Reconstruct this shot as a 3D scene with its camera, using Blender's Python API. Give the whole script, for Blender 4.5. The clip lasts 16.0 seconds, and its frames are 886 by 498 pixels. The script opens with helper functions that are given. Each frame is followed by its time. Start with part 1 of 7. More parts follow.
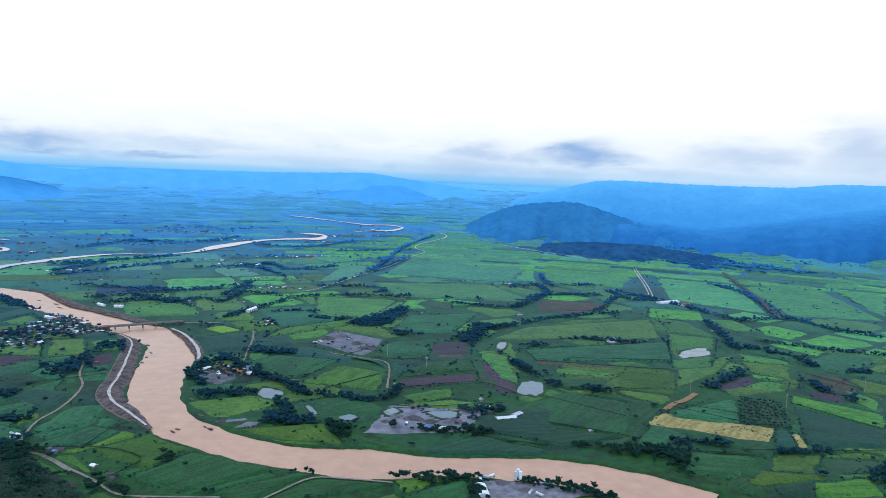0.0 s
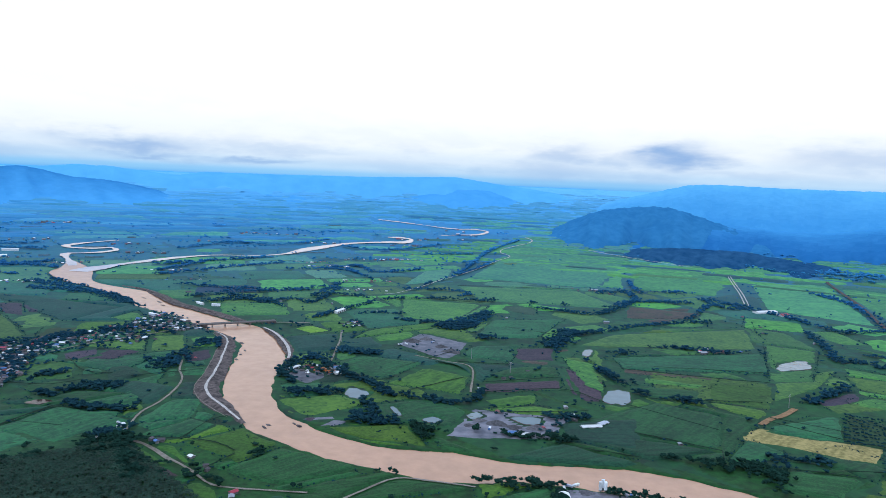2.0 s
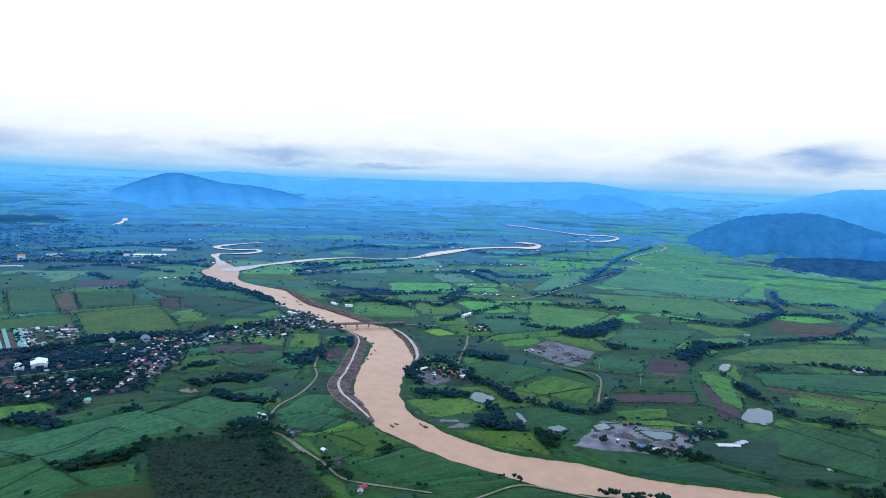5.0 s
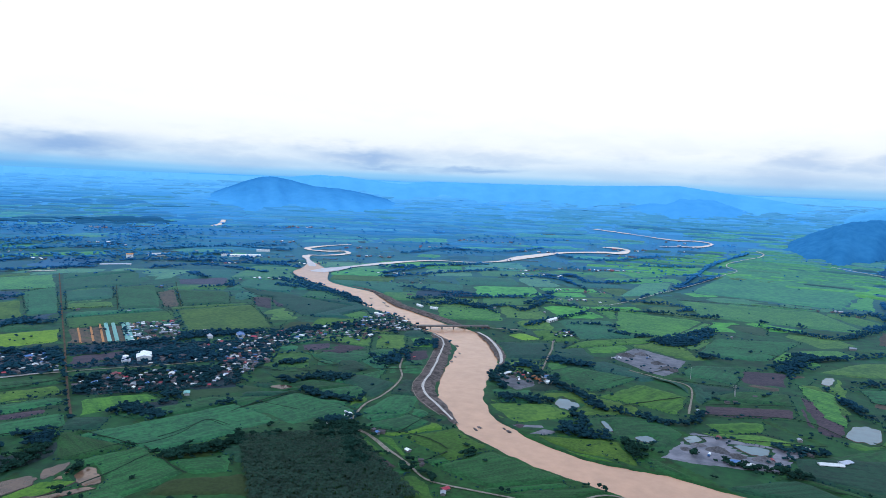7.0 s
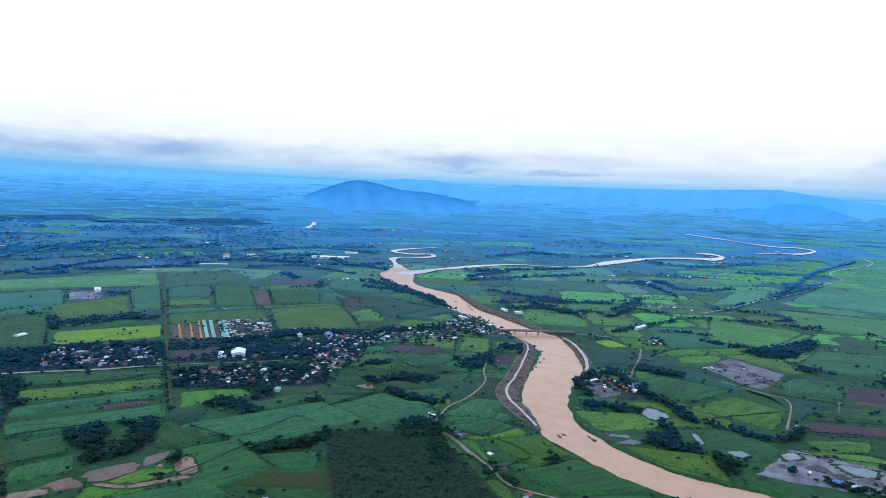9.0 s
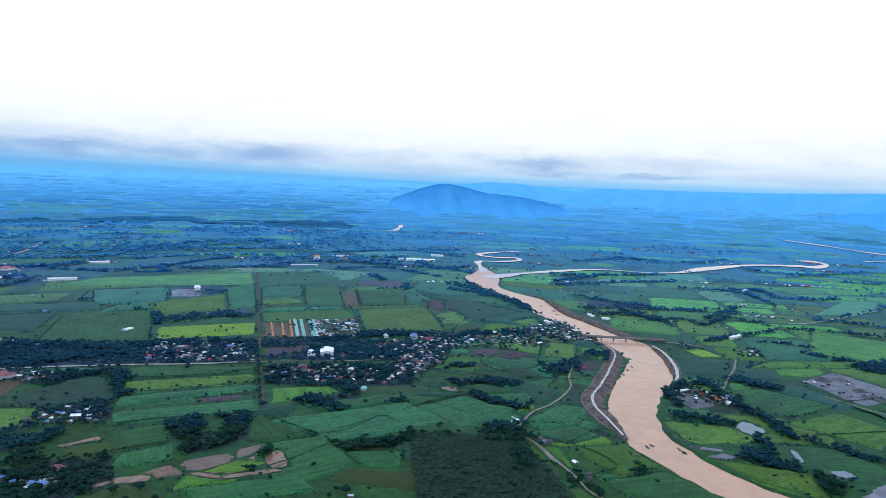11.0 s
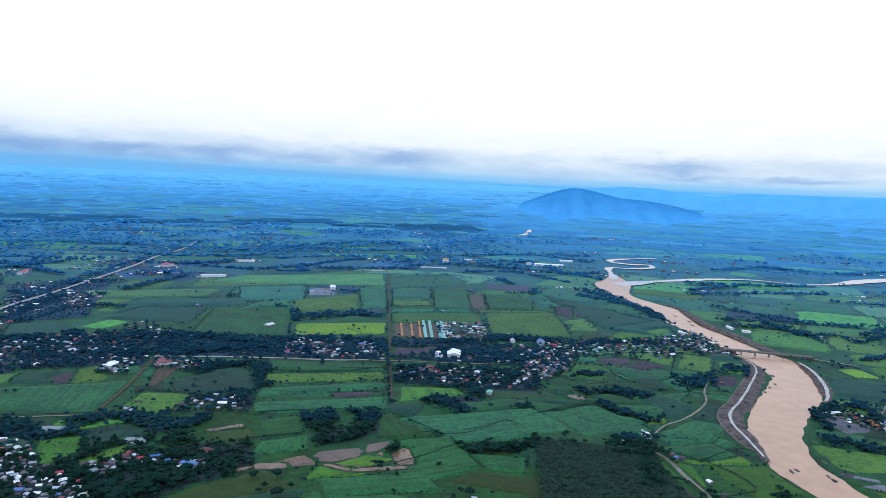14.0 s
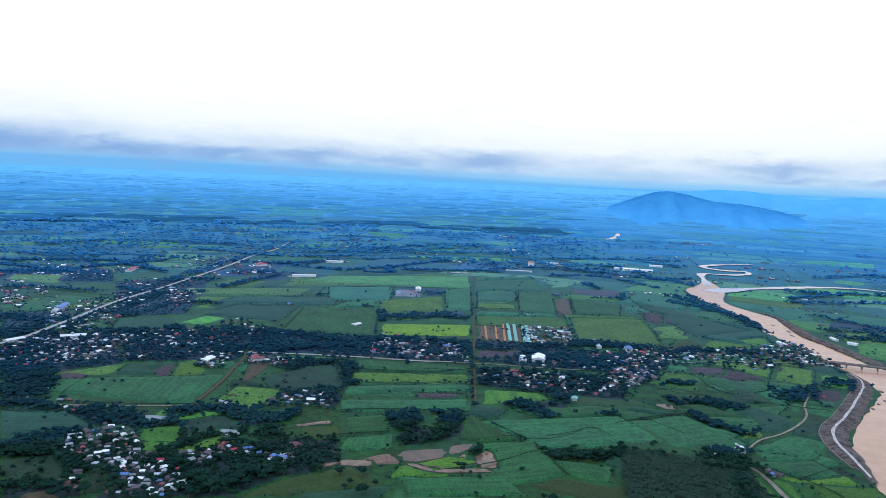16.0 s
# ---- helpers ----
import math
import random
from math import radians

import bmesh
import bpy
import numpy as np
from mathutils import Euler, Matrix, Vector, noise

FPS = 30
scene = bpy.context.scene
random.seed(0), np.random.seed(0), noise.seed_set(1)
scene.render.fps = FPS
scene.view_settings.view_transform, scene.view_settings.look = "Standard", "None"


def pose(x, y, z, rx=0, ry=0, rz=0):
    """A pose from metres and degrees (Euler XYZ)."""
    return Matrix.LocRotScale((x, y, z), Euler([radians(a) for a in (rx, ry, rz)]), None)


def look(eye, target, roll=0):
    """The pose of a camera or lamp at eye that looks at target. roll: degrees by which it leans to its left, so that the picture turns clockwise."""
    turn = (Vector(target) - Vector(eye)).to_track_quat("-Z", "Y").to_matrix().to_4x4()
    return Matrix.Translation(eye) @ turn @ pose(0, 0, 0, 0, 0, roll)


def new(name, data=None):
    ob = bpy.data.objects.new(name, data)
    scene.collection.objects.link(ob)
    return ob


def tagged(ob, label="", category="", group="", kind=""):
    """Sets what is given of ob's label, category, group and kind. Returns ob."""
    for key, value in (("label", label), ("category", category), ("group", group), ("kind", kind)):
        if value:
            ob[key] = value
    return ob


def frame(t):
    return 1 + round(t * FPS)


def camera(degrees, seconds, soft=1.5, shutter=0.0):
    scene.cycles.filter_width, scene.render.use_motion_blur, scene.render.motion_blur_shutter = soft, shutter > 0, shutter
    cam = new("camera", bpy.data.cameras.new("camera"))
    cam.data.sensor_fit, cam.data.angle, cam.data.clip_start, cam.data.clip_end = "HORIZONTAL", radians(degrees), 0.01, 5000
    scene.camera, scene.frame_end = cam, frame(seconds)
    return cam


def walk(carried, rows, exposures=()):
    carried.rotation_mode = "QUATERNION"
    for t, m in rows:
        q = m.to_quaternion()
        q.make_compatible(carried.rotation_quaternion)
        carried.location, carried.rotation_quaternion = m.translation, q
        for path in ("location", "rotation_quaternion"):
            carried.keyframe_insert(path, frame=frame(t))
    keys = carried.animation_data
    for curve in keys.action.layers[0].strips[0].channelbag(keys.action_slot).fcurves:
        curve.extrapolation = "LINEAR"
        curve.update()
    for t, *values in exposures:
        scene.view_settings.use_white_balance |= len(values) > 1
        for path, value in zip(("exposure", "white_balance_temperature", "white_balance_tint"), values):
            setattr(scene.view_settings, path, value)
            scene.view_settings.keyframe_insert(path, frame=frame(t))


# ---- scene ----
EYE = (0, 0, 300)      # the drone hovers 300 m over the plain and turns on the spot
cam = camera(64.14, 16.0, soft=0.85)
TURNS = [  # seconds, heading to the left, pitch, lean
    (0, 0.00, -5.34, 2.44),
    (0.5, 1.74, -5.32, 2.48),
    (1, 3.45, -5.31, 2.44),
    (1.5, 5.20, -5.28, 2.43),
    (2, 6.92, -5.28, 2.42),
    (2.5, 8.64, -5.27, 2.43),
    (3, 10.36, -5.28, 2.36),
    (3.5, 12.10, -5.27, 2.34),
    (4, 13.82, -5.27, 2.30),
    (6.5, 22.48, -5.27, 2.33),
    (7, 24.22, -5.27, 2.32),
    (7.5, 25.96, -5.28, 2.28),
    (8, 27.69, -5.26, 2.30),
    (8.5, 29.42, -5.26, 2.31),
    (9, 31.14, -5.25, 2.32),
    (11.5, 39.83, -5.26, 2.33),
    (12, 41.57, -5.27, 2.34),
    (12.5, 43.31, -5.30, 2.34),
    (13, 45.04, -5.31, 2.34),
    (13.5, 46.75, -5.32, 2.37),
    (14, 48.49, -5.33, 2.40),
    (14.5, 50.22, -5.35, 2.42),
    (15, 51.94, -5.36, 2.36),
    (15.5, 53.69, -5.38, 2.41),
    (16, 55.42, -5.39, 2.38),
]


def aim(heading, pitch):
    h, p = radians(heading), radians(pitch)
    return (EYE[0] - 100 * math.sin(h) * math.cos(p), EYE[1] + 100 * math.cos(h) * math.cos(p), EYE[2] + 100 * math.sin(p))


walk(cam, [(t, look(EYE, aim(h, p), lean)) for t, h, p, lean in TURNS], exposures=[(0, 0.0, 6250, 8), (16, 0.0, 6250, 8)])

# ---- sky and light: a bright, closed overcast with grey-violet cloud banks low over the hills ----
SUN_HEIGHT, SUN_TURN = 52, 200
world = bpy.data.worlds.new("overcast_sky")
scene.world = world
world.use_nodes = True
wt = world.node_tree
wt.nodes.clear()


def wnode(kind, **inputs):
    n = wt.nodes.new(kind)
    for k, v in inputs.items():
        n.inputs[k.replace("_", " ")].default_value = v
    return n


def wmath(op, a, b=None, clamp=False):
    n = wt.nodes.new("ShaderNodeMath")
    n.operation, n.use_clamp = op, clamp
    for i, v in enumerate((a, b)):
        if v is None:
            continue
        if isinstance(v, (int, float)):
            n.inputs[i].default_value = v
        else:
            wt.links.new(v, n.inputs[i])
    return n.outputs[0]


def wmix(fac, a, b):
    n = wt.nodes.new("ShaderNodeMix")
    n.data_type = "RGBA"
    wt.links.new(fac, n.inputs[0]) if not isinstance(fac, float) else setattr(n.inputs[0], "default_value", fac)
    for i, v in ((6, a), (7, b)):
        if isinstance(v, tuple):
            n.inputs[i].default_value = v
        else:
            wt.links.new(v, n.inputs[i])
    return n.outputs[2]


def wramp(fac, stops):
    n = wt.nodes.new("ShaderNodeValToRGB")
    n.color_ramp.interpolation = "EASE"
    while len(n.color_ramp.elements) < len(stops):
        n.color_ramp.elements.new(0.5)
    for e, (p, c) in zip(n.color_ramp.elements, stops):
        e.position, e.color = p, (*c, 1) if isinstance(c, tuple) else (c, c, c, 1)
    wt.links.new(fac, n.inputs[0])
    return n.outputs[0]


coord = wt.nodes.new("ShaderNodeTexCoord").outputs["Generated"]
split = wt.nodes.new("ShaderNodeSeparateXYZ")
wt.links.new(coord, split.inputs[0])
height = split.outputs["Z"]


def cloud_noise(sx, sz, scale, detail, off):
    mp = wt.nodes.new("ShaderNodeMapping")
    mp.inputs["Scale"].default_value, mp.inputs["Location"].default_value = (sx, sx, sz), off
    wt.links.new(coord, mp.inputs[0])
    n = wnode("ShaderNodeTexNoise", Scale=scale, Detail=detail, Roughness=0.55)
    wt.links.new(mp.outputs[0], n.inputs["Vector"])
    return n.outputs[0]


nishita = wt.nodes.new("ShaderNodeTexSky")
nishita.sky_type, nishita.sun_disc = "NISHITA", False
nishita.sun_elevation, nishita.sun_rotation = radians(SUN_HEIGHT), radians(SUN_TURN)
nishita.air_density, nishita.dust_density = 1.0, 0.6
nsky = wt.nodes.new("ShaderNodeVectorMath")
nsky.operation = "SCALE"
nsky.inputs[3].default_value = 0.12
wt.links.new(nishita.outputs[0], nsky.inputs[0])

# the cloud deck: blue-white haze at the horizon, deeper in the west, pure white higher up
heading = wmath("MULTIPLY", wmath("ARCTAN2", wmath("MULTIPLY", split.outputs["X"], -1.0), split.outputs["Y"]), 57.296)
lift = wmath("MULTIPLY", wmath("ARCSINE", height), 57.296)
west = wmath("MULTIPLY", wmath("SUBTRACT", heading, 42.0), 0.028, clamp=True)
low = wmath("SUBTRACT", wmath("MULTIPLY", height, 2.0, clamp=True), wmath("MULTIPLY", west, 0.024), clamp=True)
deck = wramp(low, [(0.0, (0.15, 0.49, 0.92)), (0.014, (0.29, 0.61, 0.95)), (0.035, (0.57, 0.76, 0.96)), (0.064, (0.78, 0.88, 0.99)), (0.105, (0.96, 0.99, 1.02)), (0.20, (1.08, 1.07, 1.06)), (0.62, (1.08, 1.10, 1.2)), (1.0, (0.96, 1.10, 1.38))])
banks = cloud_noise(0.8, 4.5, 5.0, 4, (2.3, 0.7, 0.35))
fine = cloud_noise(1.0, 3.0, 24.0, 4, (0, 3, 1))
curl = cloud_noise(1.0, 4.0, 11.0, 4, (5, 1, 2))
thick = wmath("ADD", wmath("MULTIPLY", banks, 0.7), wmath("MULTIPLY", fine, 0.3))
band = wramp(low, [(0.0, 0.1), (0.015, 0.4), (0.035, 0.8), (0.08, 0.7), (0.125, 0.2), (0.3, 0.03)])
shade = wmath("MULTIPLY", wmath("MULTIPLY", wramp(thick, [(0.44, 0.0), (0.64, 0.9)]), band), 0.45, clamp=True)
drift = wmath("ADD", heading, wmath("MULTIPLY", wmath("SUBTRACT", curl, 0.5), 9.0))
sag = wmath("ADD", lift, wmath("ADD", wmath("MULTIPLY", wmath("SUBTRACT", fine, 0.5), 1.1), wmath("MULTIPLY", wmath("SUBTRACT", curl, 0.5), 2.2)))
# low grey-violet cloud banks: heading, height, half width, half height (degrees), density
for a_, e_, w_, h_, k_ in ((88, 1.75, 7.5, 1.12, 1.00), (80, 1.50, 6.2, 0.86, 0.97), (73, 1.55, 5.6, 0.86, 0.92), (66, 1.70, 5.0, 0.81, 0.86), (60, 1.75, 4.4, 0.68, 0.65), (52, 1.75, 5.0, 0.95, 0.86), (84, 2.7, 5.0, 1.12, 0.32), (70, 2.6, 6.2, 0.90, 0.27),
                           (31, 2.05, 3.8, 0.68, 0.76), (30, 1.25, 3.2, 0.35, 0.65), (22, 1.20, 4.2, 0.28, 0.65), (20, 2.1, 5.0, 0.45, 0.32), (11, 1.3, 5.0, 0.60, 0.22), (-2.2, 2.6, 2.9, 0.91, 0.54), (-10.7, 2.75, 3.1, 0.99, 0.92), (-6, 2.25, 3.1, 0.60, 0.43),
                           (-2, 1.2, 5.0, 1.01, 0.43), (-23, 2.9, 5.0, 1.01, 0.49), (-31, 3.4, 3.8, 1.81, 0.54), (40, 1.0, 6.2, 0.50, 0.32), (57, 0.9, 7.5, 0.50, 0.32), (-16, 1.5, 7.5, 0.50, 0.27)):
    off = wmath("ADD", wmath("POWER", wmath("DIVIDE", wmath("ABSOLUTE", wmath("SUBTRACT", drift, a_)), w_), 2.0), wmath("POWER", wmath("DIVIDE", wmath("ABSOLUTE", wmath("SUBTRACT", sag, e_)), h_), 2.0))
    shade = wmath("MAXIMUM", shade, wmath("MULTIPLY", wmath("EXPONENT", wmath("MULTIPLY", off, -1.0)), k_))
clouds = wmix(shade, deck, (0.25, 0.43, 0.76, 1))
whole = wmix(0.97, nsky.outputs[0], clouds)
back = wt.nodes.new("ShaderNodeBackground")
back.inputs[1].default_value = 1.0
wt.links.new(whole, back.inputs[0])
wt.links.new(back.outputs[0], wt.nodes.new("ShaderNodeOutputWorld").inputs[0])

sun = new("sun", bpy.data.lights.new("sun", "SUN"))
sun.data.energy, sun.data.angle, sun.data.color = 0.6, radians(14), (1.0, 0.96, 0.9)
sun.matrix_world = look((0, 0, 800), (-800 * math.sin(radians(SUN_TURN)) / math.tan(radians(SUN_HEIGHT)), -800 * math.cos(radians(SUN_TURN)) / math.tan(radians(SUN_HEIGHT)), 0))

# ---- materials ----


RECIPE = {}


def surface(name, dark, light, rough=0.9, grain=0.5, patch=0.02, vary=0.25, bump=0.3, rows=0.0, row_scale=0.4, gloss=0.3, metal=0.0, spots=None, island=False):
    """A rough natural surface: two tones mixed by fine grain and broad patches, piece by piece a little lighter or darker, with optional crop rows and spots."""
    m = bpy.data.materials.new(name)
    RECIPE[name] = dict(dark=dark, light=light, rough=rough, grain=grain, patch=patch, vary=vary, bump=bump, rows=rows, row_scale=row_scale, gloss=gloss, metal=metal, spots=spots, island=island)
    m.use_nodes = True
    nt = m.node_tree
    b = nt.nodes["Principled BSDF"]
    pos = nt.nodes.new("ShaderNodeNewGeometry")
    link = nt.links.new

    def tex(scale, detail=4.0, rough_=0.6):
        n = nt.nodes.new("ShaderNodeTexNoise")
        n.inputs["Scale"].default_value, n.inputs["Detail"].default_value, n.inputs["Roughness"].default_value = scale, detail, rough_
        link(pos.outputs["Position"], n.inputs["Vector"])
        return n.outputs[0]

    def calc(op, a, c, d=None):
        n = nt.nodes.new("ShaderNodeMath")
        n.operation = op
        for i, v in enumerate((a, c, d)):
            if isinstance(v, (int, float)):
                n.inputs[i].default_value = v
            elif v is not None:
                link(v, n.inputs[i])
        return n.outputs[0]

    fine_, broad = tex(grain, 6), tex(patch, 3)
    f = calc("ADD", calc("MULTIPLY", fine_, 0.7), calc("MULTIPLY", broad, 0.4))
    height_ = fine_
    if rows:
        local = nt.nodes.new("ShaderNodeTexCoord")
        mp = nt.nodes.new("ShaderNodeMapping")
        mp.inputs["Scale"].default_value = (row_scale * 0.12, row_scale * 1.6, 1)
        link(local.outputs["Object"], mp.inputs[0])
        w = nt.nodes.new("ShaderNodeTexNoise")
        w.inputs["Scale"].default_value, w.inputs["Detail"].default_value = 1.0, 4
        link(mp.outputs[0], w.inputs["Vector"])
        f = calc("MULTIPLY_ADD", calc("SUBTRACT", w.outputs[0], 0.5), rows * 2.2, f)
        height_ = calc("MULTIPLY_ADD", w.outputs[0], 0.6, height_)
    ramp = nt.nodes.new("ShaderNodeValToRGB")
    e = ramp.color_ramp.elements
    e[0].position, e[0].color, e[1].position, e[1].color = 0.43, (*dark, 1), 0.67, (*light, 1)
    link(f, ramp.inputs[0])
    col = ramp.outputs[0]
    if spots:
        mx = nt.nodes.new("ShaderNodeMix")
        mx.data_type = "RGBA"
        mx.inputs[7].default_value = (*spots[0], 1)
        sr = nt.nodes.new("ShaderNodeValToRGB")
        sr.color_ramp.elements[0].position, sr.color_ramp.elements[1].position = spots[2], spots[2] + 0.08
        link(tex(spots[1], 5), sr.inputs[0])
        link(sr.outputs[0], mx.inputs[0])
        link(col, mx.inputs[6])
        col = mx.outputs[2]
    if vary:
        if island:
            rnd = pos.outputs["Random Per Island"]
        else:
            rnd = nt.nodes.new("ShaderNodeObjectInfo").outputs["Random"]
        hsv = nt.nodes.new("ShaderNodeHueSaturation")
        link(calc("MULTIPLY_ADD", rnd, vary * 2, 1 - vary), hsv.inputs["Value"])
        link(calc("MULTIPLY_ADD", rnd, 0.04 * vary, 0.5 - 0.02 * vary), hsv.inputs["Hue"])
        link(col, hsv.inputs["Color"])
        col = hsv.outputs[0]
    link(col, b.inputs["Base Color"])
    b.inputs["Roughness"].default_value, b.inputs["Specular IOR Level"].default_value, b.inputs["Metallic"].default_value = rough, gloss, metal
    if bump:
        bp = nt.nodes.new("ShaderNodeBump")
        bp.inputs["Strength"].default_value, bp.inputs["Distance"].default_value = bump, 1.0
        link(height_, bp.inputs["Height"])
        link(bp.outputs[0], b.inputs["Normal"])
    return m


def plain(name, colour, rough=0.6, metal=0.0, vary=0.12, grain=1.2):
    return surface(name, tuple(c * 0.8 for c in colour), tuple(min(1, c * 1.12) for c in colour), rough, grain, 0.15, vary, 0.1, gloss=0.4, metal=metal)


def water(name, colour, rough=0.12, ripple=0.08, gloss=0.5):
    m = surface(name, tuple(c * 0.9 for c in colour), tuple(c * 1.1 for c in colour), rough, 0.05, 0.012, 0.0, ripple, gloss=gloss)
    return m


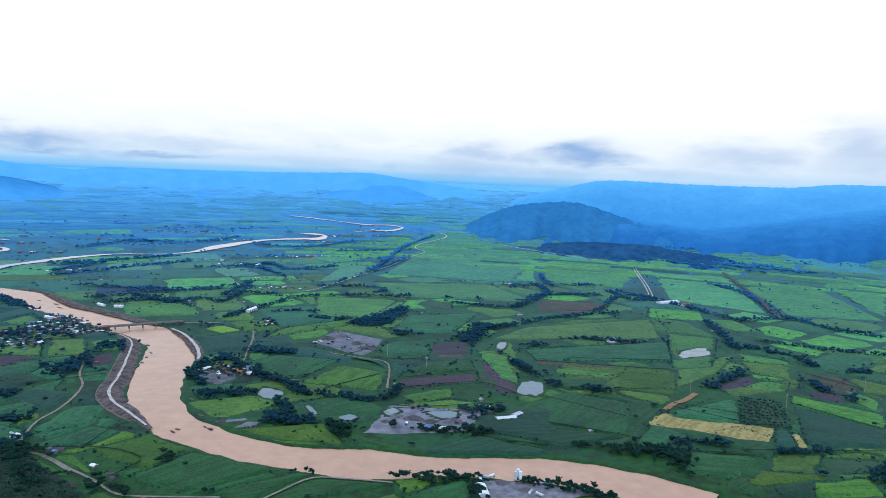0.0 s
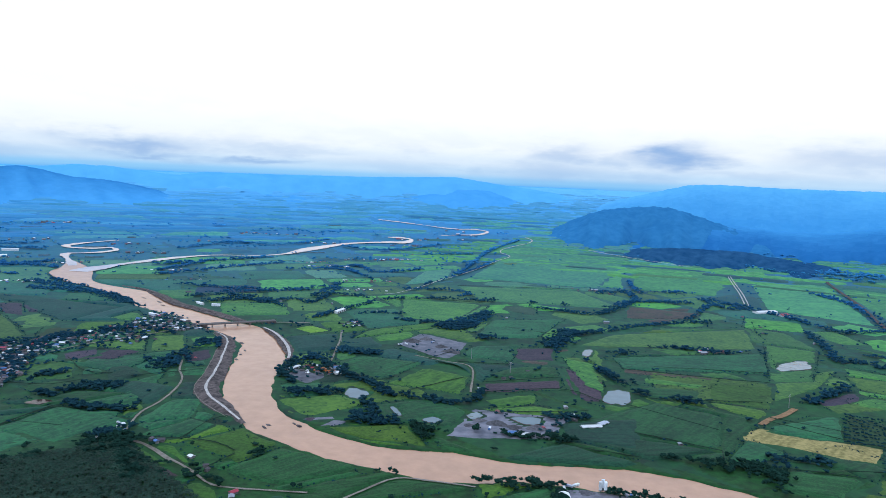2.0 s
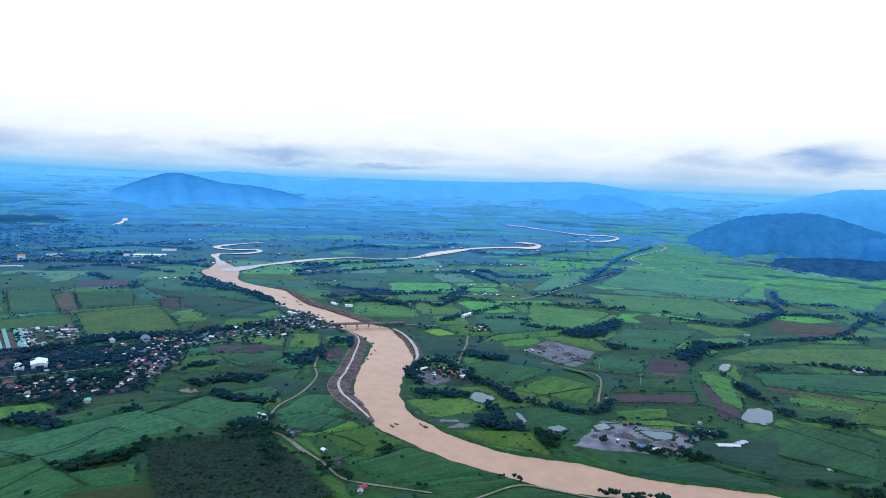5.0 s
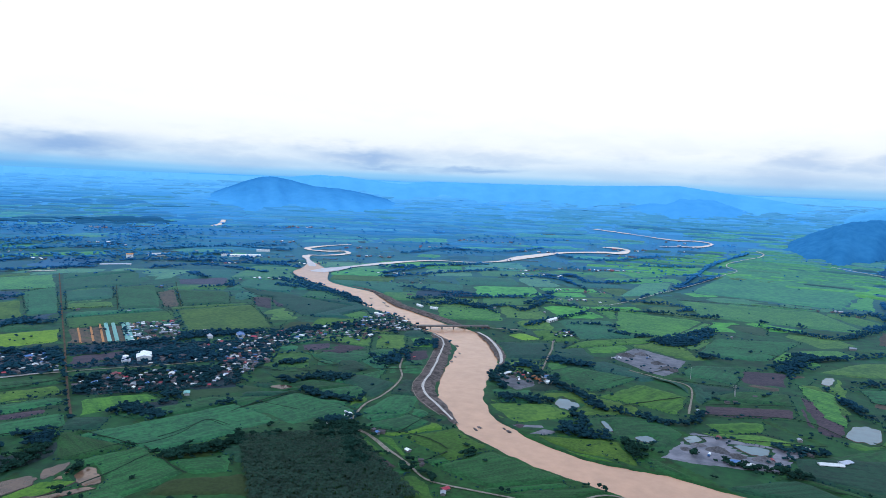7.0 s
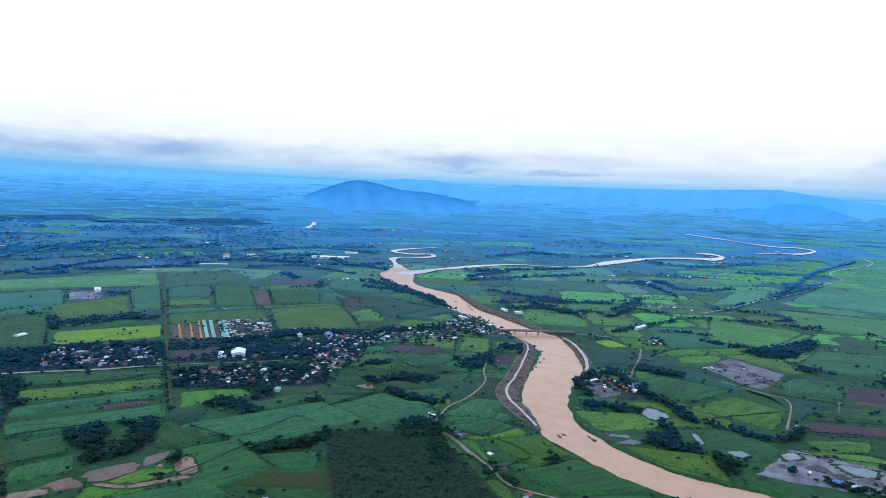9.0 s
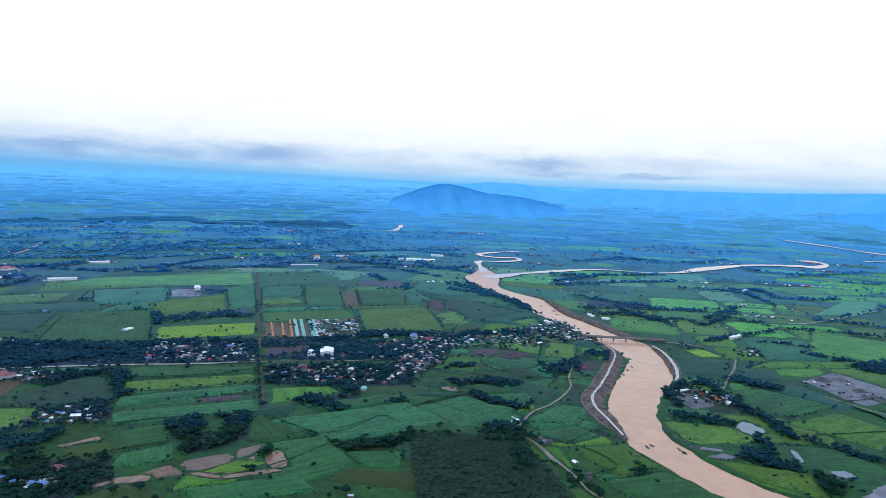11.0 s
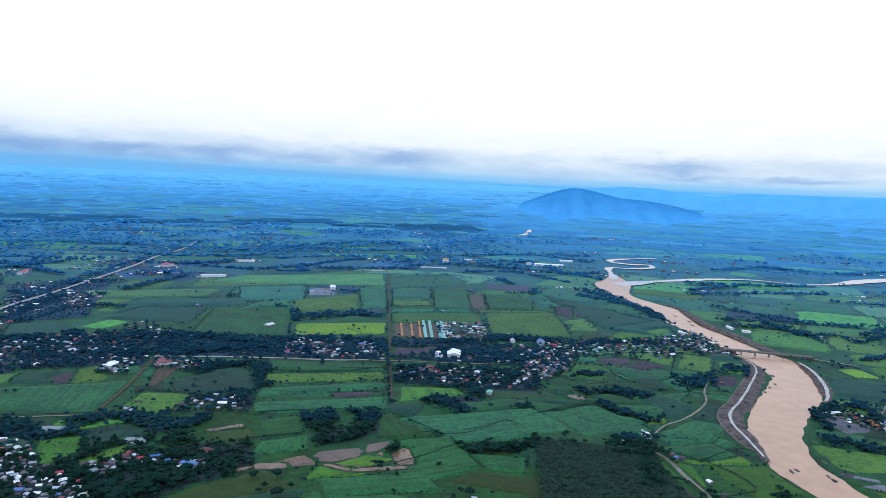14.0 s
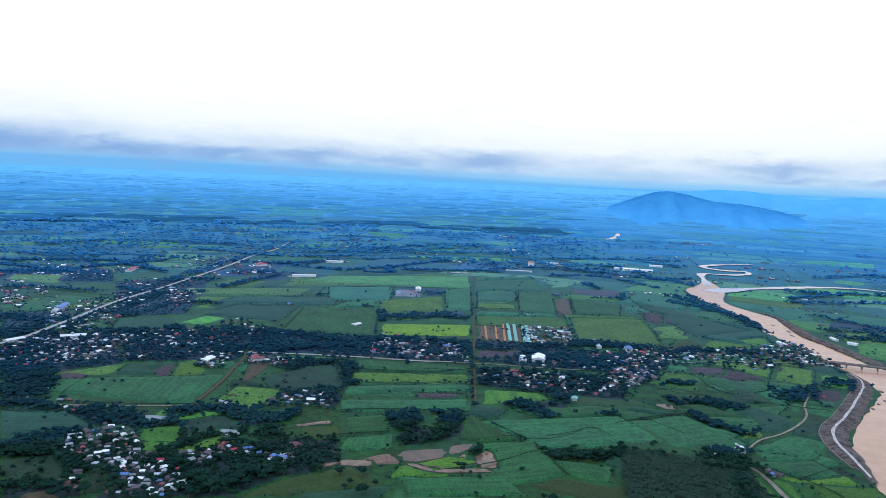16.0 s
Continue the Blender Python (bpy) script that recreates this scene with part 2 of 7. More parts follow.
MAT = dict(
    ground=surface("rough_grassland", (0.0027, 0.0285, 0.0083), (0.0101, 0.0778, 0.0164), grain=0.10, patch=0.012, vary=0, bump=0.5, spots=((0.0063, 0.0270, 0.0095), 0.03, 0.58)),
    cane=surface("sugarcane", (0.0066, 0.0476, 0.0172), (0.0172, 0.1034, 0.0315), grain=0.35, patch=0.03, rows=0.32, row_scale=0.12, bump=0.5, vary=0.3),
    deep=surface("dense_cane", (0.0038, 0.0309, 0.0183), (0.0085, 0.0599, 0.0312), grain=0.35, patch=0.03, rows=0.32, row_scale=0.12, bump=0.5),
    bright=surface("young_cane", (0.0196, 0.0938, 0.0142), (0.0629, 0.1888, 0.0224), grain=0.3, patch=0.03, rows=0.32, row_scale=0.12, bump=0.4),
    lime=surface("young_rice", (0.0635, 0.1579, 0.0071), (0.1366, 0.2592, 0.0135), grain=0.3, patch=0.03, rows=0.12, row_scale=0.1, bump=0.3),
    rice=surface("rice_paddy", (0.0250, 0.1374, 0.0192), (0.0688, 0.2677, 0.0329), grain=0.12, patch=0.015, rows=0.10, row_scale=0.06, bump=0.3),
    olive=surface("olive_pasture", (0.0237, 0.0803, 0.0104), (0.0708, 0.1593, 0.0181), grain=0.25, patch=0.03, bump=0.4, spots=((0.0095, 0.0486, 0.0104), 0.08, 0.62)),
    grass=surface("meadow", (0.0150, 0.0693, 0.0116), (0.0426, 0.1334, 0.0191), grain=0.25, patch=0.03, bump=0.4, spots=((0.0097, 0.0434, 0.0094), 0.08, 0.60)),
    scrub=surface("scrub", (0.0022, 0.0205, 0.0124), (0.0075, 0.0452, 0.0196), grain=0.25, patch=0.04, bump=0.6, spots=((0.0036, 0.0189, 0.0085), 0.08, 0.52)),
    dusk=surface("dry_pasture", (0.0123, 0.0347, 0.0076), (0.0252, 0.0579, 0.0128), grain=0.25, patch=0.03, bump=0.4, spots=((0.007, 0.028, 0.006), 0.06, 0.62)),
    soil=surface("dark_ploughed_soil", (0.022, 0.018, 0.026), (0.052, 0.036, 0.046), grain=0.4, patch=0.04, rows=0.2, row_scale=0.15, bump=0.5),
    brown=surface("brown_tilled_soil", (0.028, 0.029, 0.018), (0.084, 0.060, 0.036), grain=0.3, patch=0.04, rows=0.2, row_scale=0.15, bump=0.5, spots=((0.024, 0.056, 0.014), 0.05, 0.58)),
    mudflat=surface("wet_brown_mud", (0.07, 0.045, 0.032), (0.19, 0.115, 0.085), grain=0.2, patch=0.05, bump=0.2, rough=0.5, spots=((0.03, 0.07, 0.016), 0.06, 0.6)),
    tan=surface("dry_bare_ground", (0.10, 0.11, 0.04), (0.20, 0.18, 0.09), grain=0.25, patch=0.04, bump=0.3),
    straw=surface("cut_straw_stubble", (0.1440, 0.1310, 0.0366), (0.2970, 0.2527, 0.0940), grain=0.4, patch=0.05, rows=0.3, row_scale=0.1, bump=0.4),
    mud=surface("muddy_grass", (0.0086, 0.0401, 0.0106), (0.0202, 0.0596, 0.0214), grain=0.25, patch=0.04, bump=0.4),
    gravel=surface("grey_gravel", (0.0715, 0.0810, 0.1044), (0.1650, 0.1720, 0.2100), grain=0.12, patch=0.035, bump=0.6, spots=((0.3510, 0.3645, 0.3915), 0.03, 0.66)),
    grove=surface("orchard_floor", (0.005, 0.028, 0.007), (0.017, 0.053, 0.011), grain=0.3, patch=0.05, bump=0.5),
    river=water("silty_river_water", (0.40, 0.225, 0.14), 0.25, 0.05),
    far_river=water("pale_far_water", (0.47, 0.41, 0.40), 0.14, 0.015),
    pond=water("still_pond_water", (0.06, 0.135, 0.185), 0.02, 0.01, 0.2),
    paddy=surface("flooded_paddy", (0.070, 0.130, 0.170), (0.130, 0.210, 0.260), 0.04, 0.05, 0.02, 0.0, 0.01, gloss=0.2, spots=((0.030, 0.075, 0.035), 0.06, 0.60)),
    mudpool=surface("brown_flood_water", (0.0290, 0.0205, 0.0165), (0.0720, 0.0440, 0.0330), 0.15, 0.06, 0.03, 0.0, 0.03, gloss=0.2, spots=((0.13, 0.10, 0.09), 0.05, 0.60)),
    tanpool=surface("tan_flood_water", (0.0740, 0.0490, 0.0370), (0.1650, 0.1080, 0.0750), 0.15, 0.06, 0.03, 0.0, 0.03, gloss=0.2, spots=((0.070, 0.052, 0.045), 0.06, 0.62)),
    track=surface("pale_dirt_track", (0.115, 0.110, 0.095), (0.240, 0.228, 0.205), grain=0.4, patch=0.06, vary=0, bump=0.2),
    paved=surface("worn_concrete_road", (0.190, 0.205, 0.235), (0.350, 0.365, 0.400), grain=0.3, patch=0.05, vary=0, bump=0.1),
    red=surface("red_dirt_track", (0.030, 0.028, 0.022), (0.090, 0.060, 0.046), grain=0.3, patch=0.05, vary=0, bump=0.2, spots=((0.02, 0.045, 0.012), 0.08, 0.58)),
    earth=surface("orange_earth_track", (0.150, 0.090, 0.045), (0.280, 0.180, 0.100), grain=0.3, patch=0.05, vary=0, bump=0.2),
    pale=surface("pale_concrete_lining", (0.26, 0.26, 0.27), (0.52, 0.51, 0.50), grain=0.3, patch=0.06, vary=0, bump=0.1),
    levee=surface("grey_levee_rubble", (0.022, 0.020, 0.024), (0.125, 0.105, 0.105), grain=0.16, patch=0.05, vary=0, bump=0.7, spots=((0.18, 0.16, 0.15), 0.13, 0.63)),
    leaf=surface("broadleaf_foliage", (0.0048, 0.0189, 0.0166), (0.0140, 0.0470, 0.0363), grain=0.5, patch=0.03, vary=0.2, bump=1.0, gloss=0.02, island=True),
    # woodland floor: the shade of a closed wood painted into its colour
    shade=surface("woodland_floor_painted_shade", (0.0036, 0.0140, 0.0195), (0.0104, 0.0330, 0.0364), grain=0.25, patch=0.04, bump=0.6),
    ditch=surface("ditch_weeds", (0.0040, 0.0170, 0.0120), (0.0110, 0.0380, 0.0220), grain=0.4, patch=0.06, vary=0, bump=0.8),
    palm=surface("palm_fronds", (0.0040, 0.0184, 0.0145), (0.0120, 0.0416, 0.0275), grain=0.8, patch=0.05, vary=0.35, bump=0.0, gloss=0.2, island=True),
    bark=surface("grey_bark", (0.05, 0.04, 0.03), (0.13, 0.11, 0.085), grain=2, patch=0.3, vary=0.2, bump=0.4),
    wall=plain("weathered_render", (0.15, 0.155, 0.17), 0.85, vary=0.35),
    zinc=plain("zinc_sheet", (0.27, 0.32, 0.40), 0.45, 0.15, vary=0.6),
    white=plain("white_sheet_roof", (0.62, 0.68, 0.74), 0.5, vary=0.25),
    rust=plain("rusty_red_roof", (0.13, 0.034, 0.050), 0.6, vary=0.4),
    redroof=plain("red_painted_roof", (0.29, 0.028, 0.058), 0.5, vary=0.25),
    blue=plain("blue_painted_roof", (0.05, 0.15, 0.40), 0.5, vary=0.25),
    teal=plain("teal_sheet_roof", (0.10, 0.33, 0.33), 0.5, vary=0.15),
    brownroof=plain("brown_weathered_roof", (0.065, 0.060, 0.078), 0.7, vary=0.4),
    concrete=plain("grey_concrete", (0.17, 0.17, 0.18), 0.8, vary=0.1),
    darkwood=plain("dark_opening", (0.03, 0.03, 0.035), 0.5, vary=0.2),
    orange=plain("orange_earth", (0.40, 0.20, 0.09), 0.9, vary=0.1),
    pile=surface("crushed_stone", (0.045, 0.048, 0.060), (0.10, 0.105, 0.125), grain=0.4, patch=0.1, vary=0.35, bump=0.3),
    machine=plain("orange_machine_paint", (0.36, 0.12, 0.04), 0.5, vary=0.25),
    # hills and mountains: the blue is distance haze painted over forest colour
    cone=surface("haze_blue_forest_hill", (0.0310, 0.1850, 0.4500), (0.0420, 0.2200, 0.5000), grain=0.02, patch=0.004, vary=0, bump=0.0, gloss=0.0),
    hill=surface("haze_dark_forest_hill", (0.0250, 0.1500, 0.3550), (0.0360, 0.1880, 0.4150), grain=0.03, patch=0.006, vary=0, bump=0.0, gloss=0.0),
    ridge=surface("haze_blue_mountain_forest", (0.1000, 0.3800, 0.7000), (0.1150, 0.4100, 0.7350), grain=0.03, patch=0.006, vary=0, bump=0.0, gloss=0.0),
    spur=surface("haze_dark_wooded_spur", (0.0110, 0.0580, 0.1500), (0.0260, 0.0980, 0.2150), grain=0.03, patch=0.006, vary=0, bump=0.0, gloss=0.0),
    slope=surface("haze_blue_forest_slope", (0.0200, 0.1350, 0.3700), (0.0270, 0.1550, 0.4050), grain=0.03, patch=0.006, vary=0, bump=0.0, gloss=0.0),
    foot=surface("haze_blue_lower_forest", (0.0520, 0.2650, 0.5750), (0.0620, 0.2880, 0.6050), grain=0.03, patch=0.006, vary=0, bump=0.0, gloss=0.0),
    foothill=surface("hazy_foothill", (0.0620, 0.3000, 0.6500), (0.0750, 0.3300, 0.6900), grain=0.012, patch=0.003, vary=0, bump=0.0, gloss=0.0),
    range=surface("haze_pale_mountain", (0.0900, 0.3650, 0.7500), (0.1050, 0.4000, 0.7850), grain=0.008, patch=0.002, vary=0, bump=0.0, gloss=0.0),
)

ZONES = (850, 1150, 1500, 1850, 2200, 2600, 2900, 3200, 3500, 3750, 4000, 4200, 4350, 4480, 4600, 4700)      # metres out; beyond each, more blue haze is painted into base colours
# painted haze by distance: metres, red, green, blue added, share of own colour lost
HAZE_TINT = ((700, 0, 0, 0, 0), (1000, 0.0006, 0.0038, 0.0115, 0.01), (1325, 0.0016, 0.0092, 0.0235, 0.02), (1675, 0.0040, 0.0200, 0.0410, 0.04), (2025, 0.0072, 0.0370, 0.0760, 0.07), (2400, 0.0115, 0.0610, 0.1330, 0.11),
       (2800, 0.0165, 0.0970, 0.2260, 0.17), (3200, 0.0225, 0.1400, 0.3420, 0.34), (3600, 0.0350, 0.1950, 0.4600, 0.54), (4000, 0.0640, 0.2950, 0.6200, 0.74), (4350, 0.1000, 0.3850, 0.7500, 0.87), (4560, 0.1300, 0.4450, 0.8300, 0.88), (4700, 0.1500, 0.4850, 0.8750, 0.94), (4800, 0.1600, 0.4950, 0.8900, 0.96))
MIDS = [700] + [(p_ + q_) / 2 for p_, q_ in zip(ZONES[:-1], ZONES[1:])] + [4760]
HAZE_BLUES = [tuple(float(np.interp(m_, [r_[0] for r_ in HAZE_TINT], [r_[k_] for r_ in HAZE_TINT])) for k_ in (1, 2, 3)) for m_ in MIDS]
HAZE_SHARE = [float(np.interp(m_, [r_[0] for r_ in HAZE_TINT], [r_[4] for r_ in HAZE_TINT])) for m_ in MIDS]


def zone_of(d):
    return sum(d > z for z in ZONES)


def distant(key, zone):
    """The tone of a crop or wood in the distance, with painted haze: bluer from zone to zone."""
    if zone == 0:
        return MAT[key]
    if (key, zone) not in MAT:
        r, k, more = dict(RECIPE[MAT[key].name]), HAZE_SHARE[zone], {"leaf": max(1.3, 2.65 - 0.17 * zone), "shade": 1.5 if zone < 5 else 1.2, "wood": 0.65 if zone < 9 else 0.85}.get(key, 0.9 if key != "rice" else 0.7)

        tint = (0.6, 0.75, 1.0) if key in ("leaf", "shade") and zone < 6 else (1, 1, 1)      # the painted haze turns woods navy before the crops

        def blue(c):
            return tuple(u * (1 - k) + v * more * w for u, v, w in zip(c, HAZE_BLUES[zone], tint))

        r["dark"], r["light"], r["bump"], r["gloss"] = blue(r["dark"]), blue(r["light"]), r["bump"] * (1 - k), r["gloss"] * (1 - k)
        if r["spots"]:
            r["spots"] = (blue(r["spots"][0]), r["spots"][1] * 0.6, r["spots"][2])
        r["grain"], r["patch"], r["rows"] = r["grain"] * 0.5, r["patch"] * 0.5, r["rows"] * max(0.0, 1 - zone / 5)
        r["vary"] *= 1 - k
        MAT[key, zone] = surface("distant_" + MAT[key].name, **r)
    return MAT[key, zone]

# ---- the lie of the land ----
PLAIN = 2400.0      # the valley floor is level this far out, then climbs gently into the foothills


def rise(x, y):
    """Height of the valley floor."""
    d = np.maximum(np.hypot(x, y) / PLAIN, 1.0) - 1.0
    return EYE[2] * d * d


def spline(rows, step=12.0):
    """A smooth line through rows of x, y, width."""
    p = np.array(rows, float)
    q = np.vstack([2 * p[0] - p[1], p, 2 * p[-1] - p[-2]])
    res = []
    for i in range(1, len(q) - 2):
        n = max(2, int(np.hypot(*(q[i + 1] - q[i])[:2]) / step))
        t = (np.arange(n) / n)[:, None]
        a, b, c, d = q[i - 1], q[i], q[i + 1], q[i + 2]
        res.append(0.5 * (2 * b + (c - a) * t + (2 * a - 5 * b + 4 * c - d) * t**2 + (3 * b - a - 3 * c + d) * t**3))
    return np.vstack(res + [p[-1:]])


def line_gap(x, y, line):
    """Signed distance to a ribbon: negative inside it."""
    best = np.full(np.shape(x), 1e9)
    for (ax, ay, aw), (bx, by, bw) in zip(line[:-1], line[1:]):
        dx, dy = bx - ax, by - ay
        t = np.clip(((x - ax) * dx + (y - ay) * dy) / (dx * dx + dy * dy + 1e-9), 0, 1)
        best = np.minimum(best, np.hypot(x - ax - t * dx, y - ay - t * dy) - (aw + t * (bw - aw)) / 2)
    return best


def patch_gap(x, y, p):
    """Signed distance to a four-cornered patch: negative inside it."""
    q = np.array(p, float).reshape(4, 2)
    turn = np.sign(sum(q[i - 1, 0] * q[i, 1] - q[i, 0] * q[i - 1, 1] for i in range(4))) or 1.0
    g = np.full(np.shape(x), -1e9)
    for i in range(4):
        ex, ey = q[i] - q[i - 1]
        g = np.maximum(g, turn * ((x - q[i - 1, 0]) * ey - (y - q[i - 1, 1]) * ex) / (math.hypot(ex, ey) + 1e-6))
    return g


def middle(p):
    return sum(p[0::2]) / 4, sum(p[1::2]) / 4


def on_patch(p, a, b):
    """The place on a patch at a, b between -1 and 1."""
    q = np.array(p, float).reshape(4, 2)
    w = ((1 - a) * (1 - b) / 4, (1 + a) * (1 - b) / 4, (1 + a) * (1 + b) / 4, (1 - a) * (1 + b) / 4)
    return sum(k * c[0] for k, c in zip(w, q)), sum(k * c[1] for k, c in zip(w, q))


def wobble(x, y, size, seed=0.0):
    """Cheap smooth unevenness between -1 and 1."""
    s = 6.283 / size
    return (np.sin(x * s + seed + 1.7 * np.sin(y * s * 0.7 + seed)) + np.sin(y * s * 1.13 + 2.1 * seed + 1.3 * np.sin(x * s * 0.6)) + np.sin((x + y) * s * 2.3 + seed)) / 3


def mesh_object(name, verts, faces, material, parent=None, smooth=False, at=(0, 0, 0), turn=0.0, slots=None):
    me = bpy.data.meshes.new(name)
    me.from_pydata(np.asarray(verts).tolist(), [], np.asarray(faces).tolist() if isinstance(faces, np.ndarray) else faces)
    for m in (material if isinstance(material, (list, tuple)) else [material]):
        me.materials.append(m)
    if slots is not None:
        me.polygons.foreach_set("material_index", np.asarray(slots, dtype=np.int32))
    if smooth:
        me.polygons.foreach_set("use_smooth", np.ones(len(me.polygons), dtype=bool))
    ob = new(name, me)
    ob.matrix_basis = pose(*at, 0, 0, turn)
    if parent:
        ob.parent = parent
    return ob


def part(name, bm, material, parent, label=""):
    me = bpy.data.meshes.new(name)
    bm.to_mesh(me)
    bm.free()
    me.materials.append(material)
    ob = new(name, me)
    ob.parent = parent
    return tagged(ob, label) if label else ob


def grid_faces(nu, nv, wrap=False):
    i = np.arange((nu if wrap else nu - 1) * (nv - 1))
    a, b = i // (nv - 1), i % (nv - 1)
    a2 = (a + 1) % nu
    return np.stack([a * nv + b, a2 * nv + b, a2 * nv + b + 1, a * nv + b + 1], 1)


RIVER = [(-1440, 2075, 25), (-1357, 1966, 72), (-1295, 1864, 111), (-1194, 1746, 68), (-1127, 1695, 47), (-1048, 1652, 53), (-959, 1605, 77), (-886, 1544, 74), (-820, 1482, 67), (-747, 1440, 58), (-670, 1387, 59), (-599, 1327, 69), (-553, 1307, 85), (-473, 1216, 70), (-437, 1124, 76), (-414, 1032, 70), (-393, 963, 65), (-362, 892, 59), (-313, 823, 51), (-289, 803, 59), (-246, 774, 51), (-195, 749, 54), (-149, 737, 55), (-73, 728, 75), (0, 730, 46), (80, 731, 56), (139, 727, 65), (186, 712, 64), (226, 690, 69), (270, 661, 65)]
NORTH_REACH = [(-1290, 1884, 82), (-1290, 1972, 84), (-1280, 2079, 73), (-1246, 2209, 52), (-1202, 2333, 46), (-1136, 2424, 35), (-1067, 2463, 12), (-1002, 2485, 19), (-919, 2577, 38), (-870, 2762, 68), (-767, 2969, 65), (-627, 3070, 54), (-552, 3099, 63), (-536, 3188, 46), (-591, 3219, 38), (-647, 3205, 19)]
FAR_REACH = [(-795, 3662, 14), (-657, 3635, 19), (-535, 3598, 19), (-386, 3552, 22), (-273, 3570, 24), (-208, 3526, 30), (-248, 3436, 30), (-340, 3393, 22), (-422, 3351, 14)]
OXBOW = [(-1381, 1995, 35), (-1437, 2067, 33), (-1496, 2133, 33), (-1554, 2203, 35), (-1561, 2243, 33), (-1526, 2269, 30), (-1493, 2316, 33), (-1481, 2382, 35), (-1522, 2422, 33), (-1573, 2377, 33), (-1630, 2360, 38), (-1676, 2382, 41), (-1675, 2445, 35), (-1643, 2524, 27), (-1602, 2600, 14)]
LEVEE_WEST = [(-589, 1274, 14), (-533, 1204, 19), (-490, 1089, 22), (-459, 993, 23), (-441, 928, 24), (-412, 881, 22), (-372, 841, 19), (-331, 801, 11)]
LEVEE_EAST = [(-520, 1341, 11), (-466, 1274, 12), (-421, 1201, 14), (-395, 1144, 12), (-383, 1100, 8)]
LEVEE_NORTH = [(-1045, 1711, 10), (-968, 1675, 14), (-887, 1610, 18), (-798, 1523, 20), (-721, 1476, 20), (-636, 1419, 20), (-552, 1361, 16)]
RIVER_LINE = spline(RIVER)
REACHES = [spline([(x_, y_, w_ * (0.66 + 0.24 * math.sin(k_ * 2.3))) for k_, (x_, y_, w_) in enumerate(r_)]) for r_ in (NORTH_REACH, FAR_REACH, OXBOW)]
ROADS = {
    "lane_west": ("track", spline([(-542, 1056, 3), (-520, 1004, 3), (-492, 958, 3), (-476, 906, 3), (-468, 850, 3), (-469, 809, 3), (-457, 763, 3), (-440, 713, 3)], 10.0)),
    "lane_houses": ("track", spline([(-436, 717, 3), (-410, 711, 3), (-357, 673, 3)], 10.0)),
    "lane_south": ("track", spline([(-428, 720, 3), (-400, 707, 3), (-362, 680, 3), (-326, 656, 3), (-291, 629, 3), (-246, 628, 3), (-197, 632, 3)], 10.0)),
    "village_road": ("track", spline([(-1036, 556, 3), (-975, 637, 3), (-926, 701, 3), (-899, 738, 3), (-848, 794, 3), (-798, 866, 3), (-792, 937, 3), (-761, 1057, 3), (-732, 1133, 3), (-671, 1241, 3)], 10.0)),
    "cross_road": ("paved", spline([(-1148, 401, 7), (-1101, 472, 7), (-1037, 558, 7), (-977, 630, 7), (-945, 680, 7)], 10.0)),
    "dirt_road": ("red", spline([(-1166, 416, 4.5), (-1068, 353, 4.5), (-995, 307, 4.5), (-910, 245, 4.5)], 10.0)),
    "field_edge": ("track", spline([(-906, 245, 3), (-926, 206, 3), (-962, 142, 3), (-991, 97, 3), (-1043, 66, 3)], 10.0)),
    "straight_track": ("red", spline([(-1818, 1377, 3), (-1467, 1115, 3), (-1211, 924, 3), (-1079, 826, 3), (-922, 708, 3), (-818, 631, 3), (-746, 579, 3)], 10.0)),
    "highway": ("paved", spline([(-1348, 37, 10), (-1365, 54, 10), (-1400, 90, 10), (-1459, 131, 10), (-1557, 195, 10), (-1713, 295, 10), (-1907, 452, 10), (-2233, 697, 10), (-2485, 875, 10), (-2631, 1020, 10), (-2821, 1162, 10)], 10.0)),
    "canal": ("pale", spline([(727, 2640, 3), (660, 2261, 3), (602, 1987, 3)], 10.0)),
    "canal_bank": ("pale", spline([(718, 2638, 3), (650, 2258, 3), (592, 1985, 3)], 10.0)),
    "east_track": ("red", spline([(1046, 2618, 10), (962, 2196, 10), (873, 1865, 10), (837, 1721, 10)], 10.0)),
    "pit_road": ("track", spline([(-186, 1195, 3), (-129, 1169, 3), (-83, 1140, 3), (-72, 1001, 3)], 10.0)),
    "works_lane": ("track", spline([(-357, 1338, 3), (-340, 1266, 3), (-328, 1198, 3), (-310, 1095, 3)], 10.0)),
    "bank_lane": ("track", spline([(-167, 616, 3), (-146, 650, 3), (-121, 683, 3), (-81, 684, 3), (-40, 680, 3)], 10.0)),
    "orange_track": ("earth", spline([(390, 1042, 9), (362, 1006, 9), (338, 984, 9), (317, 955, 9)], 10.0)),
    "foot_hill_road": ("pale", spline([(258, 3156, 5), (385, 3037, 5), (519, 2921, 5), (629, 2823, 5)], 10.0)),
    "canal_road": ("pale", spline([(-372, 1811, 2.4), (-337, 1860, 2.4), (-289, 2027, 2.4), (-260, 2169, 2.4), (-231, 2254, 2.4), (-176, 2486, 2.7), (-119, 2735, 3.0), (-74, 2879, 3.6), (-115, 2971, 4.2), (-110, 3067, 4.2), (-55, 3180, 4.8), (-1, 3275, 5.4), (14, 3355, 6.0), (-19, 3421, 4.8)], 10.0)),
}
LEVEES = {"west": spline(LEVEE_WEST), "east": spline(LEVEE_EAST), "north": spline(LEVEE_NORTH)}

# ground: one sheet, finest where the camera looks, right round and out to the hills
az = np.concatenate([np.arange(-38, 94, 0.22), np.arange(94, 322, 4.0)])
inv = np.concatenate([[20.0, 0.1], np.linspace(1 / 60, 1 / 560, 12)[:-1], np.linspace(1 / 560, 1 / PLAIN, 230)])
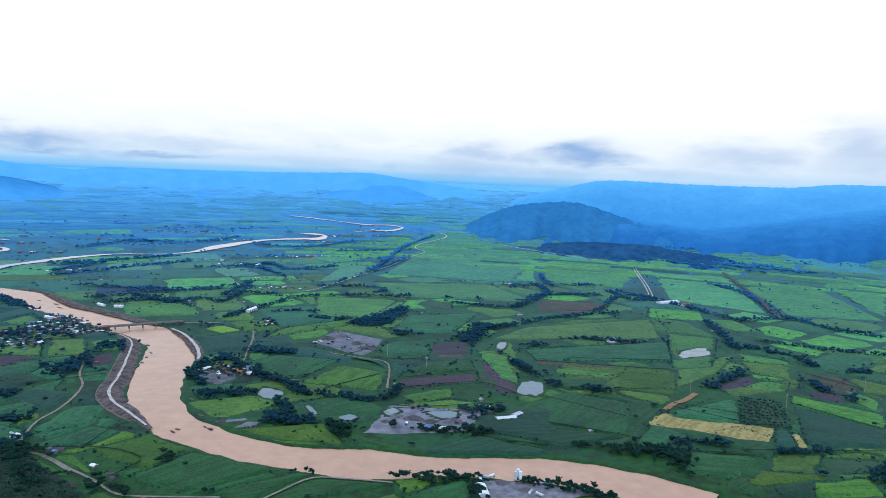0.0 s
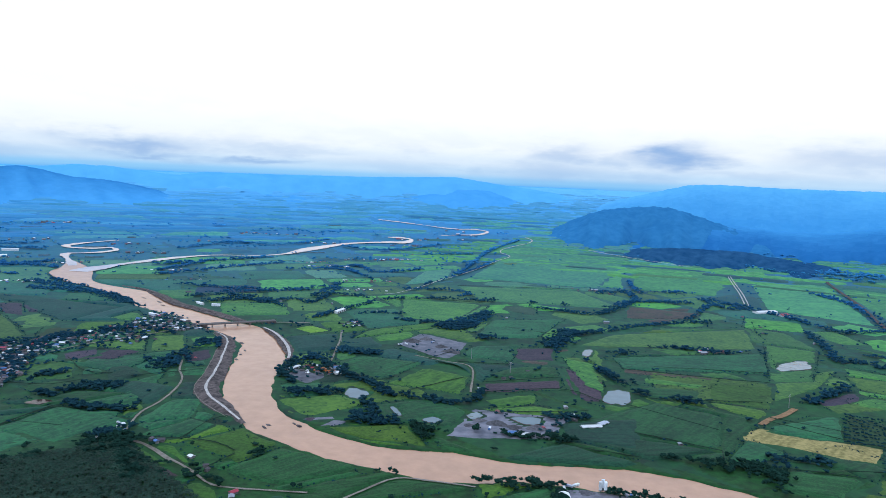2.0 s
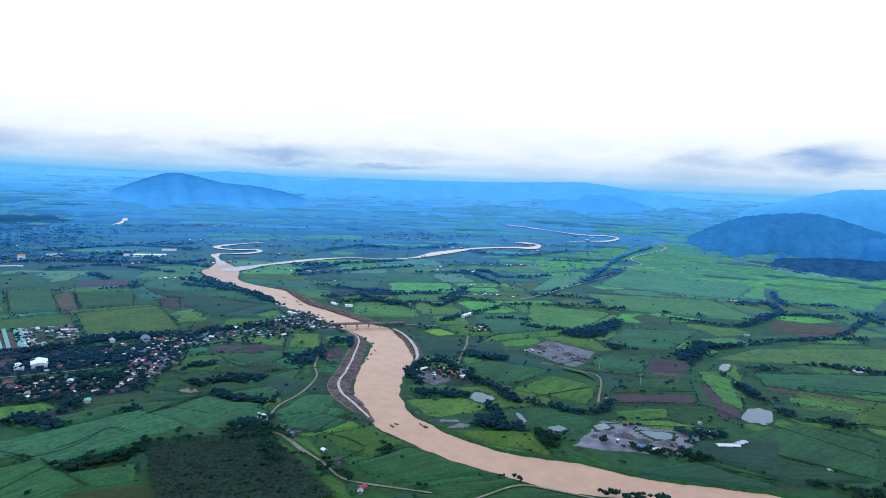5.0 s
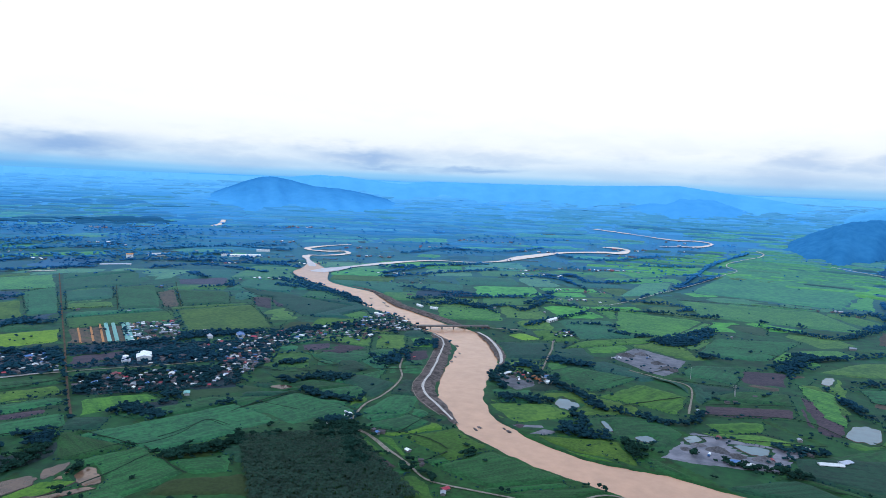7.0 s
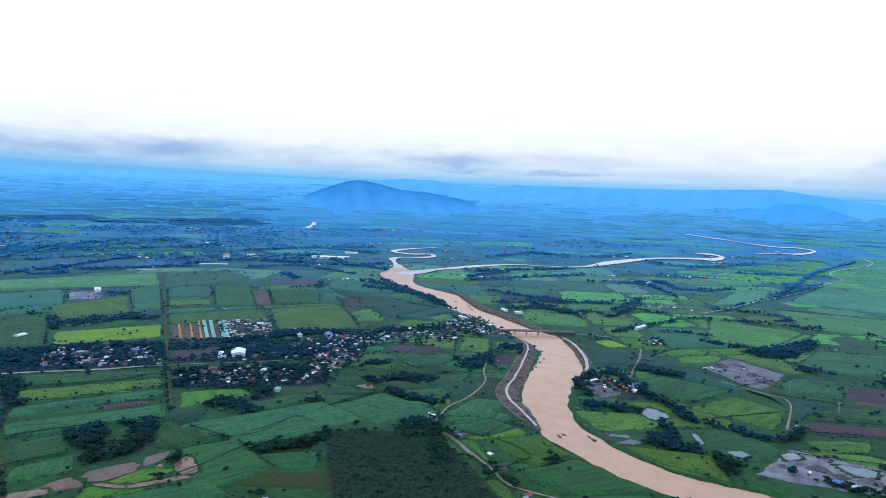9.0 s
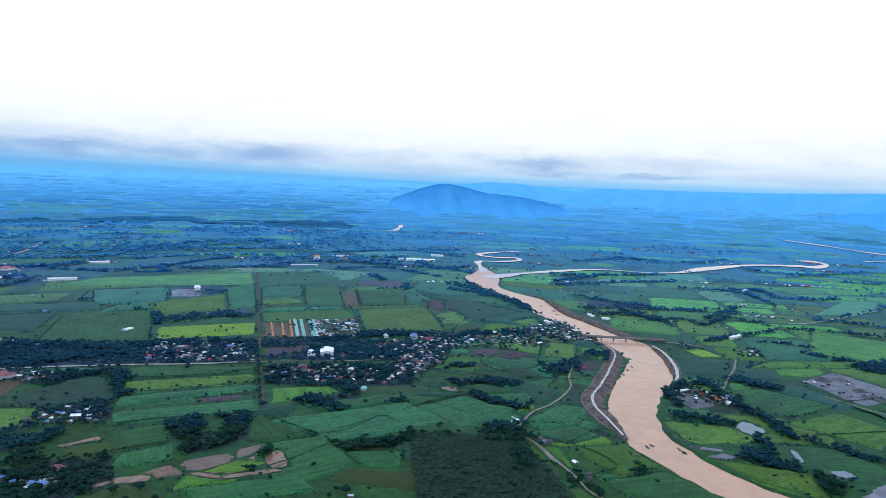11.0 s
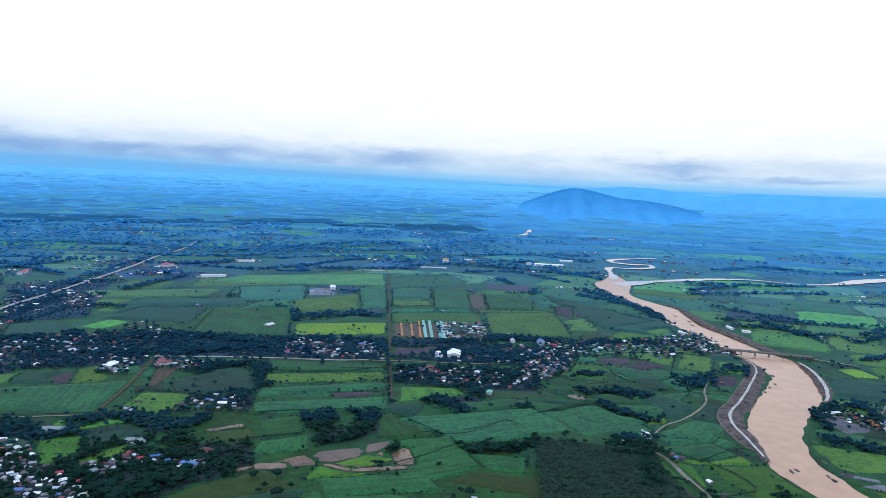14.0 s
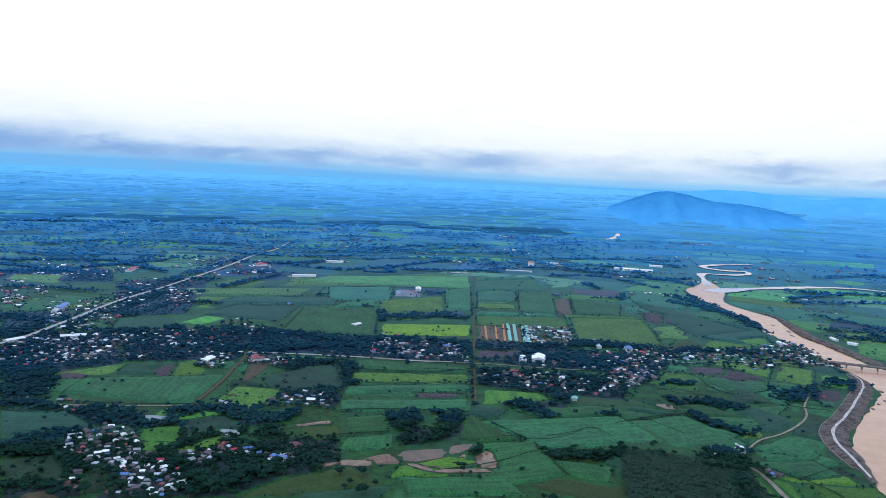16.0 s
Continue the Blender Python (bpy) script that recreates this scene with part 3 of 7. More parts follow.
rad = np.concatenate([1 / inv, np.linspace(PLAIN, 4800, 70)[1:]])
A, R = np.meshgrid(np.radians(az), rad, indexing="ij")
GX, GY = -R * np.sin(A), R * np.cos(A)


def river_gap(x, y):
    g = np.full(np.shape(x), 1e9)
    near_ = (np.hypot(x, y) < 2600) & (x < 700) & (y > 300)
    g[near_] = line_gap(x[near_], y[near_], RIVER_LINE)
    return g


gap = river_gap(GX, GY) + 2.2 * wobble(GX, GY, 60) + 0.8 * wobble(GX, GY, 21, 2)
GZ = rise(GX, GY) + 0.5 * wobble(GX, GY, 130) - 6.0 * np.clip(0.5 - gap / 9.0, 0, 1) * np.clip((1950 - R) / 150, 0, 1)
# one haze-tinted ground material for each zone, picked by distance
ground = mesh_object("ground", np.stack([GX, GY, GZ], -1).reshape(-1, 3), grid_faces(len(az), len(rad), True), [distant("ground", z) for z in range(len(HAZE_BLUES))], smooth=True,
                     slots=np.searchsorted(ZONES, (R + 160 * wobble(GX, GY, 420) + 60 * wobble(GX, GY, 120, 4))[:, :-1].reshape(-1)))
tagged(ground, "wide green valley floor of rough grassland and scrub", "ground", kind="structure")


def ribbon(name, line, material, lift, label, category, kind="structure", edge=0.0, across=3):
    """A strip along a line that follows the valley floor."""
    d = np.gradient(line[:, :2], axis=0)
    d /= np.hypot(d[:, :1], d[:, 1:]) + 1e-9
    k = np.linspace(-0.5, 0.5, across)[None, :]
    w = line[:, 2:3]
    x, y = line[:, :1] - d[:, 1:] * w * k, line[:, 1:2] + d[:, :1] * w * k
    if edge:
        x, y = x + edge * wobble(x, y, 23), y + edge * wobble(y, x, 19, 1)
    z = rise(x, y) + (lift(k) if callable(lift) else lift) + 0 * x
    ob = mesh_object(name, np.stack([x, y, z], -1).reshape(-1, 3), grid_faces(len(line), across), material, smooth=True)
    return tagged(ob, label, category, kind=kind)


wide = RIVER_LINE.copy()
shallow = np.clip((np.hypot(wide[:, 0], wide[:, 1]) - 1800) / 150, 0, 1)      # upstream the water stands level with its low banks
wide[:, 2] += 26 * (1 - shallow)
ribbon("river", wide, MAT["river"], (-1.6 + 4.4 * shallow)[:, None], "broad silty brown river winding through the fields", "river")
for n, line in zip(("north_reach", "far_reach", "oxbow"), REACHES):
    ribbon("river_reach", line, MAT["far_river"], 3.2 if n == "north_reach" else 3.0, "pale distant reach of the winding river", "river", edge=4.0)

ribbon("stream", spline([(-2326, 2547, 22), (-2332, 2591, 22), (-2351, 2642, 22), (-2398, 2706, 22)]), MAT["far_river"], 4.5, "short glinting bend of a distant stream", "river", edge=3.0)

for n, (kind, line) in ROADS.items():
    words = {"track": "pale dirt lane between green fields", "paved": "pale concrete road lined with trees and houses", "red": "reddish brown dirt track across the fields", "earth": "broad orange earth track between fields", "pale": "straight pale concrete road beside a canal"}[kind]
    ribbon("road", line, distant(kind, zone_of(float(np.hypot(*line[:, :2].mean(0))) - 900)), 0.9 + max(0.0, (float(np.hypot(*line[:, :2].mean(0))) - 1150) / 450), words, "road", edge=0.5, across=4)

# levees: rubble banks with a pale concrete facing along the river
for n, line in LEVEES.items():
    at = np.arange(len(line))
    ends = np.clip(np.minimum(at, len(line) - 1 - at) / 5.0, 0.02, 1)
    bank = line.copy()
    bank[:, 2] *= 1.5 * (0.35 + 0.65 * ends)
    k = np.linspace(-0.5, 0.5, 13)[None, :]
    ribbon("levee", bank, MAT["levee"], 2.6 * np.clip(1.15 - np.abs(k) * 2.4, -0.4, 1) * ends[:, None] + 0.15, "grey rubble levee along the brown river", "levee", edge=3.0, across=13)
    if n != "north":
        face = line[1:-1].copy()
        face[:, 2] *= 0.16 if n == "west" else 0.42
        if n == "west":
            curb = line[2:-2].copy()
            side = np.gradient(curb[:, :2], axis=0)
            side /= np.hypot(side[:, :1], side[:, 1:])
            curb[:, :2] += np.stack([side[:, 1], -side[:, 0]], 1) * curb[:, 2:3] * 0.66
            curb[:, 2] = 0.9
            ribbon("levee_curb", curb, MAT["track"], 1.6, "thin pale concrete curb at the levee's foot", "curb", edge=0.6)
        ribbon("levee_path", face, MAT["pale"], 2.95 * ends[1:-1, None] + 0.35, "pale concrete path on top of the levee", "path", edge=0.8, across=4)

# ---- fields ----
FIELD_LABEL = dict(cane="green field of sugarcane with faint rows", deep="dark green field of tall dense sugarcane", bright="bright green field of young cane", lime="vivid yellow-green field of young rice",
                   rice="broad pale green rice field", olive="olive green pasture with darker tufts", grass="green meadow with scattered tufts", scrub="dull green patch of scrub", dusk="dull olive dry pasture",
                   soil="dark ploughed field of bare soil", brown="brown tilled field with weeds", tan="dry tan bare ground", straw="golden yellow stubble field after harvest", mud="muddy green grass patch",
                   gravel="grey gravel quarry floor with pale patches", grove="orchard floor under rows of trees", mudflat="wet brown mudflat around the flood pools", shade="woodland floor with dark tree shade in its colour")
CROP_HEIGHT = dict(cane=2.2, deep=2.6, bright=1.4, lime=0.9, rice=0.9, olive=0.8, grass=0.8, scrub=1.2, dusk=0.7, soil=0.5, brown=0.6, tan=0.5, straw=0.7, mud=0.6, gravel=0.5, grove=0.7, mudflat=0.5, shade=0.4)
PATCHES, PONDS, HEDGES, FIELD_COUNT = [], [], [], [0]
ALL_LINES = [line for _, line in ROADS.values()] + list(LEVEES.values()) + REACHES


def open_ground(x, y, patches=(), bank=7.0):
    """How far a place is from river, roads, levees, ponds and given patches."""
    g = river_gap(x, y) - bank
    for line in ALL_LINES:
        c, r = line[:, :2].mean(0), np.ptp(line[:, :2], axis=0).max() + 200
        if np.hypot(x.mean() - c[0], y.mean() - c[1]) < r + np.ptp(x) + np.ptp(y):
            g = np.minimum(g, line_gap(x, y, line) - 3.0)
    for p in patches:
        mx, my = middle(p)
        if math.hypot(x.mean() - mx, y.mean() - my) < 700 + np.ptp(x) + np.ptp(y):
            g = np.minimum(g, patch_gap(x, y, p) - 1.0)
    return g


def field(crop, p, others=(), size=None):
    """One parcel: a crop that stands over the ground, with a ragged edge, cut off at roads and water."""
    cx, cy = middle(p)
    ux, uy, vx, vy = (p[2] + p[4] - p[0] - p[6]) / 4, (p[3] + p[5] - p[1] - p[7]) / 4, (p[4] + p[6] - p[0] - p[2]) / 4, (p[5] + p[7] - p[1] - p[3]) / 4
    d = math.hypot(cx, cy)
    cell = size or max(4.5, d / 130)
    nu, nv = (int(min(60, max(5, 2 * math.hypot(*e) / cell))) for e in ((ux, uy), (vx, vy)))
    a, b = np.meshgrid(np.linspace(-1, 1, nu), np.linspace(-1, 1, nv), indexing="ij")
    x, y = on_patch(p, a, b)
    ragged = min(3.0 if d < 2500 else 11.0, 0.05 * (math.hypot(ux, uy) + math.hypot(vx, vy)) * (1 if d < 2500 else 2.2))
    x, y = x + ragged * wobble(x, y, 60, cx), y + ragged * wobble(y, x, 52, cy)
    h = CROP_HEIGHT[crop] + random.uniform(0, 0.4) + max(0, (d - 1200) / 900)
    g = open_ground(x, y, others)
    z = rise(x, y) + np.where(g > 0, h * np.minimum(g / 3.0, 1), np.maximum(g, -9.0)) + 0.2 * wobble(x, y, 17)
    rim = np.zeros_like(z, dtype=bool)
    rim[[0, -1], :] = rim[:, [0, -1]] = True
    z[rim] = np.minimum(z[rim], rise(x[rim], y[rim]) - 0.6)
    turn = math.degrees(math.atan2(uy, ux))
    c, s = math.cos(-radians(turn)), math.sin(-radians(turn))
    lx, ly = (x - cx) * c - (y - cy) * s, (x - cx) * s + (y - cy) * c
    base = float(rise(np.array(cx), np.array(cy)))
    return np.stack([lx, ly, z - base], -1).reshape(-1, 3), grid_faces(nu, nv), (cx, cy, base), turn


def put_field(crop, p, others=(), label=""):
    v, f, at, turn = field(crop, p, others)
    ob = mesh_object("field", v, f, distant(crop, zone_of(math.hypot(*middle(p)))), at=at, turn=turn, smooth=True)
    tagged(ob, label or FIELD_LABEL[crop], "field" if crop != "gravel" else "quarry", "fields of the valley")
    FIELD_COUNT[0] += 1
    if crop != "gravel" and math.hypot(*middle(p)) < 1900:
        HEDGES.append(p)
    return ob


def parcels(crop, *rows):
    PATCHES.extend((crop, r) for r in rows)


def ponds(kind, *rows):
    PONDS.extend((kind, r) for r in rows)


ponds("pond", (-250, 943, -245, 985, -208, 960, -219, 925), (112, 995, 129, 1075, 168, 1068, 152, 993), (103, 1277, 115, 1337, 132, 1337, 121, 1277), (-18, 907, 29, 912, 29, 886, 6, 876), (-175, 907, -166, 910, -149, 875, -153, 869), (-126, 868, -110, 883, -94, 870, -110, 853), (-1787, 2025, -1771, 2107, -1695, 2097, -1709, 2034), (-1994, 1862, -1966, 1912, -1911, 1881, -1924, 1833), (-1992, 804, -2012, 857, -1969, 877, -1945, 816))
ponds("paddy", (432, 1255, 460, 1326, 524, 1370, 517, 1305), (-71, 894, -57, 918, -45, 899, -60, 880), (-879, 175, -901, 182, -880, 212, -860, 204), (-795, 243, -809, 250, -795, 270, -769, 260))
ponds("mudpool", (-629, 804, -620, 824, -595, 825, -603, 802), (-652, 390, -632, 456, -608, 431, -616, 391), (-635, 458, -630, 492, -612, 465, -614, 440))
ponds("tanpool", (-660, 330, -643, 360, -625, 355, -646, 324), (-661, 298, -655, 329, -647, 326, -653, 299), (-618, 386, -614, 395, -586, 407, -585, 399), (-590, 405, -564, 457, -552, 459, -580, 402), (-602, 466, -603, 494, -559, 470, -565, 450))
ponds("islet", (-609, 392, -611, 445, -580, 459, -581, 424))
parcels("olive", (-397, 723, -372, 805, -281, 736, -307, 691), (-335, 926, -307, 912, -269, 858, -291, 844), (-53, 931, 22, 964, 71, 947, 21, 915), (269, 1101, 377, 1146, 330, 974, 269, 1021), (487, 1112, 560, 1146, 557, 1113, 482, 1085), (646, 1092, 695, 1072, 650, 999, 643, 1065), (327, 717, 374, 767, 432, 743, 398, 689), (440, 799, 510, 825, 533, 810, 510, 773), (98, 1364, 291, 1590, 371, 1549, 175, 1365), (102, 1308, 144, 1359, 138, 1157, 75, 1227), (210, 1156, 323, 1187, 302, 1129, 203, 1114), (415, 1202, 555, 1311, 472, 1173, 355, 1054))
parcels("olive", (-1399, 812, -1547, 905, -1475, 1030, -1353, 928), (-1766, 942, -1933, 1063, -1802, 1344, -1680, 1259), (-1339, 1029, -1571, 1207, -1514, 1304, -1388, 1208), (-1212, 1187, -1097, 1324, -926, 1190, -1040, 1057), (-933, 495, -973, 517, -838, 644, -801, 617), (-1058, 251, -1131, 275, -1145, 333, -1044, 298), (-1814, 727, -1948, 805, -1901, 1351, -1692, 1204), (-1660, 437, -1734, 475, -1696, 544, -1641, 485), (-2318, 256, -2426, 284, -2423, 452, -2261, 390), (-2448, 353, -2548, 391, -2294, 703, -2218, 607), (-2137, 87, -2255, 110, -2202, 258, -2038, 211), (-2602, 149, -2681, 176, -2666, 254, -2576, 223))
parcels("olive", (-1813, 73, -1877, 83, -1821, 157, -1773, 137), (-1784, 422, -1875, 483, -1758, 783, -1661, 708))
parcels("cane", (-316, 671, -275, 731, -151, 688, -225, 630), (-457, 769, -433, 847, -379, 821, -374, 731), (-592, 1003, -595, 1064, -545, 1044, -532, 962), (-490, 765, -479, 799, -472, 818, -451, 723), (-424, 699, -401, 712, -365, 680, -384, 657), (-312, 1102, -274, 1165, -160, 1153, -206, 1028), (-110, 1217, -96, 1293, -1, 1332, -20, 1193), (-110, 811, -88, 807, -46, 774, -75, 754), (-69, 1084, -9, 1168, 55, 1187, 60, 1119), (334, 954, 399, 1011, 447, 1023, 405, 918), (106, 880, 235, 1026, 324, 973, 225, 793), (37, 859, 112, 888, 151, 791, 27, 799))
parcels("cane", (530, 1035, 660, 1015, 558, 850, 455, 879), (293, 801, 363, 815, 384, 776, 288, 714), (135, 1267, 234, 1349, 338, 1303, 267, 1210), (294, 1344, 470, 1394, 445, 1292, 286, 1235), (145, 1109, 293, 1121, 233, 1046, 177, 1069), (-1621, 857, -1749, 925, -1685, 1005, -1551, 916), (-1329, 701, -1589, 839, -1528, 896, -1294, 731), (-1361, 957, -1639, 1158, -1623, 1234, -1330, 1011), (-1591, 1216, -1812, 1385, -1725, 1562, -1538, 1452), (-1286, 1119, -1481, 1278, -1446, 1372, -1231, 1199), (-1209, 1234, -1321, 1341, -1251, 1428, -1136, 1310), (-1187, 908, -1311, 1002, -1207, 1164, -1046, 1063))
parcels("cane", (-980, 521, -1029, 547, -902, 683, -839, 643), (-848, 450, -912, 484, -858, 552, -811, 521), (-756, 572, -805, 607, -858, 552, -811, 521), (-796, 426, -841, 451, -753, 570, -716, 536), (-712, 377, -785, 416, -758, 448, -702, 406), (-646, 481, -709, 534, -689, 566, -564, 535), (-706, 609, -663, 721, -594, 773, -595, 621), (-596, 568, -600, 646, -560, 627, -556, 545), (-618, 691, -590, 776, -509, 793, -531, 647), (-683, 866, -651, 906, -592, 886, -579, 808), (-570, 805, -566, 868, -530, 986, -488, 831), (-555, 532, -501, 584, -473, 545, -501, 523))
parcels("cane", (-732, 993, -647, 991, -581, 1079, -598, 964), (-1056, 90, -1111, 114, -1032, 325, -906, 245), (-1274, 509, -1426, 632, -1423, 835, -1189, 677), (-1426, 632, -1531, 776, -1515, 899, -1414, 830), (-1626, 736, -1770, 835, -1707, 1018, -1557, 924), (-780, 389, -773, 453, -700, 422, -716, 378), (-683, 337, -712, 366, -700, 422, -657, 397), (-1449, 192, -1543, 229, -1529, 263, -1408, 216), (-1949, 228, -2009, 299, -1935, 371, -1855, 311), (-2555, 1022, -2646, 1091, -2601, 1258, -2462, 1208))
parcels("scrub", (-466, 851, -487, 946, -448, 951, -392, 838), (-928, 294, -1013, 324, -968, 379, -893, 345))
parcels("soil", (-565, 1089, -536, 1146, -499, 1080, -532, 1035), (-385, 650, -369, 672, -330, 645, -345, 616), (-59, 1048, 63, 1110, 68, 1051, -46, 1003), (63, 1183, 114, 1109, 117, 1009, 72, 1032), (424, 1060, 490, 1164, 523, 1145, 468, 1066), (481, 1083, 514, 1103, 562, 1116, 531, 1083), (584, 1098, 649, 1086, 663, 1067, 566, 1044), (-275, 831, -266, 850, -249, 840, -256, 817), (-1132, 1385, -1076, 1454, -985, 1340, -1045, 1312), (-708, 1013, -706, 1094, -631, 1095, -641, 1031))
parcels("deep", (-571, 892, -550, 931, -479, 923, -468, 828), (-630, 987, -600, 1002, -553, 968, -576, 900), (-276, 1176, -235, 1236, -123, 1178, -150, 1129), (-81, 1156, -16, 1197, 23, 1163, -70, 1098), (439, 892, 457, 886, 439, 830, 410, 827), (-1274, 1503, -1091, 1474, -877, 1439, -890, 1262), (-1114, 109, -1160, 119, -1152, 165, -1096, 173), (-1100, 184, -1159, 216, -1119, 272, -1065, 247), (-1488, 420, -1696, 544, -1647, 713, -1437, 594), (-907, 30, -997, 34, -995, 71, -877, 121), (-779, 331, -774, 370, -710, 375, -732, 335), (-1403, 228, -1529, 263, -1485, 371, -1377, 305))
parcels("deep", (-2681, 221, -2887, 430, -2749, 636, -2467, 521))
parcels("lime", (-455, 1347, -438, 1389, -379, 1348, -408, 1307), (-1171, 664, -1272, 727, -1187, 898, -1094, 830))
parcels("gravel", (-235, 1267, -207, 1384, -98, 1320, -123, 1178), (-89, 813, -66, 929, 74, 923, 40, 829), (-365, 1024, -347, 1065, -297, 1029, -306, 976), (39, 701, 95, 710, 172, 674, 40, 632), (-1566, 929, -1671, 1001, -1625, 1062, -1519, 988))
parcels("brown", (-62, 1417, -31, 1476, 19, 1470, -5, 1373), (-8, 1198, -6, 1310, 88, 1328, 40, 1187), (624, 1197, 687, 1175, 682, 1101, 594, 1137), (163, 1200, 280, 1206, 272, 1171, 159, 1173), (261, 1834, 432, 1909, 398, 1751, 292, 1648), (-1230, 1186, -1362, 1302, -1336, 1345, -1211, 1232), (-1074, 821, -1180, 904, -1110, 996, -994, 897), (-808, 522, -827, 534, -790, 591, -767, 575), (-904, 284, -1085, 384, -1071, 412, -1047, 397), (-721, 73, -743, 89, -744, 106, -690, 112), (-715, 35, -728, 45, -727, 64, -693, 76))
parcels("bright", (-269, 1567, -189, 1720, -89, 1745, -138, 1496), (-372, 1762, -299, 1826, -189, 1761, -268, 1587), (-234, 806, -200, 838, -102, 756, -165, 769), (-53, 971, 22, 1021, 22, 971, -26, 934), (570, 1329, 645, 1282, 582, 1113, 520, 1144), (-24, 2159, 132, 2121, 239, 1828, 43, 1809), (649, 1543, 712, 1422, 879, 1368, 817, 1269), (647, 1678, 709, 1692, 716, 1557, 649, 1543), (-838, 1326, -828, 1413, -753, 1329, -791, 1308), (-740, 583, -799, 631, -744, 697, -709, 686))
parcels("bright", (-928, 47, -936, 59, -894, 83, -875, 66))
parcels("cane", (-679, 563, -650, 609, -556, 545, -599, 551), (-623, 462, -566, 537, -504, 521, -539, 421))
parcels("bright", (-202, 1016, -155, 1121, -79, 1085, -84, 986))
parcels("gravel", (-901, 181, -879, 213, -861, 204, -876, 176))
parcels("mudflat", (-784, 330, -780, 382, -764, 376, -766, 331), (-806, 248, -804, 272, -782, 268, -776, 241))
parcels("gravel", (-278, 830, -233, 856, -224, 846, -268, 820), (-245, 811, -232, 843, -205, 844, -231, 800), (-315, 864, -282, 833, -275, 822, -295, 833))
parcels("straw", (262, 896, 311, 946, 444, 900, 413, 836), (451, 876, 466, 885, 452, 828, 438, 824))
parcels("grove", (452, 1028, 500, 1006, 463, 899, 403, 911))
parcels("grass", (396, 795, 469, 821, 502, 761, 469, 708), (293, 1600, 511, 1668, 500, 1513, 289, 1394), (511, 1668, 577, 1639, 588, 1434, 447, 1323))
parcels("rice", (-26, 3271, 196, 3323, 355, 2783, -3, 2683), (-3, 2683, 355, 2783, 299, 2214, 0, 2212), (371, 2787, 692, 2758, 636, 2363, 345, 2274), (393, 3101, 527, 2973, 695, 2836, 387, 2790), (752, 2487, 1043, 2591, 844, 1801, 642, 1964), (1037, 2504, 1282, 2462, 1121, 1758, 887, 1784), (1319, 2506, 1575, 2492, 1158, 1818, 1238, 2117), (1384, 3196, 1709, 3138, 1670, 2647, 1467, 2680), (539, 1813, 667, 1787, 627, 1650, 493, 1669))
parcels("mudflat", (-653, 352, -657, 399, -615, 383, -628, 347), (-617, 438, -632, 492, -593, 504, -545, 456))
parcels("mud", (-745, 698, -657, 798, -619, 795, -676, 704), (-644, 827, -636, 846, -594, 839, -590, 804))
parcels("dusk", (-508, 463, -512, 508, -460, 549, -393, 527), (-620, 207, -642, 253, -643, 331, -576, 349))
parcels("tan", (-759, 181, -775, 240, -768, 261, -741, 229))
# dark sheets with painted shade that fill the gaps between sparse trees
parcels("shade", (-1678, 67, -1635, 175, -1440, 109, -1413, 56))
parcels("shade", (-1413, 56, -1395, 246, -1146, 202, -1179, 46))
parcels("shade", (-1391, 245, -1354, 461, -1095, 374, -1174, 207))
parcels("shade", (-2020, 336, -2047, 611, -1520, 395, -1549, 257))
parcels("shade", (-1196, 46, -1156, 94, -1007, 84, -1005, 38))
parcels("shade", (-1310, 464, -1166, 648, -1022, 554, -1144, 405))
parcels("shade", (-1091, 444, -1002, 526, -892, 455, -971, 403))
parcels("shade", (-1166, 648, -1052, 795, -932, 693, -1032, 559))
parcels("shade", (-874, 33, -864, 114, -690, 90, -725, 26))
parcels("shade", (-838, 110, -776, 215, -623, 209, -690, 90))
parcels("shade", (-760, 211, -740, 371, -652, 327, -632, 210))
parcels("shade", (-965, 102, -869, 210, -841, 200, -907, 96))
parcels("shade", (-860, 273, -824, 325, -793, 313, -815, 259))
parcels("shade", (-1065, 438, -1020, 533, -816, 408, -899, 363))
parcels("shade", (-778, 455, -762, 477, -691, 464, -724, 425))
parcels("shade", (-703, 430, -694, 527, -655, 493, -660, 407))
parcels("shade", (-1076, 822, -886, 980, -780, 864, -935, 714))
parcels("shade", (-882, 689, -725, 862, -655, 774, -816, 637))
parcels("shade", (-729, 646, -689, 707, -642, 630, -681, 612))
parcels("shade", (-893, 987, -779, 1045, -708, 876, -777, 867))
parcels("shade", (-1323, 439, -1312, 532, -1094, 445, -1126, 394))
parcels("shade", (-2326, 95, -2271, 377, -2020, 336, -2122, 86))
SURVEYED, DITCHES = [], []


def surveyed(crop, *rows):
    """Parcels that the ones named above give way to."""
    SURVEYED.extend((crop, r) for r in rows)


def ditches(*rows):
    DITCHES.extend(rows)


surveyed("brown", (-944, 303, -935, 316, -913, 303, -923, 294), (167, 1210, 323, 1186, 312, 1159, 163, 1178), (624, 1187, 676, 1111, 659, 1081, 604, 1139), (265, 1879, 445, 1835, 395, 1741, 233, 1687), (-1367, 1304, -1379, 1376, -1184, 1197, -1203, 1168))
surveyed("dusk", (-776, 325, -757, 382, -718, 374, -726, 335), (-57, 1752, 29, 1774, 28, 1654, -27, 1679))
surveyed("scrub", (-748, 98, -758, 116, -699, 114, -692, 92), (-827, 31, -814, 83, -741, 85, -757, 28), (-1001, 359, -1024, 509, -884, 452, -929, 362), (-863, 209, -855, 271, -802, 275, -799, 209))
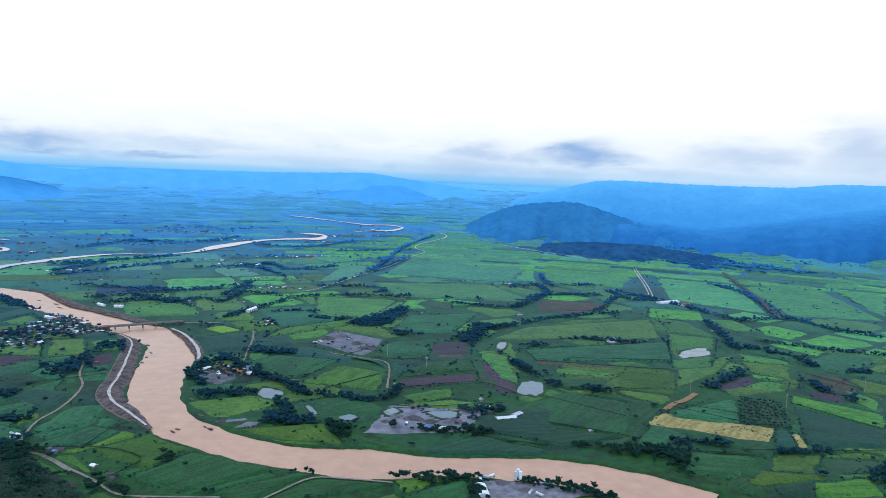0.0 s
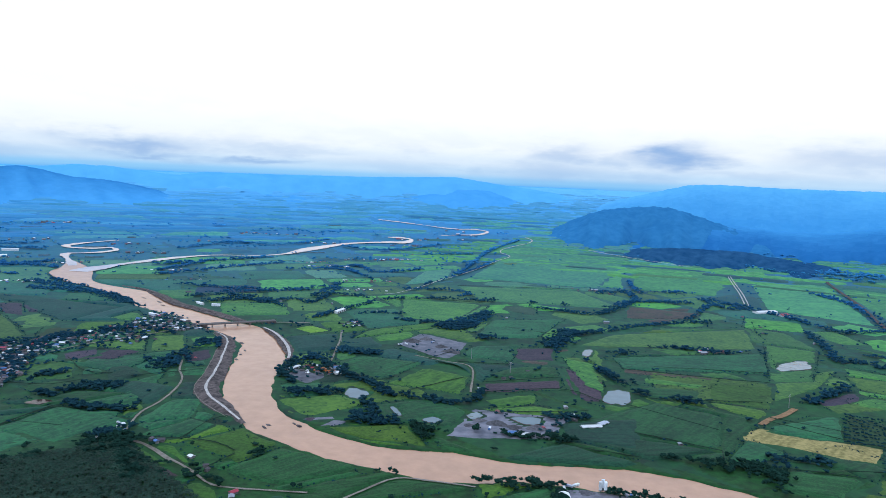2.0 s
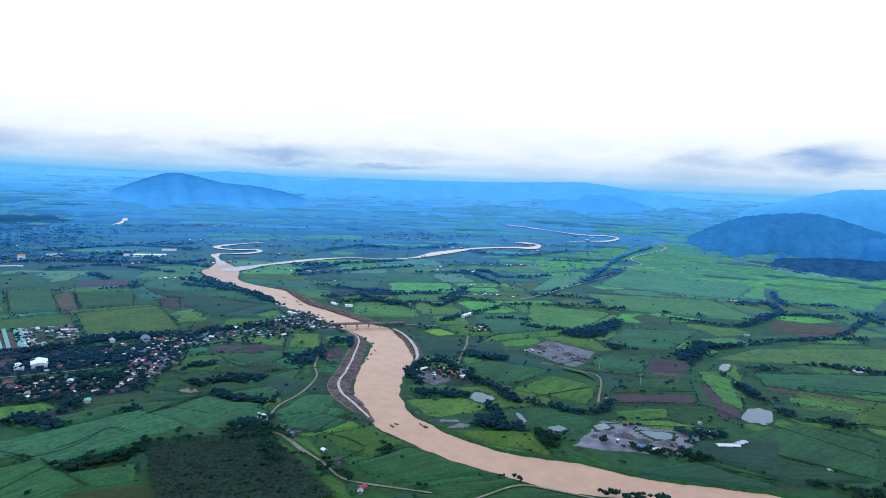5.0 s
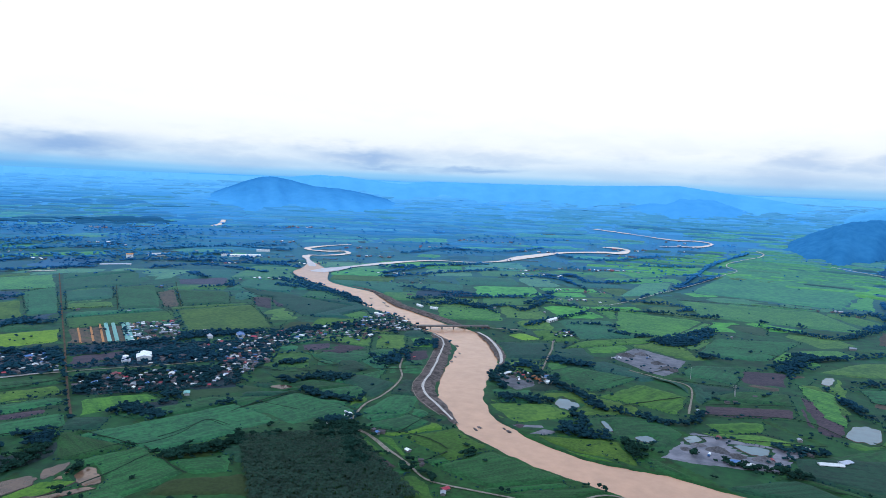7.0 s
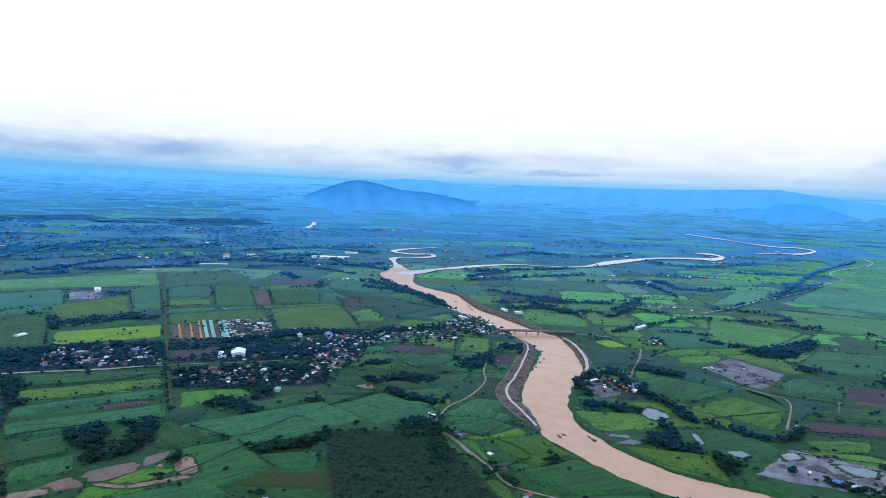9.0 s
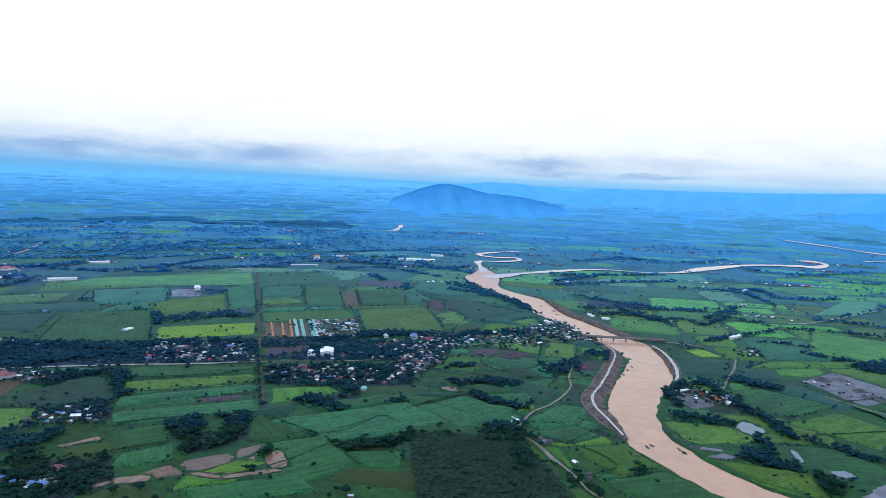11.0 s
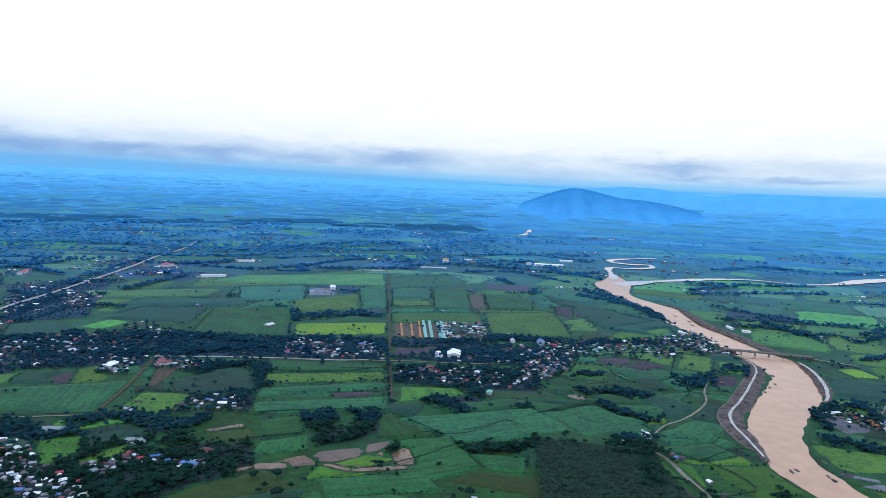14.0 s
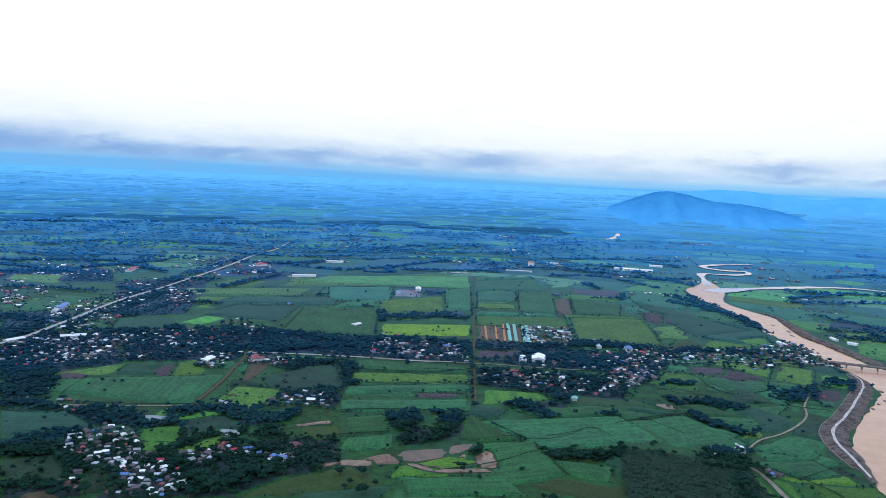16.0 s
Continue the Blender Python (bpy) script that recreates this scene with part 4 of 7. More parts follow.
surveyed("cane", (-689, 542, -617, 720, -513, 697, -575, 548), (-627, 492, -603, 554, -508, 524, -522, 416), (-598, 709, -577, 807, -459, 781, -497, 682), (-629, 774, -559, 828, -523, 876, -599, 871), (-563, 786, -491, 809, -483, 735, -606, 700), (-567, 721, -493, 749, -459, 666, -543, 627), (-460, 766, -460, 866, -419, 877, -398, 801), (-437, 727, -398, 801, -362, 792, -374, 739), (-297, 665, -261, 738, -159, 699, -231, 640), (-225, 625, -140, 698, -34, 676, -183, 602))
surveyed("cane", (69, 902, 197, 1021, 274, 978, 235, 839), (160, 1280, 460, 1407, 418, 1241, 170, 1199), (168, 1108, 275, 1102, 261, 1044, 191, 1034), (324, 947, 443, 1028, 403, 911, 324, 924), (294, 800, 376, 792, 319, 724, 271, 741), (-74, 1559, 94, 1633, 25, 1400, -98, 1376), (-1280, 510, -1491, 648, -1436, 816, -1165, 652), (-1764, 840, -1699, 1007, -1507, 886, -1569, 747), (-1600, 1112, -1620, 1221, -1317, 995, -1350, 947), (-1717, 1309, -1689, 1545, -1502, 1376, -1555, 1186))
surveyed("cane", (-1491, 1291, -1475, 1401, -1205, 1164, -1255, 1089), (-1363, 1365, -1237, 1422, -1121, 1290, -1180, 1202), (-1536, 1178, -1511, 1298, -1377, 1184, -1425, 1093))
surveyed("cane", (-591, 364, -539, 458, -491, 451, -548, 348), (-781, 398, -761, 452, -704, 416, -718, 374), (-845, 426, -767, 585, -725, 554, -801, 399), (-901, 462, -828, 630, -797, 608, -862, 437))
surveyed("olive", (-966, 502, -874, 664, -835, 636, -913, 470))
surveyed("grass", (-857, 169, -842, 220, -779, 193, -776, 156), (-374, 725, -319, 796, -264, 765, -286, 685), (-412, 692, -380, 723, -333, 673, -367, 662), (289, 1162, 403, 1163, 350, 1028, 270, 1046), (487, 1493, 581, 1456, 478, 1212, 399, 1180), (-1265, 971, -1164, 1159, -1073, 1078, -1178, 906))
surveyed("olive", (-765, 174, -790, 241, -783, 275, -752, 209), (-924, 281, -972, 324, -922, 376, -846, 297), (-1147, 100, -1149, 167, -1167, 222, -1091, 174), (-337, 901, -267, 839, -203, 913, -237, 953), (-236, 812, -137, 849, -102, 777, -179, 783), (205, 1205, 399, 1180, 369, 1060, 200, 1035), (433, 1070, 610, 1160, 565, 1089, 443, 1028), (103, 1364, 183, 1489, 496, 1653, 456, 1432), (70, 1264, 102, 1269, 137, 1121, 117, 1100), (549, 1263, 632, 1245, 586, 1150, 532, 1176))
surveyed("olive", (397, 803, 461, 810, 415, 748, 367, 751), (-1522, 864, -1521, 1057, -1336, 929, -1377, 783), (-1404, 1077, -1351, 1161, -1288, 1108, -1340, 1029), (-1161, 1164, -1074, 1320, -876, 1136, -973, 1002))
surveyed("deep", (-991, 38, -951, 107, -876, 130, -892, 34), (-39, 741, 51, 824, 136, 780, 65, 737), (54, 893, 160, 943, 141, 813, 52, 833), (-214, 1170, -108, 1167, -62, 1053, -16, 1174), (42, 851, 113, 864, 235, 839, 151, 793), (513, 992, 591, 904, 550, 838, 454, 837), (356, 714, 414, 734, 384, 687, 348, 684), (-1501, 423, -1578, 519, -1519, 654, -1367, 540), (-1640, 473, -1680, 576, -1591, 786, -1496, 726))
surveyed("bright", (68, 1256, 122, 1231, 129, 1040, 94, 1084), (-324, 1285, -193, 1428, -148, 1545, -312, 1374), (198, 1159, 292, 1138, 276, 1105, 192, 1123), (471, 1075, 529, 1138, 570, 1118, 537, 1067), (648, 1101, 672, 1046, 628, 987, 628, 1051), (540, 1056, 636, 976, 597, 913, 517, 1008), (403, 725, 477, 747, 461, 694, 384, 687), (-315, 1772, -107, 1765, -157, 1508, -271, 1528), (-202, 2062, 151, 2109, 251, 1830, -118, 1824), (-346, 2357, -263, 2466, -248, 2173, -360, 2014))
surveyed("bright", (-1899, 810, -1958, 932, -1822, 1361, -1602, 1208))
surveyed("soil", (-1161, 120, -1149, 183, -1093, 144, -1110, 107), (-1104, 238, -1138, 284, -1054, 251, -1062, 233), (-58, 1054, 63, 1109, 60, 1047, -54, 1006), (66, 1189, 129, 1129, 122, 1006, 88, 999), (-17, 1307, 61, 1331, 58, 1224, -12, 1214), (-828, 534, -795, 589, -779, 574, -805, 522), (-748, 1039, -709, 1104, -681, 1046, -710, 1003), (436, 1094, 522, 1164, 521, 1130, 440, 1042), (583, 1107, 625, 1053, 607, 1020, 560, 1044), (-1497, 1497, -1420, 1629, -1311, 1506, -1426, 1439))
surveyed("soil", (-998, 765, -946, 872, -928, 789, -949, 728), (-1148, 1398, -1102, 1422, -994, 1285, -1064, 1308))
surveyed("mud", (447, 797, 527, 800, 502, 761, 435, 750))
surveyed("rice", (-64, 3237, 430, 3047, 209, 2187, -186, 2262), (434, 2900, 748, 2682, 557, 2168, 319, 2221))
ditches(((-698, 550), (-640, 550), (-606, 552), (-598, 567), (-592, 598), (-599, 648), (-568, 645)), ((-635, 498), (-621, 556)), ((-572, 450), (-571, 492), (-575, 537)), ((-596, 552), (-572, 543), (-527, 526), (-505, 521)), ((-595, 701), (-582, 798), (-541, 803), (-494, 805)), ((-587, 740), (-526, 739)), ((-701, 873), (-645, 881), (-618, 911)), ((-804, 402), (-773, 468), (-719, 548)), ((-974, 509), (-907, 609), (-892, 678)), ((-925, 610), (-884, 672)), ((-731, 337), (-706, 421)), ((-1029, 106), (-1093, 144)))
ditches(((-997, 106), (-939, 189), (-909, 248)), ((-603, 577), (-598, 615), (-598, 652), (-563, 650)), ((-596, 688), (-593, 743), (-580, 792)), ((-590, 739), (-530, 739)), ((-583, 796), (-537, 803), (-479, 811)), ((-378, 733), (-373, 799), (-358, 816)), ((-380, 736), (-334, 730), (-305, 713)), ((-314, 667), (-302, 705)), ((-437, 727), (-378, 733)), ((-566, 947), (-484, 1010)), ((-569, 1020), (-569, 1141)), ((-715, 1019), (-638, 953), (-574, 962)))
ditches(((-108, 1167), (-16, 1174)), ((-205, 1174), (-124, 1148)), ((-54, 1056), (63, 1116)), ((-66, 998), (60, 1047), (118, 997)), ((-51, 909), (92, 951)), ((51, 815), (139, 796)), ((-161, 983), (-89, 1074)), ((-200, 1098), (-117, 1255)), ((-48, 1495), (75, 1437)), ((65, 902), (164, 871), (238, 839)), ((145, 999), (254, 914)), ((238, 839), (229, 793)))
ditches(((337, 986), (418, 948)), ((224, 1228), (418, 1241)), ((183, 1033), (351, 1058)), ((-1280, 510), (-1491, 648)), ((-1569, 747), (-1436, 816)), ((-1602, 926), (-1716, 1017)), ((-1764, 840), (-1602, 1188)), ((-1344, 1023), (-1288, 1108)), ((-1532, 1326), (-1255, 1089)), ((-1455, 1455), (-1166, 1183)), ((165, 1198), (321, 1178), (397, 1176)), ((331, 968), (404, 916), (461, 893)))
ditches(((517, 1008), (588, 908)), ((629, 1188), (678, 1099)), ((360, 808), (423, 815), (542, 824)), ((294, 800), (348, 796), (374, 789)), ((-320, 1798), (-108, 1782)), ((-202, 2062), (152, 2133)))
GIVE_WAY = [p for _, p in SURVEYED]
EARLIER = list(PATCHES)
PATCHES.extend(SURVEYED)
POND_PATCHES = [p for _, p in PONDS]
WATER_LABEL = dict(pond="still grey pond reflecting the pale sky", paddy="flooded pale paddy reflecting the sky", mudpool="shallow brown flooded hollow between fields", tanpool="tan muddy flood water beside the fields", islet="green grassy islet in the flood water")
for kind, p in PONDS:
    cx, cy = middle(p)
    sq = []
    rim_ = 7 if kind == "islet" else 4.5 if kind == "paddy" else 3.6
    for i in range(28):
        ca, sa = math.cos(i * math.tau / 28), math.sin(i * math.tau / 28)
        r = (0.92 + 0.10 * math.sin(i * 0.673 * 2 + cx) * math.sin(i * 0.2244 * 3 + cy) + 0.04 * math.sin(i * 0.2244 * 7 + cy)) * (abs(ca) ** rim_ + abs(sa) ** rim_) ** (-1 / rim_)
        px, py = on_patch(p, r * ca, r * sa)
        sq.append((px - cx, py - cy, 0.0))
    n = 28
    z = float(rise(np.array(cx), np.array(cy))) + (0.85 if kind == "islet" else 0.65)
    # water sheet with a low mud rim
    verts = [(0, 0, 0)] + sq + [(v[0] * 1.06, v[1] * 1.06, -1.5) for v in sq]
    faces = [(0, i + 1, (i + 1) % n + 1) for i in range(n)] + [(i + 1, i + 1 + n, (i + 1) % n + 1 + n, (i + 1) % n + 1) for i in range(n)]
    slots = [0] * n + [1] * n
    ob = mesh_object("meadow" if kind == "islet" else "pond", verts, faces, [MAT["olive"] if kind == "islet" else MAT[kind], MAT["levee"]], at=(cx, cy, z), slots=slots)
    tagged(ob, WATER_LABEL[kind], "islet" if kind == "islet" else "pond")

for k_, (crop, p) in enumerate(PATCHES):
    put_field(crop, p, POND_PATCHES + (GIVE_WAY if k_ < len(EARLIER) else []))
# overgrown ditches between the parcels
for points in DITCHES:
    row = spline([(*q, 1.5) for q in points], 8.0)
    ribbon("ditch", row, MAT["ditch"], lambda k: 3.0 - 0.8 * np.abs(k) * 2, "dark overgrown ditch between two fields", "ditch", edge=0.9, across=5)

# the rest of the plain: parcels split again and again, warped so that nothing runs dead straight
rng = random.Random(5)
FAR = {}


def around(cx, cy, ux, uy, vx, vy):
    """The corners of a patch from its centre and half sides."""
    return (cx - ux - vx, cy - uy - vy, cx + ux - vx, cy + uy - vy, cx + ux + vx, cy + uy + vy, cx - ux + vx, cy - uy + vy)


def split_land(x0, y0, x1, y1, depth=0):
    cx, cy = (x0 + x1) / 2, (y0 + y1) / 2
    ang = radians(38)
    wx, wy = cx * math.cos(ang) - cy * math.sin(ang), cx * math.sin(ang) + cy * math.cos(ang)
    d = math.hypot(wx, wy)
    want = 75 + max(0, d - 700) * 0.07
    w, h = x1 - x0, y1 - y0
    if max(w, h) > want * rng.uniform(1.0, 1.9):
        t = rng.uniform(0.36, 0.64)
        if w * rng.uniform(0.8, 1.25) > h:
            split_land(x0, y0, x0 + w * t, y1)
            split_land(x0 + w * t, y0, x1, y1)
        else:
            split_land(x0, y0, x1, y0 + h * t)
            split_land(x0, y0 + h * t, x1, y1)
        return
    side = math.degrees(math.atan2(-wx, wy))
    if not (-40 < side < 94 and 560 < d < 2650):
        return
    u, v = Vector((w / 2 - 3, 0)), Vector((0, h / 2 - 3))
    lean = 0.35 * math.sin(wx / 700) + 0.25 * math.cos(wy / 500)
    m = Matrix.Rotation(ang + lean * 0.4, 2)
    u, v = m @ u, m @ v
    fill_parcel(around(wx, wy, u.x, u.y, v.x, v.y), d, side)


EXPLICIT = [p for _, p in PATCHES]


def fill_parcel(p, d, side):
    m = middle(p)
    c = np.array([m[0]]), np.array([m[1]])
    if min(float(patch_gap(*c, e)[0]) for e in EXPLICIT) < 0 or river_gap(*c)[0] < 5:
        return
    if d < 1500:
        west = side > 34
        crop = rng.choices(("cane", "deep", "bright", "olive", "grass", "scrub", "brown", "dusk"), (5, 6, 0.8, 1, 1.6, 2.2, 0.2, 1.4) if west else (6, 2, 6 if side < 25 and d > 1200 else 2, 3.5 if side < 10 else 2.5, 3, 1.0, 0.1, 0.3))[0]
        put_field(crop, p, POND_PATCHES + EXPLICIT)
    else:
        east = side < 20
        # flat parcels in the painted shade tone stand for dark western woods
        woody = side > 43 and d > 1750
        crop = rng.choices(("cane", "deep", "rice", "olive", "bright", "bare", "shade"), (3, 4, 1, 1, 0.7, 2, 4.5) if woody else (2.5 if east else 4, 0.6 if east else 1.5, 7 if east else 2, 3.5, 8 if east else 2, 0.4 if east else 2, 0 if east else 0.8))[0]
        if crop != "bare":
            q = np.array(p).reshape(4, 2)
            by_water = min(float(np.hypot(w[:, 0] - m[0], w[:, 1] - m[1]).min()) for w in REACHES + [RIVER_LINE]) < 90 + 0.5 * math.hypot(*(q[2] - q[0]))
            v, f, at, turn = field(crop, p, POND_PATCHES + EXPLICIT, d / (260 if by_water else 70))
            c_, s_ = math.cos(radians(turn)), math.sin(radians(turn))
            world_v = np.stack([v[:, 0] * c_ - v[:, 1] * s_ + at[0], v[:, 0] * s_ + v[:, 1] * c_ + at[1], v[:, 2] + at[2]], 1)
            FAR.setdefault((crop, zone_of(d + rng.uniform(-150, 150))), []).append((world_v, f))


def joined(name, pieces, material, label, category, smooth=False):
    n, vs, fs = 0, [], []
    for v, f in pieces:
        vs.append(v)
        fs.append(f + n)
        n += len(v)
    return tagged(mesh_object(name, np.vstack(vs), np.vstack(fs), material, smooth=smooth), label, category, kind="stuff")


split_land(-2800, -2800, 2800, 2800)

# towards the hills the parcels and woods draw together into thin strips
AROUND, FAR_WOODS = np.linspace(-1, 1, 5), []
d = 2560.0
while d < 4640:
    s = 2 - d / PLAIN
    deep_ = 20 + 66 * s * s
    a = -39.0
    while a < 93:
        wide_ = rng.uniform(110, 520) * (0.5 + 0.5 * s)
        step = math.degrees(wide_ / d)
        east = a < 14
        crop = rng.choices(("cane", "deep", "rice", "bright", "olive", "wood", "bare"), (3, 1 if east else 3, 16 if east else 2, 2, 1, (1.5 if east else 4 if a < 42 else 26) if d < (3450 if a < 42 else 3650) else 0, 1))[0]
        if crop != "bare":
            mid, dd_ = radians(a + step / 2), d + rng.uniform(-0.4, 0.4) * deep_
            x, y = -dd_ * math.sin(mid), dd_ * math.cos(mid)
            tx, ty, k = math.cos(mid), math.sin(mid), rng.uniform(-0.12, 0.12)
            wd, dp = wide_ * rng.uniform(0.4, 0.52), deep_ * rng.uniform(0.3, 0.7) * (0.9 if crop == "wood" and a > 40 else 0.5 if crop == "wood" else 1)
            if min(float(np.hypot(w[:, :1] - x - wd * tx * AROUND, w[:, 1:2] - y - wd * ty * AROUND).min()) for w in REACHES) < 70:
                a += step
                continue
            if crop == "wood" and d < 3500:
                for _ in range(int(min(60, wd * dp * 4 / 420))):
                    p_, q_ = rng.gauss(0, 0.5) * wd, rng.uniform(-1, 1) * dp
                    FAR_WOODS.append((x + tx * p_ - ty * q_, y + ty * p_ + tx * q_, rng.uniform(1.3, 2.3)))
                a += step
                continue
            v, f, at, turn = field("scrub" if crop == "wood" else crop, around(x, y, wd * (tx + k * -ty), wd * (ty + k * tx), dp * -ty, dp * tx), [], 26)
            if crop == "wood":
                v[:, 2] += np.where(v[:, 2] > v[:, 2].min() + 2, 1, 0) * (4 + 3 * wobble(v[:, 0], v[:, 1], 30, x))
            c_, s_ = math.cos(radians(turn)), math.sin(radians(turn))
            world_v = np.stack([v[:, 0] * c_ - v[:, 1] * s_ + at[0], v[:, 0] * s_ + v[:, 1] * c_ + at[1], v[:, 2] + at[2]], 1)
            # east and west strips take the weaker haze tint of a nearer zone
            FAR.setdefault((crop, zone_of(d + rng.uniform(-120, 120) - (650 if a < 8 and d < 3900 else 0) - (380 * min(1, max(0, (4450 - d) / 500)) if a > 44 else 0))), []).append((world_v, f))
        a += step
    d += deep_ * 0.9
MAT["wood"] = MAT["leaf"]
FIELD_LABEL["wood"] = "dark bluish woods"
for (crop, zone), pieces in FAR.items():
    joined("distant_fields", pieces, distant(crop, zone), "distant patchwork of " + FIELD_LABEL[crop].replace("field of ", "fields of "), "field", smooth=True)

# ---- hills and mountains ----
def hills(name, skyline, near, crest, far, material, label, rough, seed, steps=26, bulge=1.25):
    """A range whose crest follows a skyline given as heading (degrees to the left) and slope seen from the drone."""
    h = np.array(sorted(skyline))
    aa = np.arange(h[0, 0], h[-1, 0], 0.12)
    top = np.interp(aa, h[:, 0], h[:, 1])
    k = np.ones(9) / 9
    top = np.convolve(np.pad(top, 4, mode="edge"), k, "valid")
    top = top + 0.45 * rough * (np.sin(aa * 5.1 + seed) + 0.7 * np.sin(aa * 11.7 + 2 * seed) + 0.5 * np.sin(aa * 23 + seed)) * 0.5
    ends = np.clip(np.minimum(aa - aa[0], aa[-1] - aa) / 2.5, 0, 1)[:, None]
    t = np.linspace(0, 1, steps)[None, :]
    dist = np.where(t < 0.72, near + (crest - near) * t / 0.72, crest + (far - crest) * (t - 0.72) / 0.28)
    dist = dist - (1 - t) * 60 * np.sin(aa[:, None] * 0.9 + seed) * (1 + np.sin(aa[:, None] * 2.1))
    x, y = -dist * np.sin(np.radians(aa))[:, None], dist * np.cos(np.radians(aa))[:, None]
    floor = rise(x, y)
    crest_z = EYE[2] + crest * top[:, None]
    shape = np.where(t < 0.72, (t / 0.72) ** bulge, 1 - 0.75 * (t - 0.72) / 0.28)
    gully = 0.10 * wobble(x + 0.4 * y, y - 0.3 * x, 420, seed) + 0.06 * wobble(x, y, 190, seed + 1) + 0.02 * wobble(y, x, 80, seed + 2)
    shape = shape * (1 + gully * np.sin(np.pi * np.clip(t / 0.72, 0, 1)))
    z = floor - 4 + np.maximum(crest_z - floor + 4, 0) * shape * ends * ends * (3 - 2 * ends)
    bands = material if isinstance(material, list) else [material]
    # haze gradient painted in ten tones from foot to crest
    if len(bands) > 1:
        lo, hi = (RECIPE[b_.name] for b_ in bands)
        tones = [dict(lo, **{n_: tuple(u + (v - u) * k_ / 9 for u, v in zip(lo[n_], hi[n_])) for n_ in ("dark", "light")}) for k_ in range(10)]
        bands = [surface("haze_tone_by_height", **t_) for t_ in tones]
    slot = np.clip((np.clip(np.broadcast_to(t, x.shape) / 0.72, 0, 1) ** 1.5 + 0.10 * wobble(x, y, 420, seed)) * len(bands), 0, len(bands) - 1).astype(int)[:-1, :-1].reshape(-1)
    ob = mesh_object(name, np.stack([x, y, z], -1).reshape(-1, 3), grid_faces(len(aa), steps), bands, smooth=True, slots=slot)
    return tagged(ob, label, "hill" if "hill" in name else "mountain", kind="structure")


RIDGE_EAST = [(-4.2, -0.0253), (-5.6, -0.0179), (-7.8, -0.0075), (-10.8, 0.0066), (-12.1, 0.0122), (-14.3, 0.0137), (-18.1, 0.0118), (-22.1, 0.0117), (-25.9, 0.0123), (-28.7, 0.0185), (-31.7, 0.0185), (-35.9, 0.018)]
HILL_EAST = [(-0.0, -0.0717), (-1.6, -0.0593), (-2.9, -0.0478), (-4.2, -0.0364), (-5.2, -0.0284), (-6.5, -0.0243), (-7.8, -0.0216), (-9.6, -0.0186), (-10.9, -0.0199), (-12.3, -0.0265), (-14.0, -0.0358), (-16.2, -0.0476), (-18.4, -0.0591), (-20.5, -0.0718)]
SPUR_EAST = [(-6.7, -0.0838), (-8.5, -0.0773), (-11.6, -0.0727), (-14.2, -0.0723), (-16.3, -0.0722), (-18.4, -0.0781), (-21.3, -0.0827), (-23.3, -0.0888), (-26.4, -0.09), (-27.8, -0.0933), (-29.0, -0.1027)]
RANGE_NORTH = [(35.1, 0.006), (33.1, 0.006), (30.2, 0.0007), (27.6, -0.0036), (25.9, 0.0023), (20.6, 0.0029), (13.3, 0.0049), (6.1, 0.0098), (2.1, 0.0009), (-2.3, -0.0075), (-5.2, -0.0142)]
CONE = [(47.3, -0.0529), (46.0, -0.0458), (44.3, -0.037), (41.5, -0.0174), (39.7, -0.0048), (38.6, 0.0003), (38.0, 0.0008), (37.0, -0.0014), (34.7, -0.0108), (32.7, -0.0124), (31.0, -0.0166), (28.9, -0.0244), (26.7, -0.0324), (23.6, -0.0416), (20.5, -0.0476)]
RANGE_MID = [(27.6, -0.0298), (22.3, -0.0211), (17.8, -0.0221), (13.2, -0.0285), (9.6, -0.0179), (6.0, -0.0058), (3.3, -0.0078), (-0.2, -0.023), (-3.6, -0.0232), (-5.7, -0.0259)]
RANGE_WEST = [(44.1, -0.0198), (40.6, -0.0136), (37.4, -0.0004), (34.3, 0.0058), (30.6, 0.0005), (27.9, -0.0071)]
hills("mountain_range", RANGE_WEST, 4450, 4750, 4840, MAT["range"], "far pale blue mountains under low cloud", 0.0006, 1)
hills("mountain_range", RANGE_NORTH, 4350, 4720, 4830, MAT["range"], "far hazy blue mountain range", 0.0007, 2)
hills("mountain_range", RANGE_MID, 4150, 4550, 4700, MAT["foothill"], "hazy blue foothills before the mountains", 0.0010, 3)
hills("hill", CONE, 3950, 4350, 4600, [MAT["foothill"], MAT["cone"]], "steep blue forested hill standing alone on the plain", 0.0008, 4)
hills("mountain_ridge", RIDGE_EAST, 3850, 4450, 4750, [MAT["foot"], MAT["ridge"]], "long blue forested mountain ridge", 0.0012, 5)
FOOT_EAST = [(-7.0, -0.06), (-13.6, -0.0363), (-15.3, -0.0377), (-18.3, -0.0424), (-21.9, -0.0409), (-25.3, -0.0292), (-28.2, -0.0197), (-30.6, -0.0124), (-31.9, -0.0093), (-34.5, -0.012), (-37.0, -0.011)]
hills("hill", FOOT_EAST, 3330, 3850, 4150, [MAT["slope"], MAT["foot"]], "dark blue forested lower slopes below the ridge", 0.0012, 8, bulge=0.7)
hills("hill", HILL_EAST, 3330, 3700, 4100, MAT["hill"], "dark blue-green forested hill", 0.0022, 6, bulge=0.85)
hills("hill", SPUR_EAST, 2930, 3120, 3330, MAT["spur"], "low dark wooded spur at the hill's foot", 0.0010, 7)

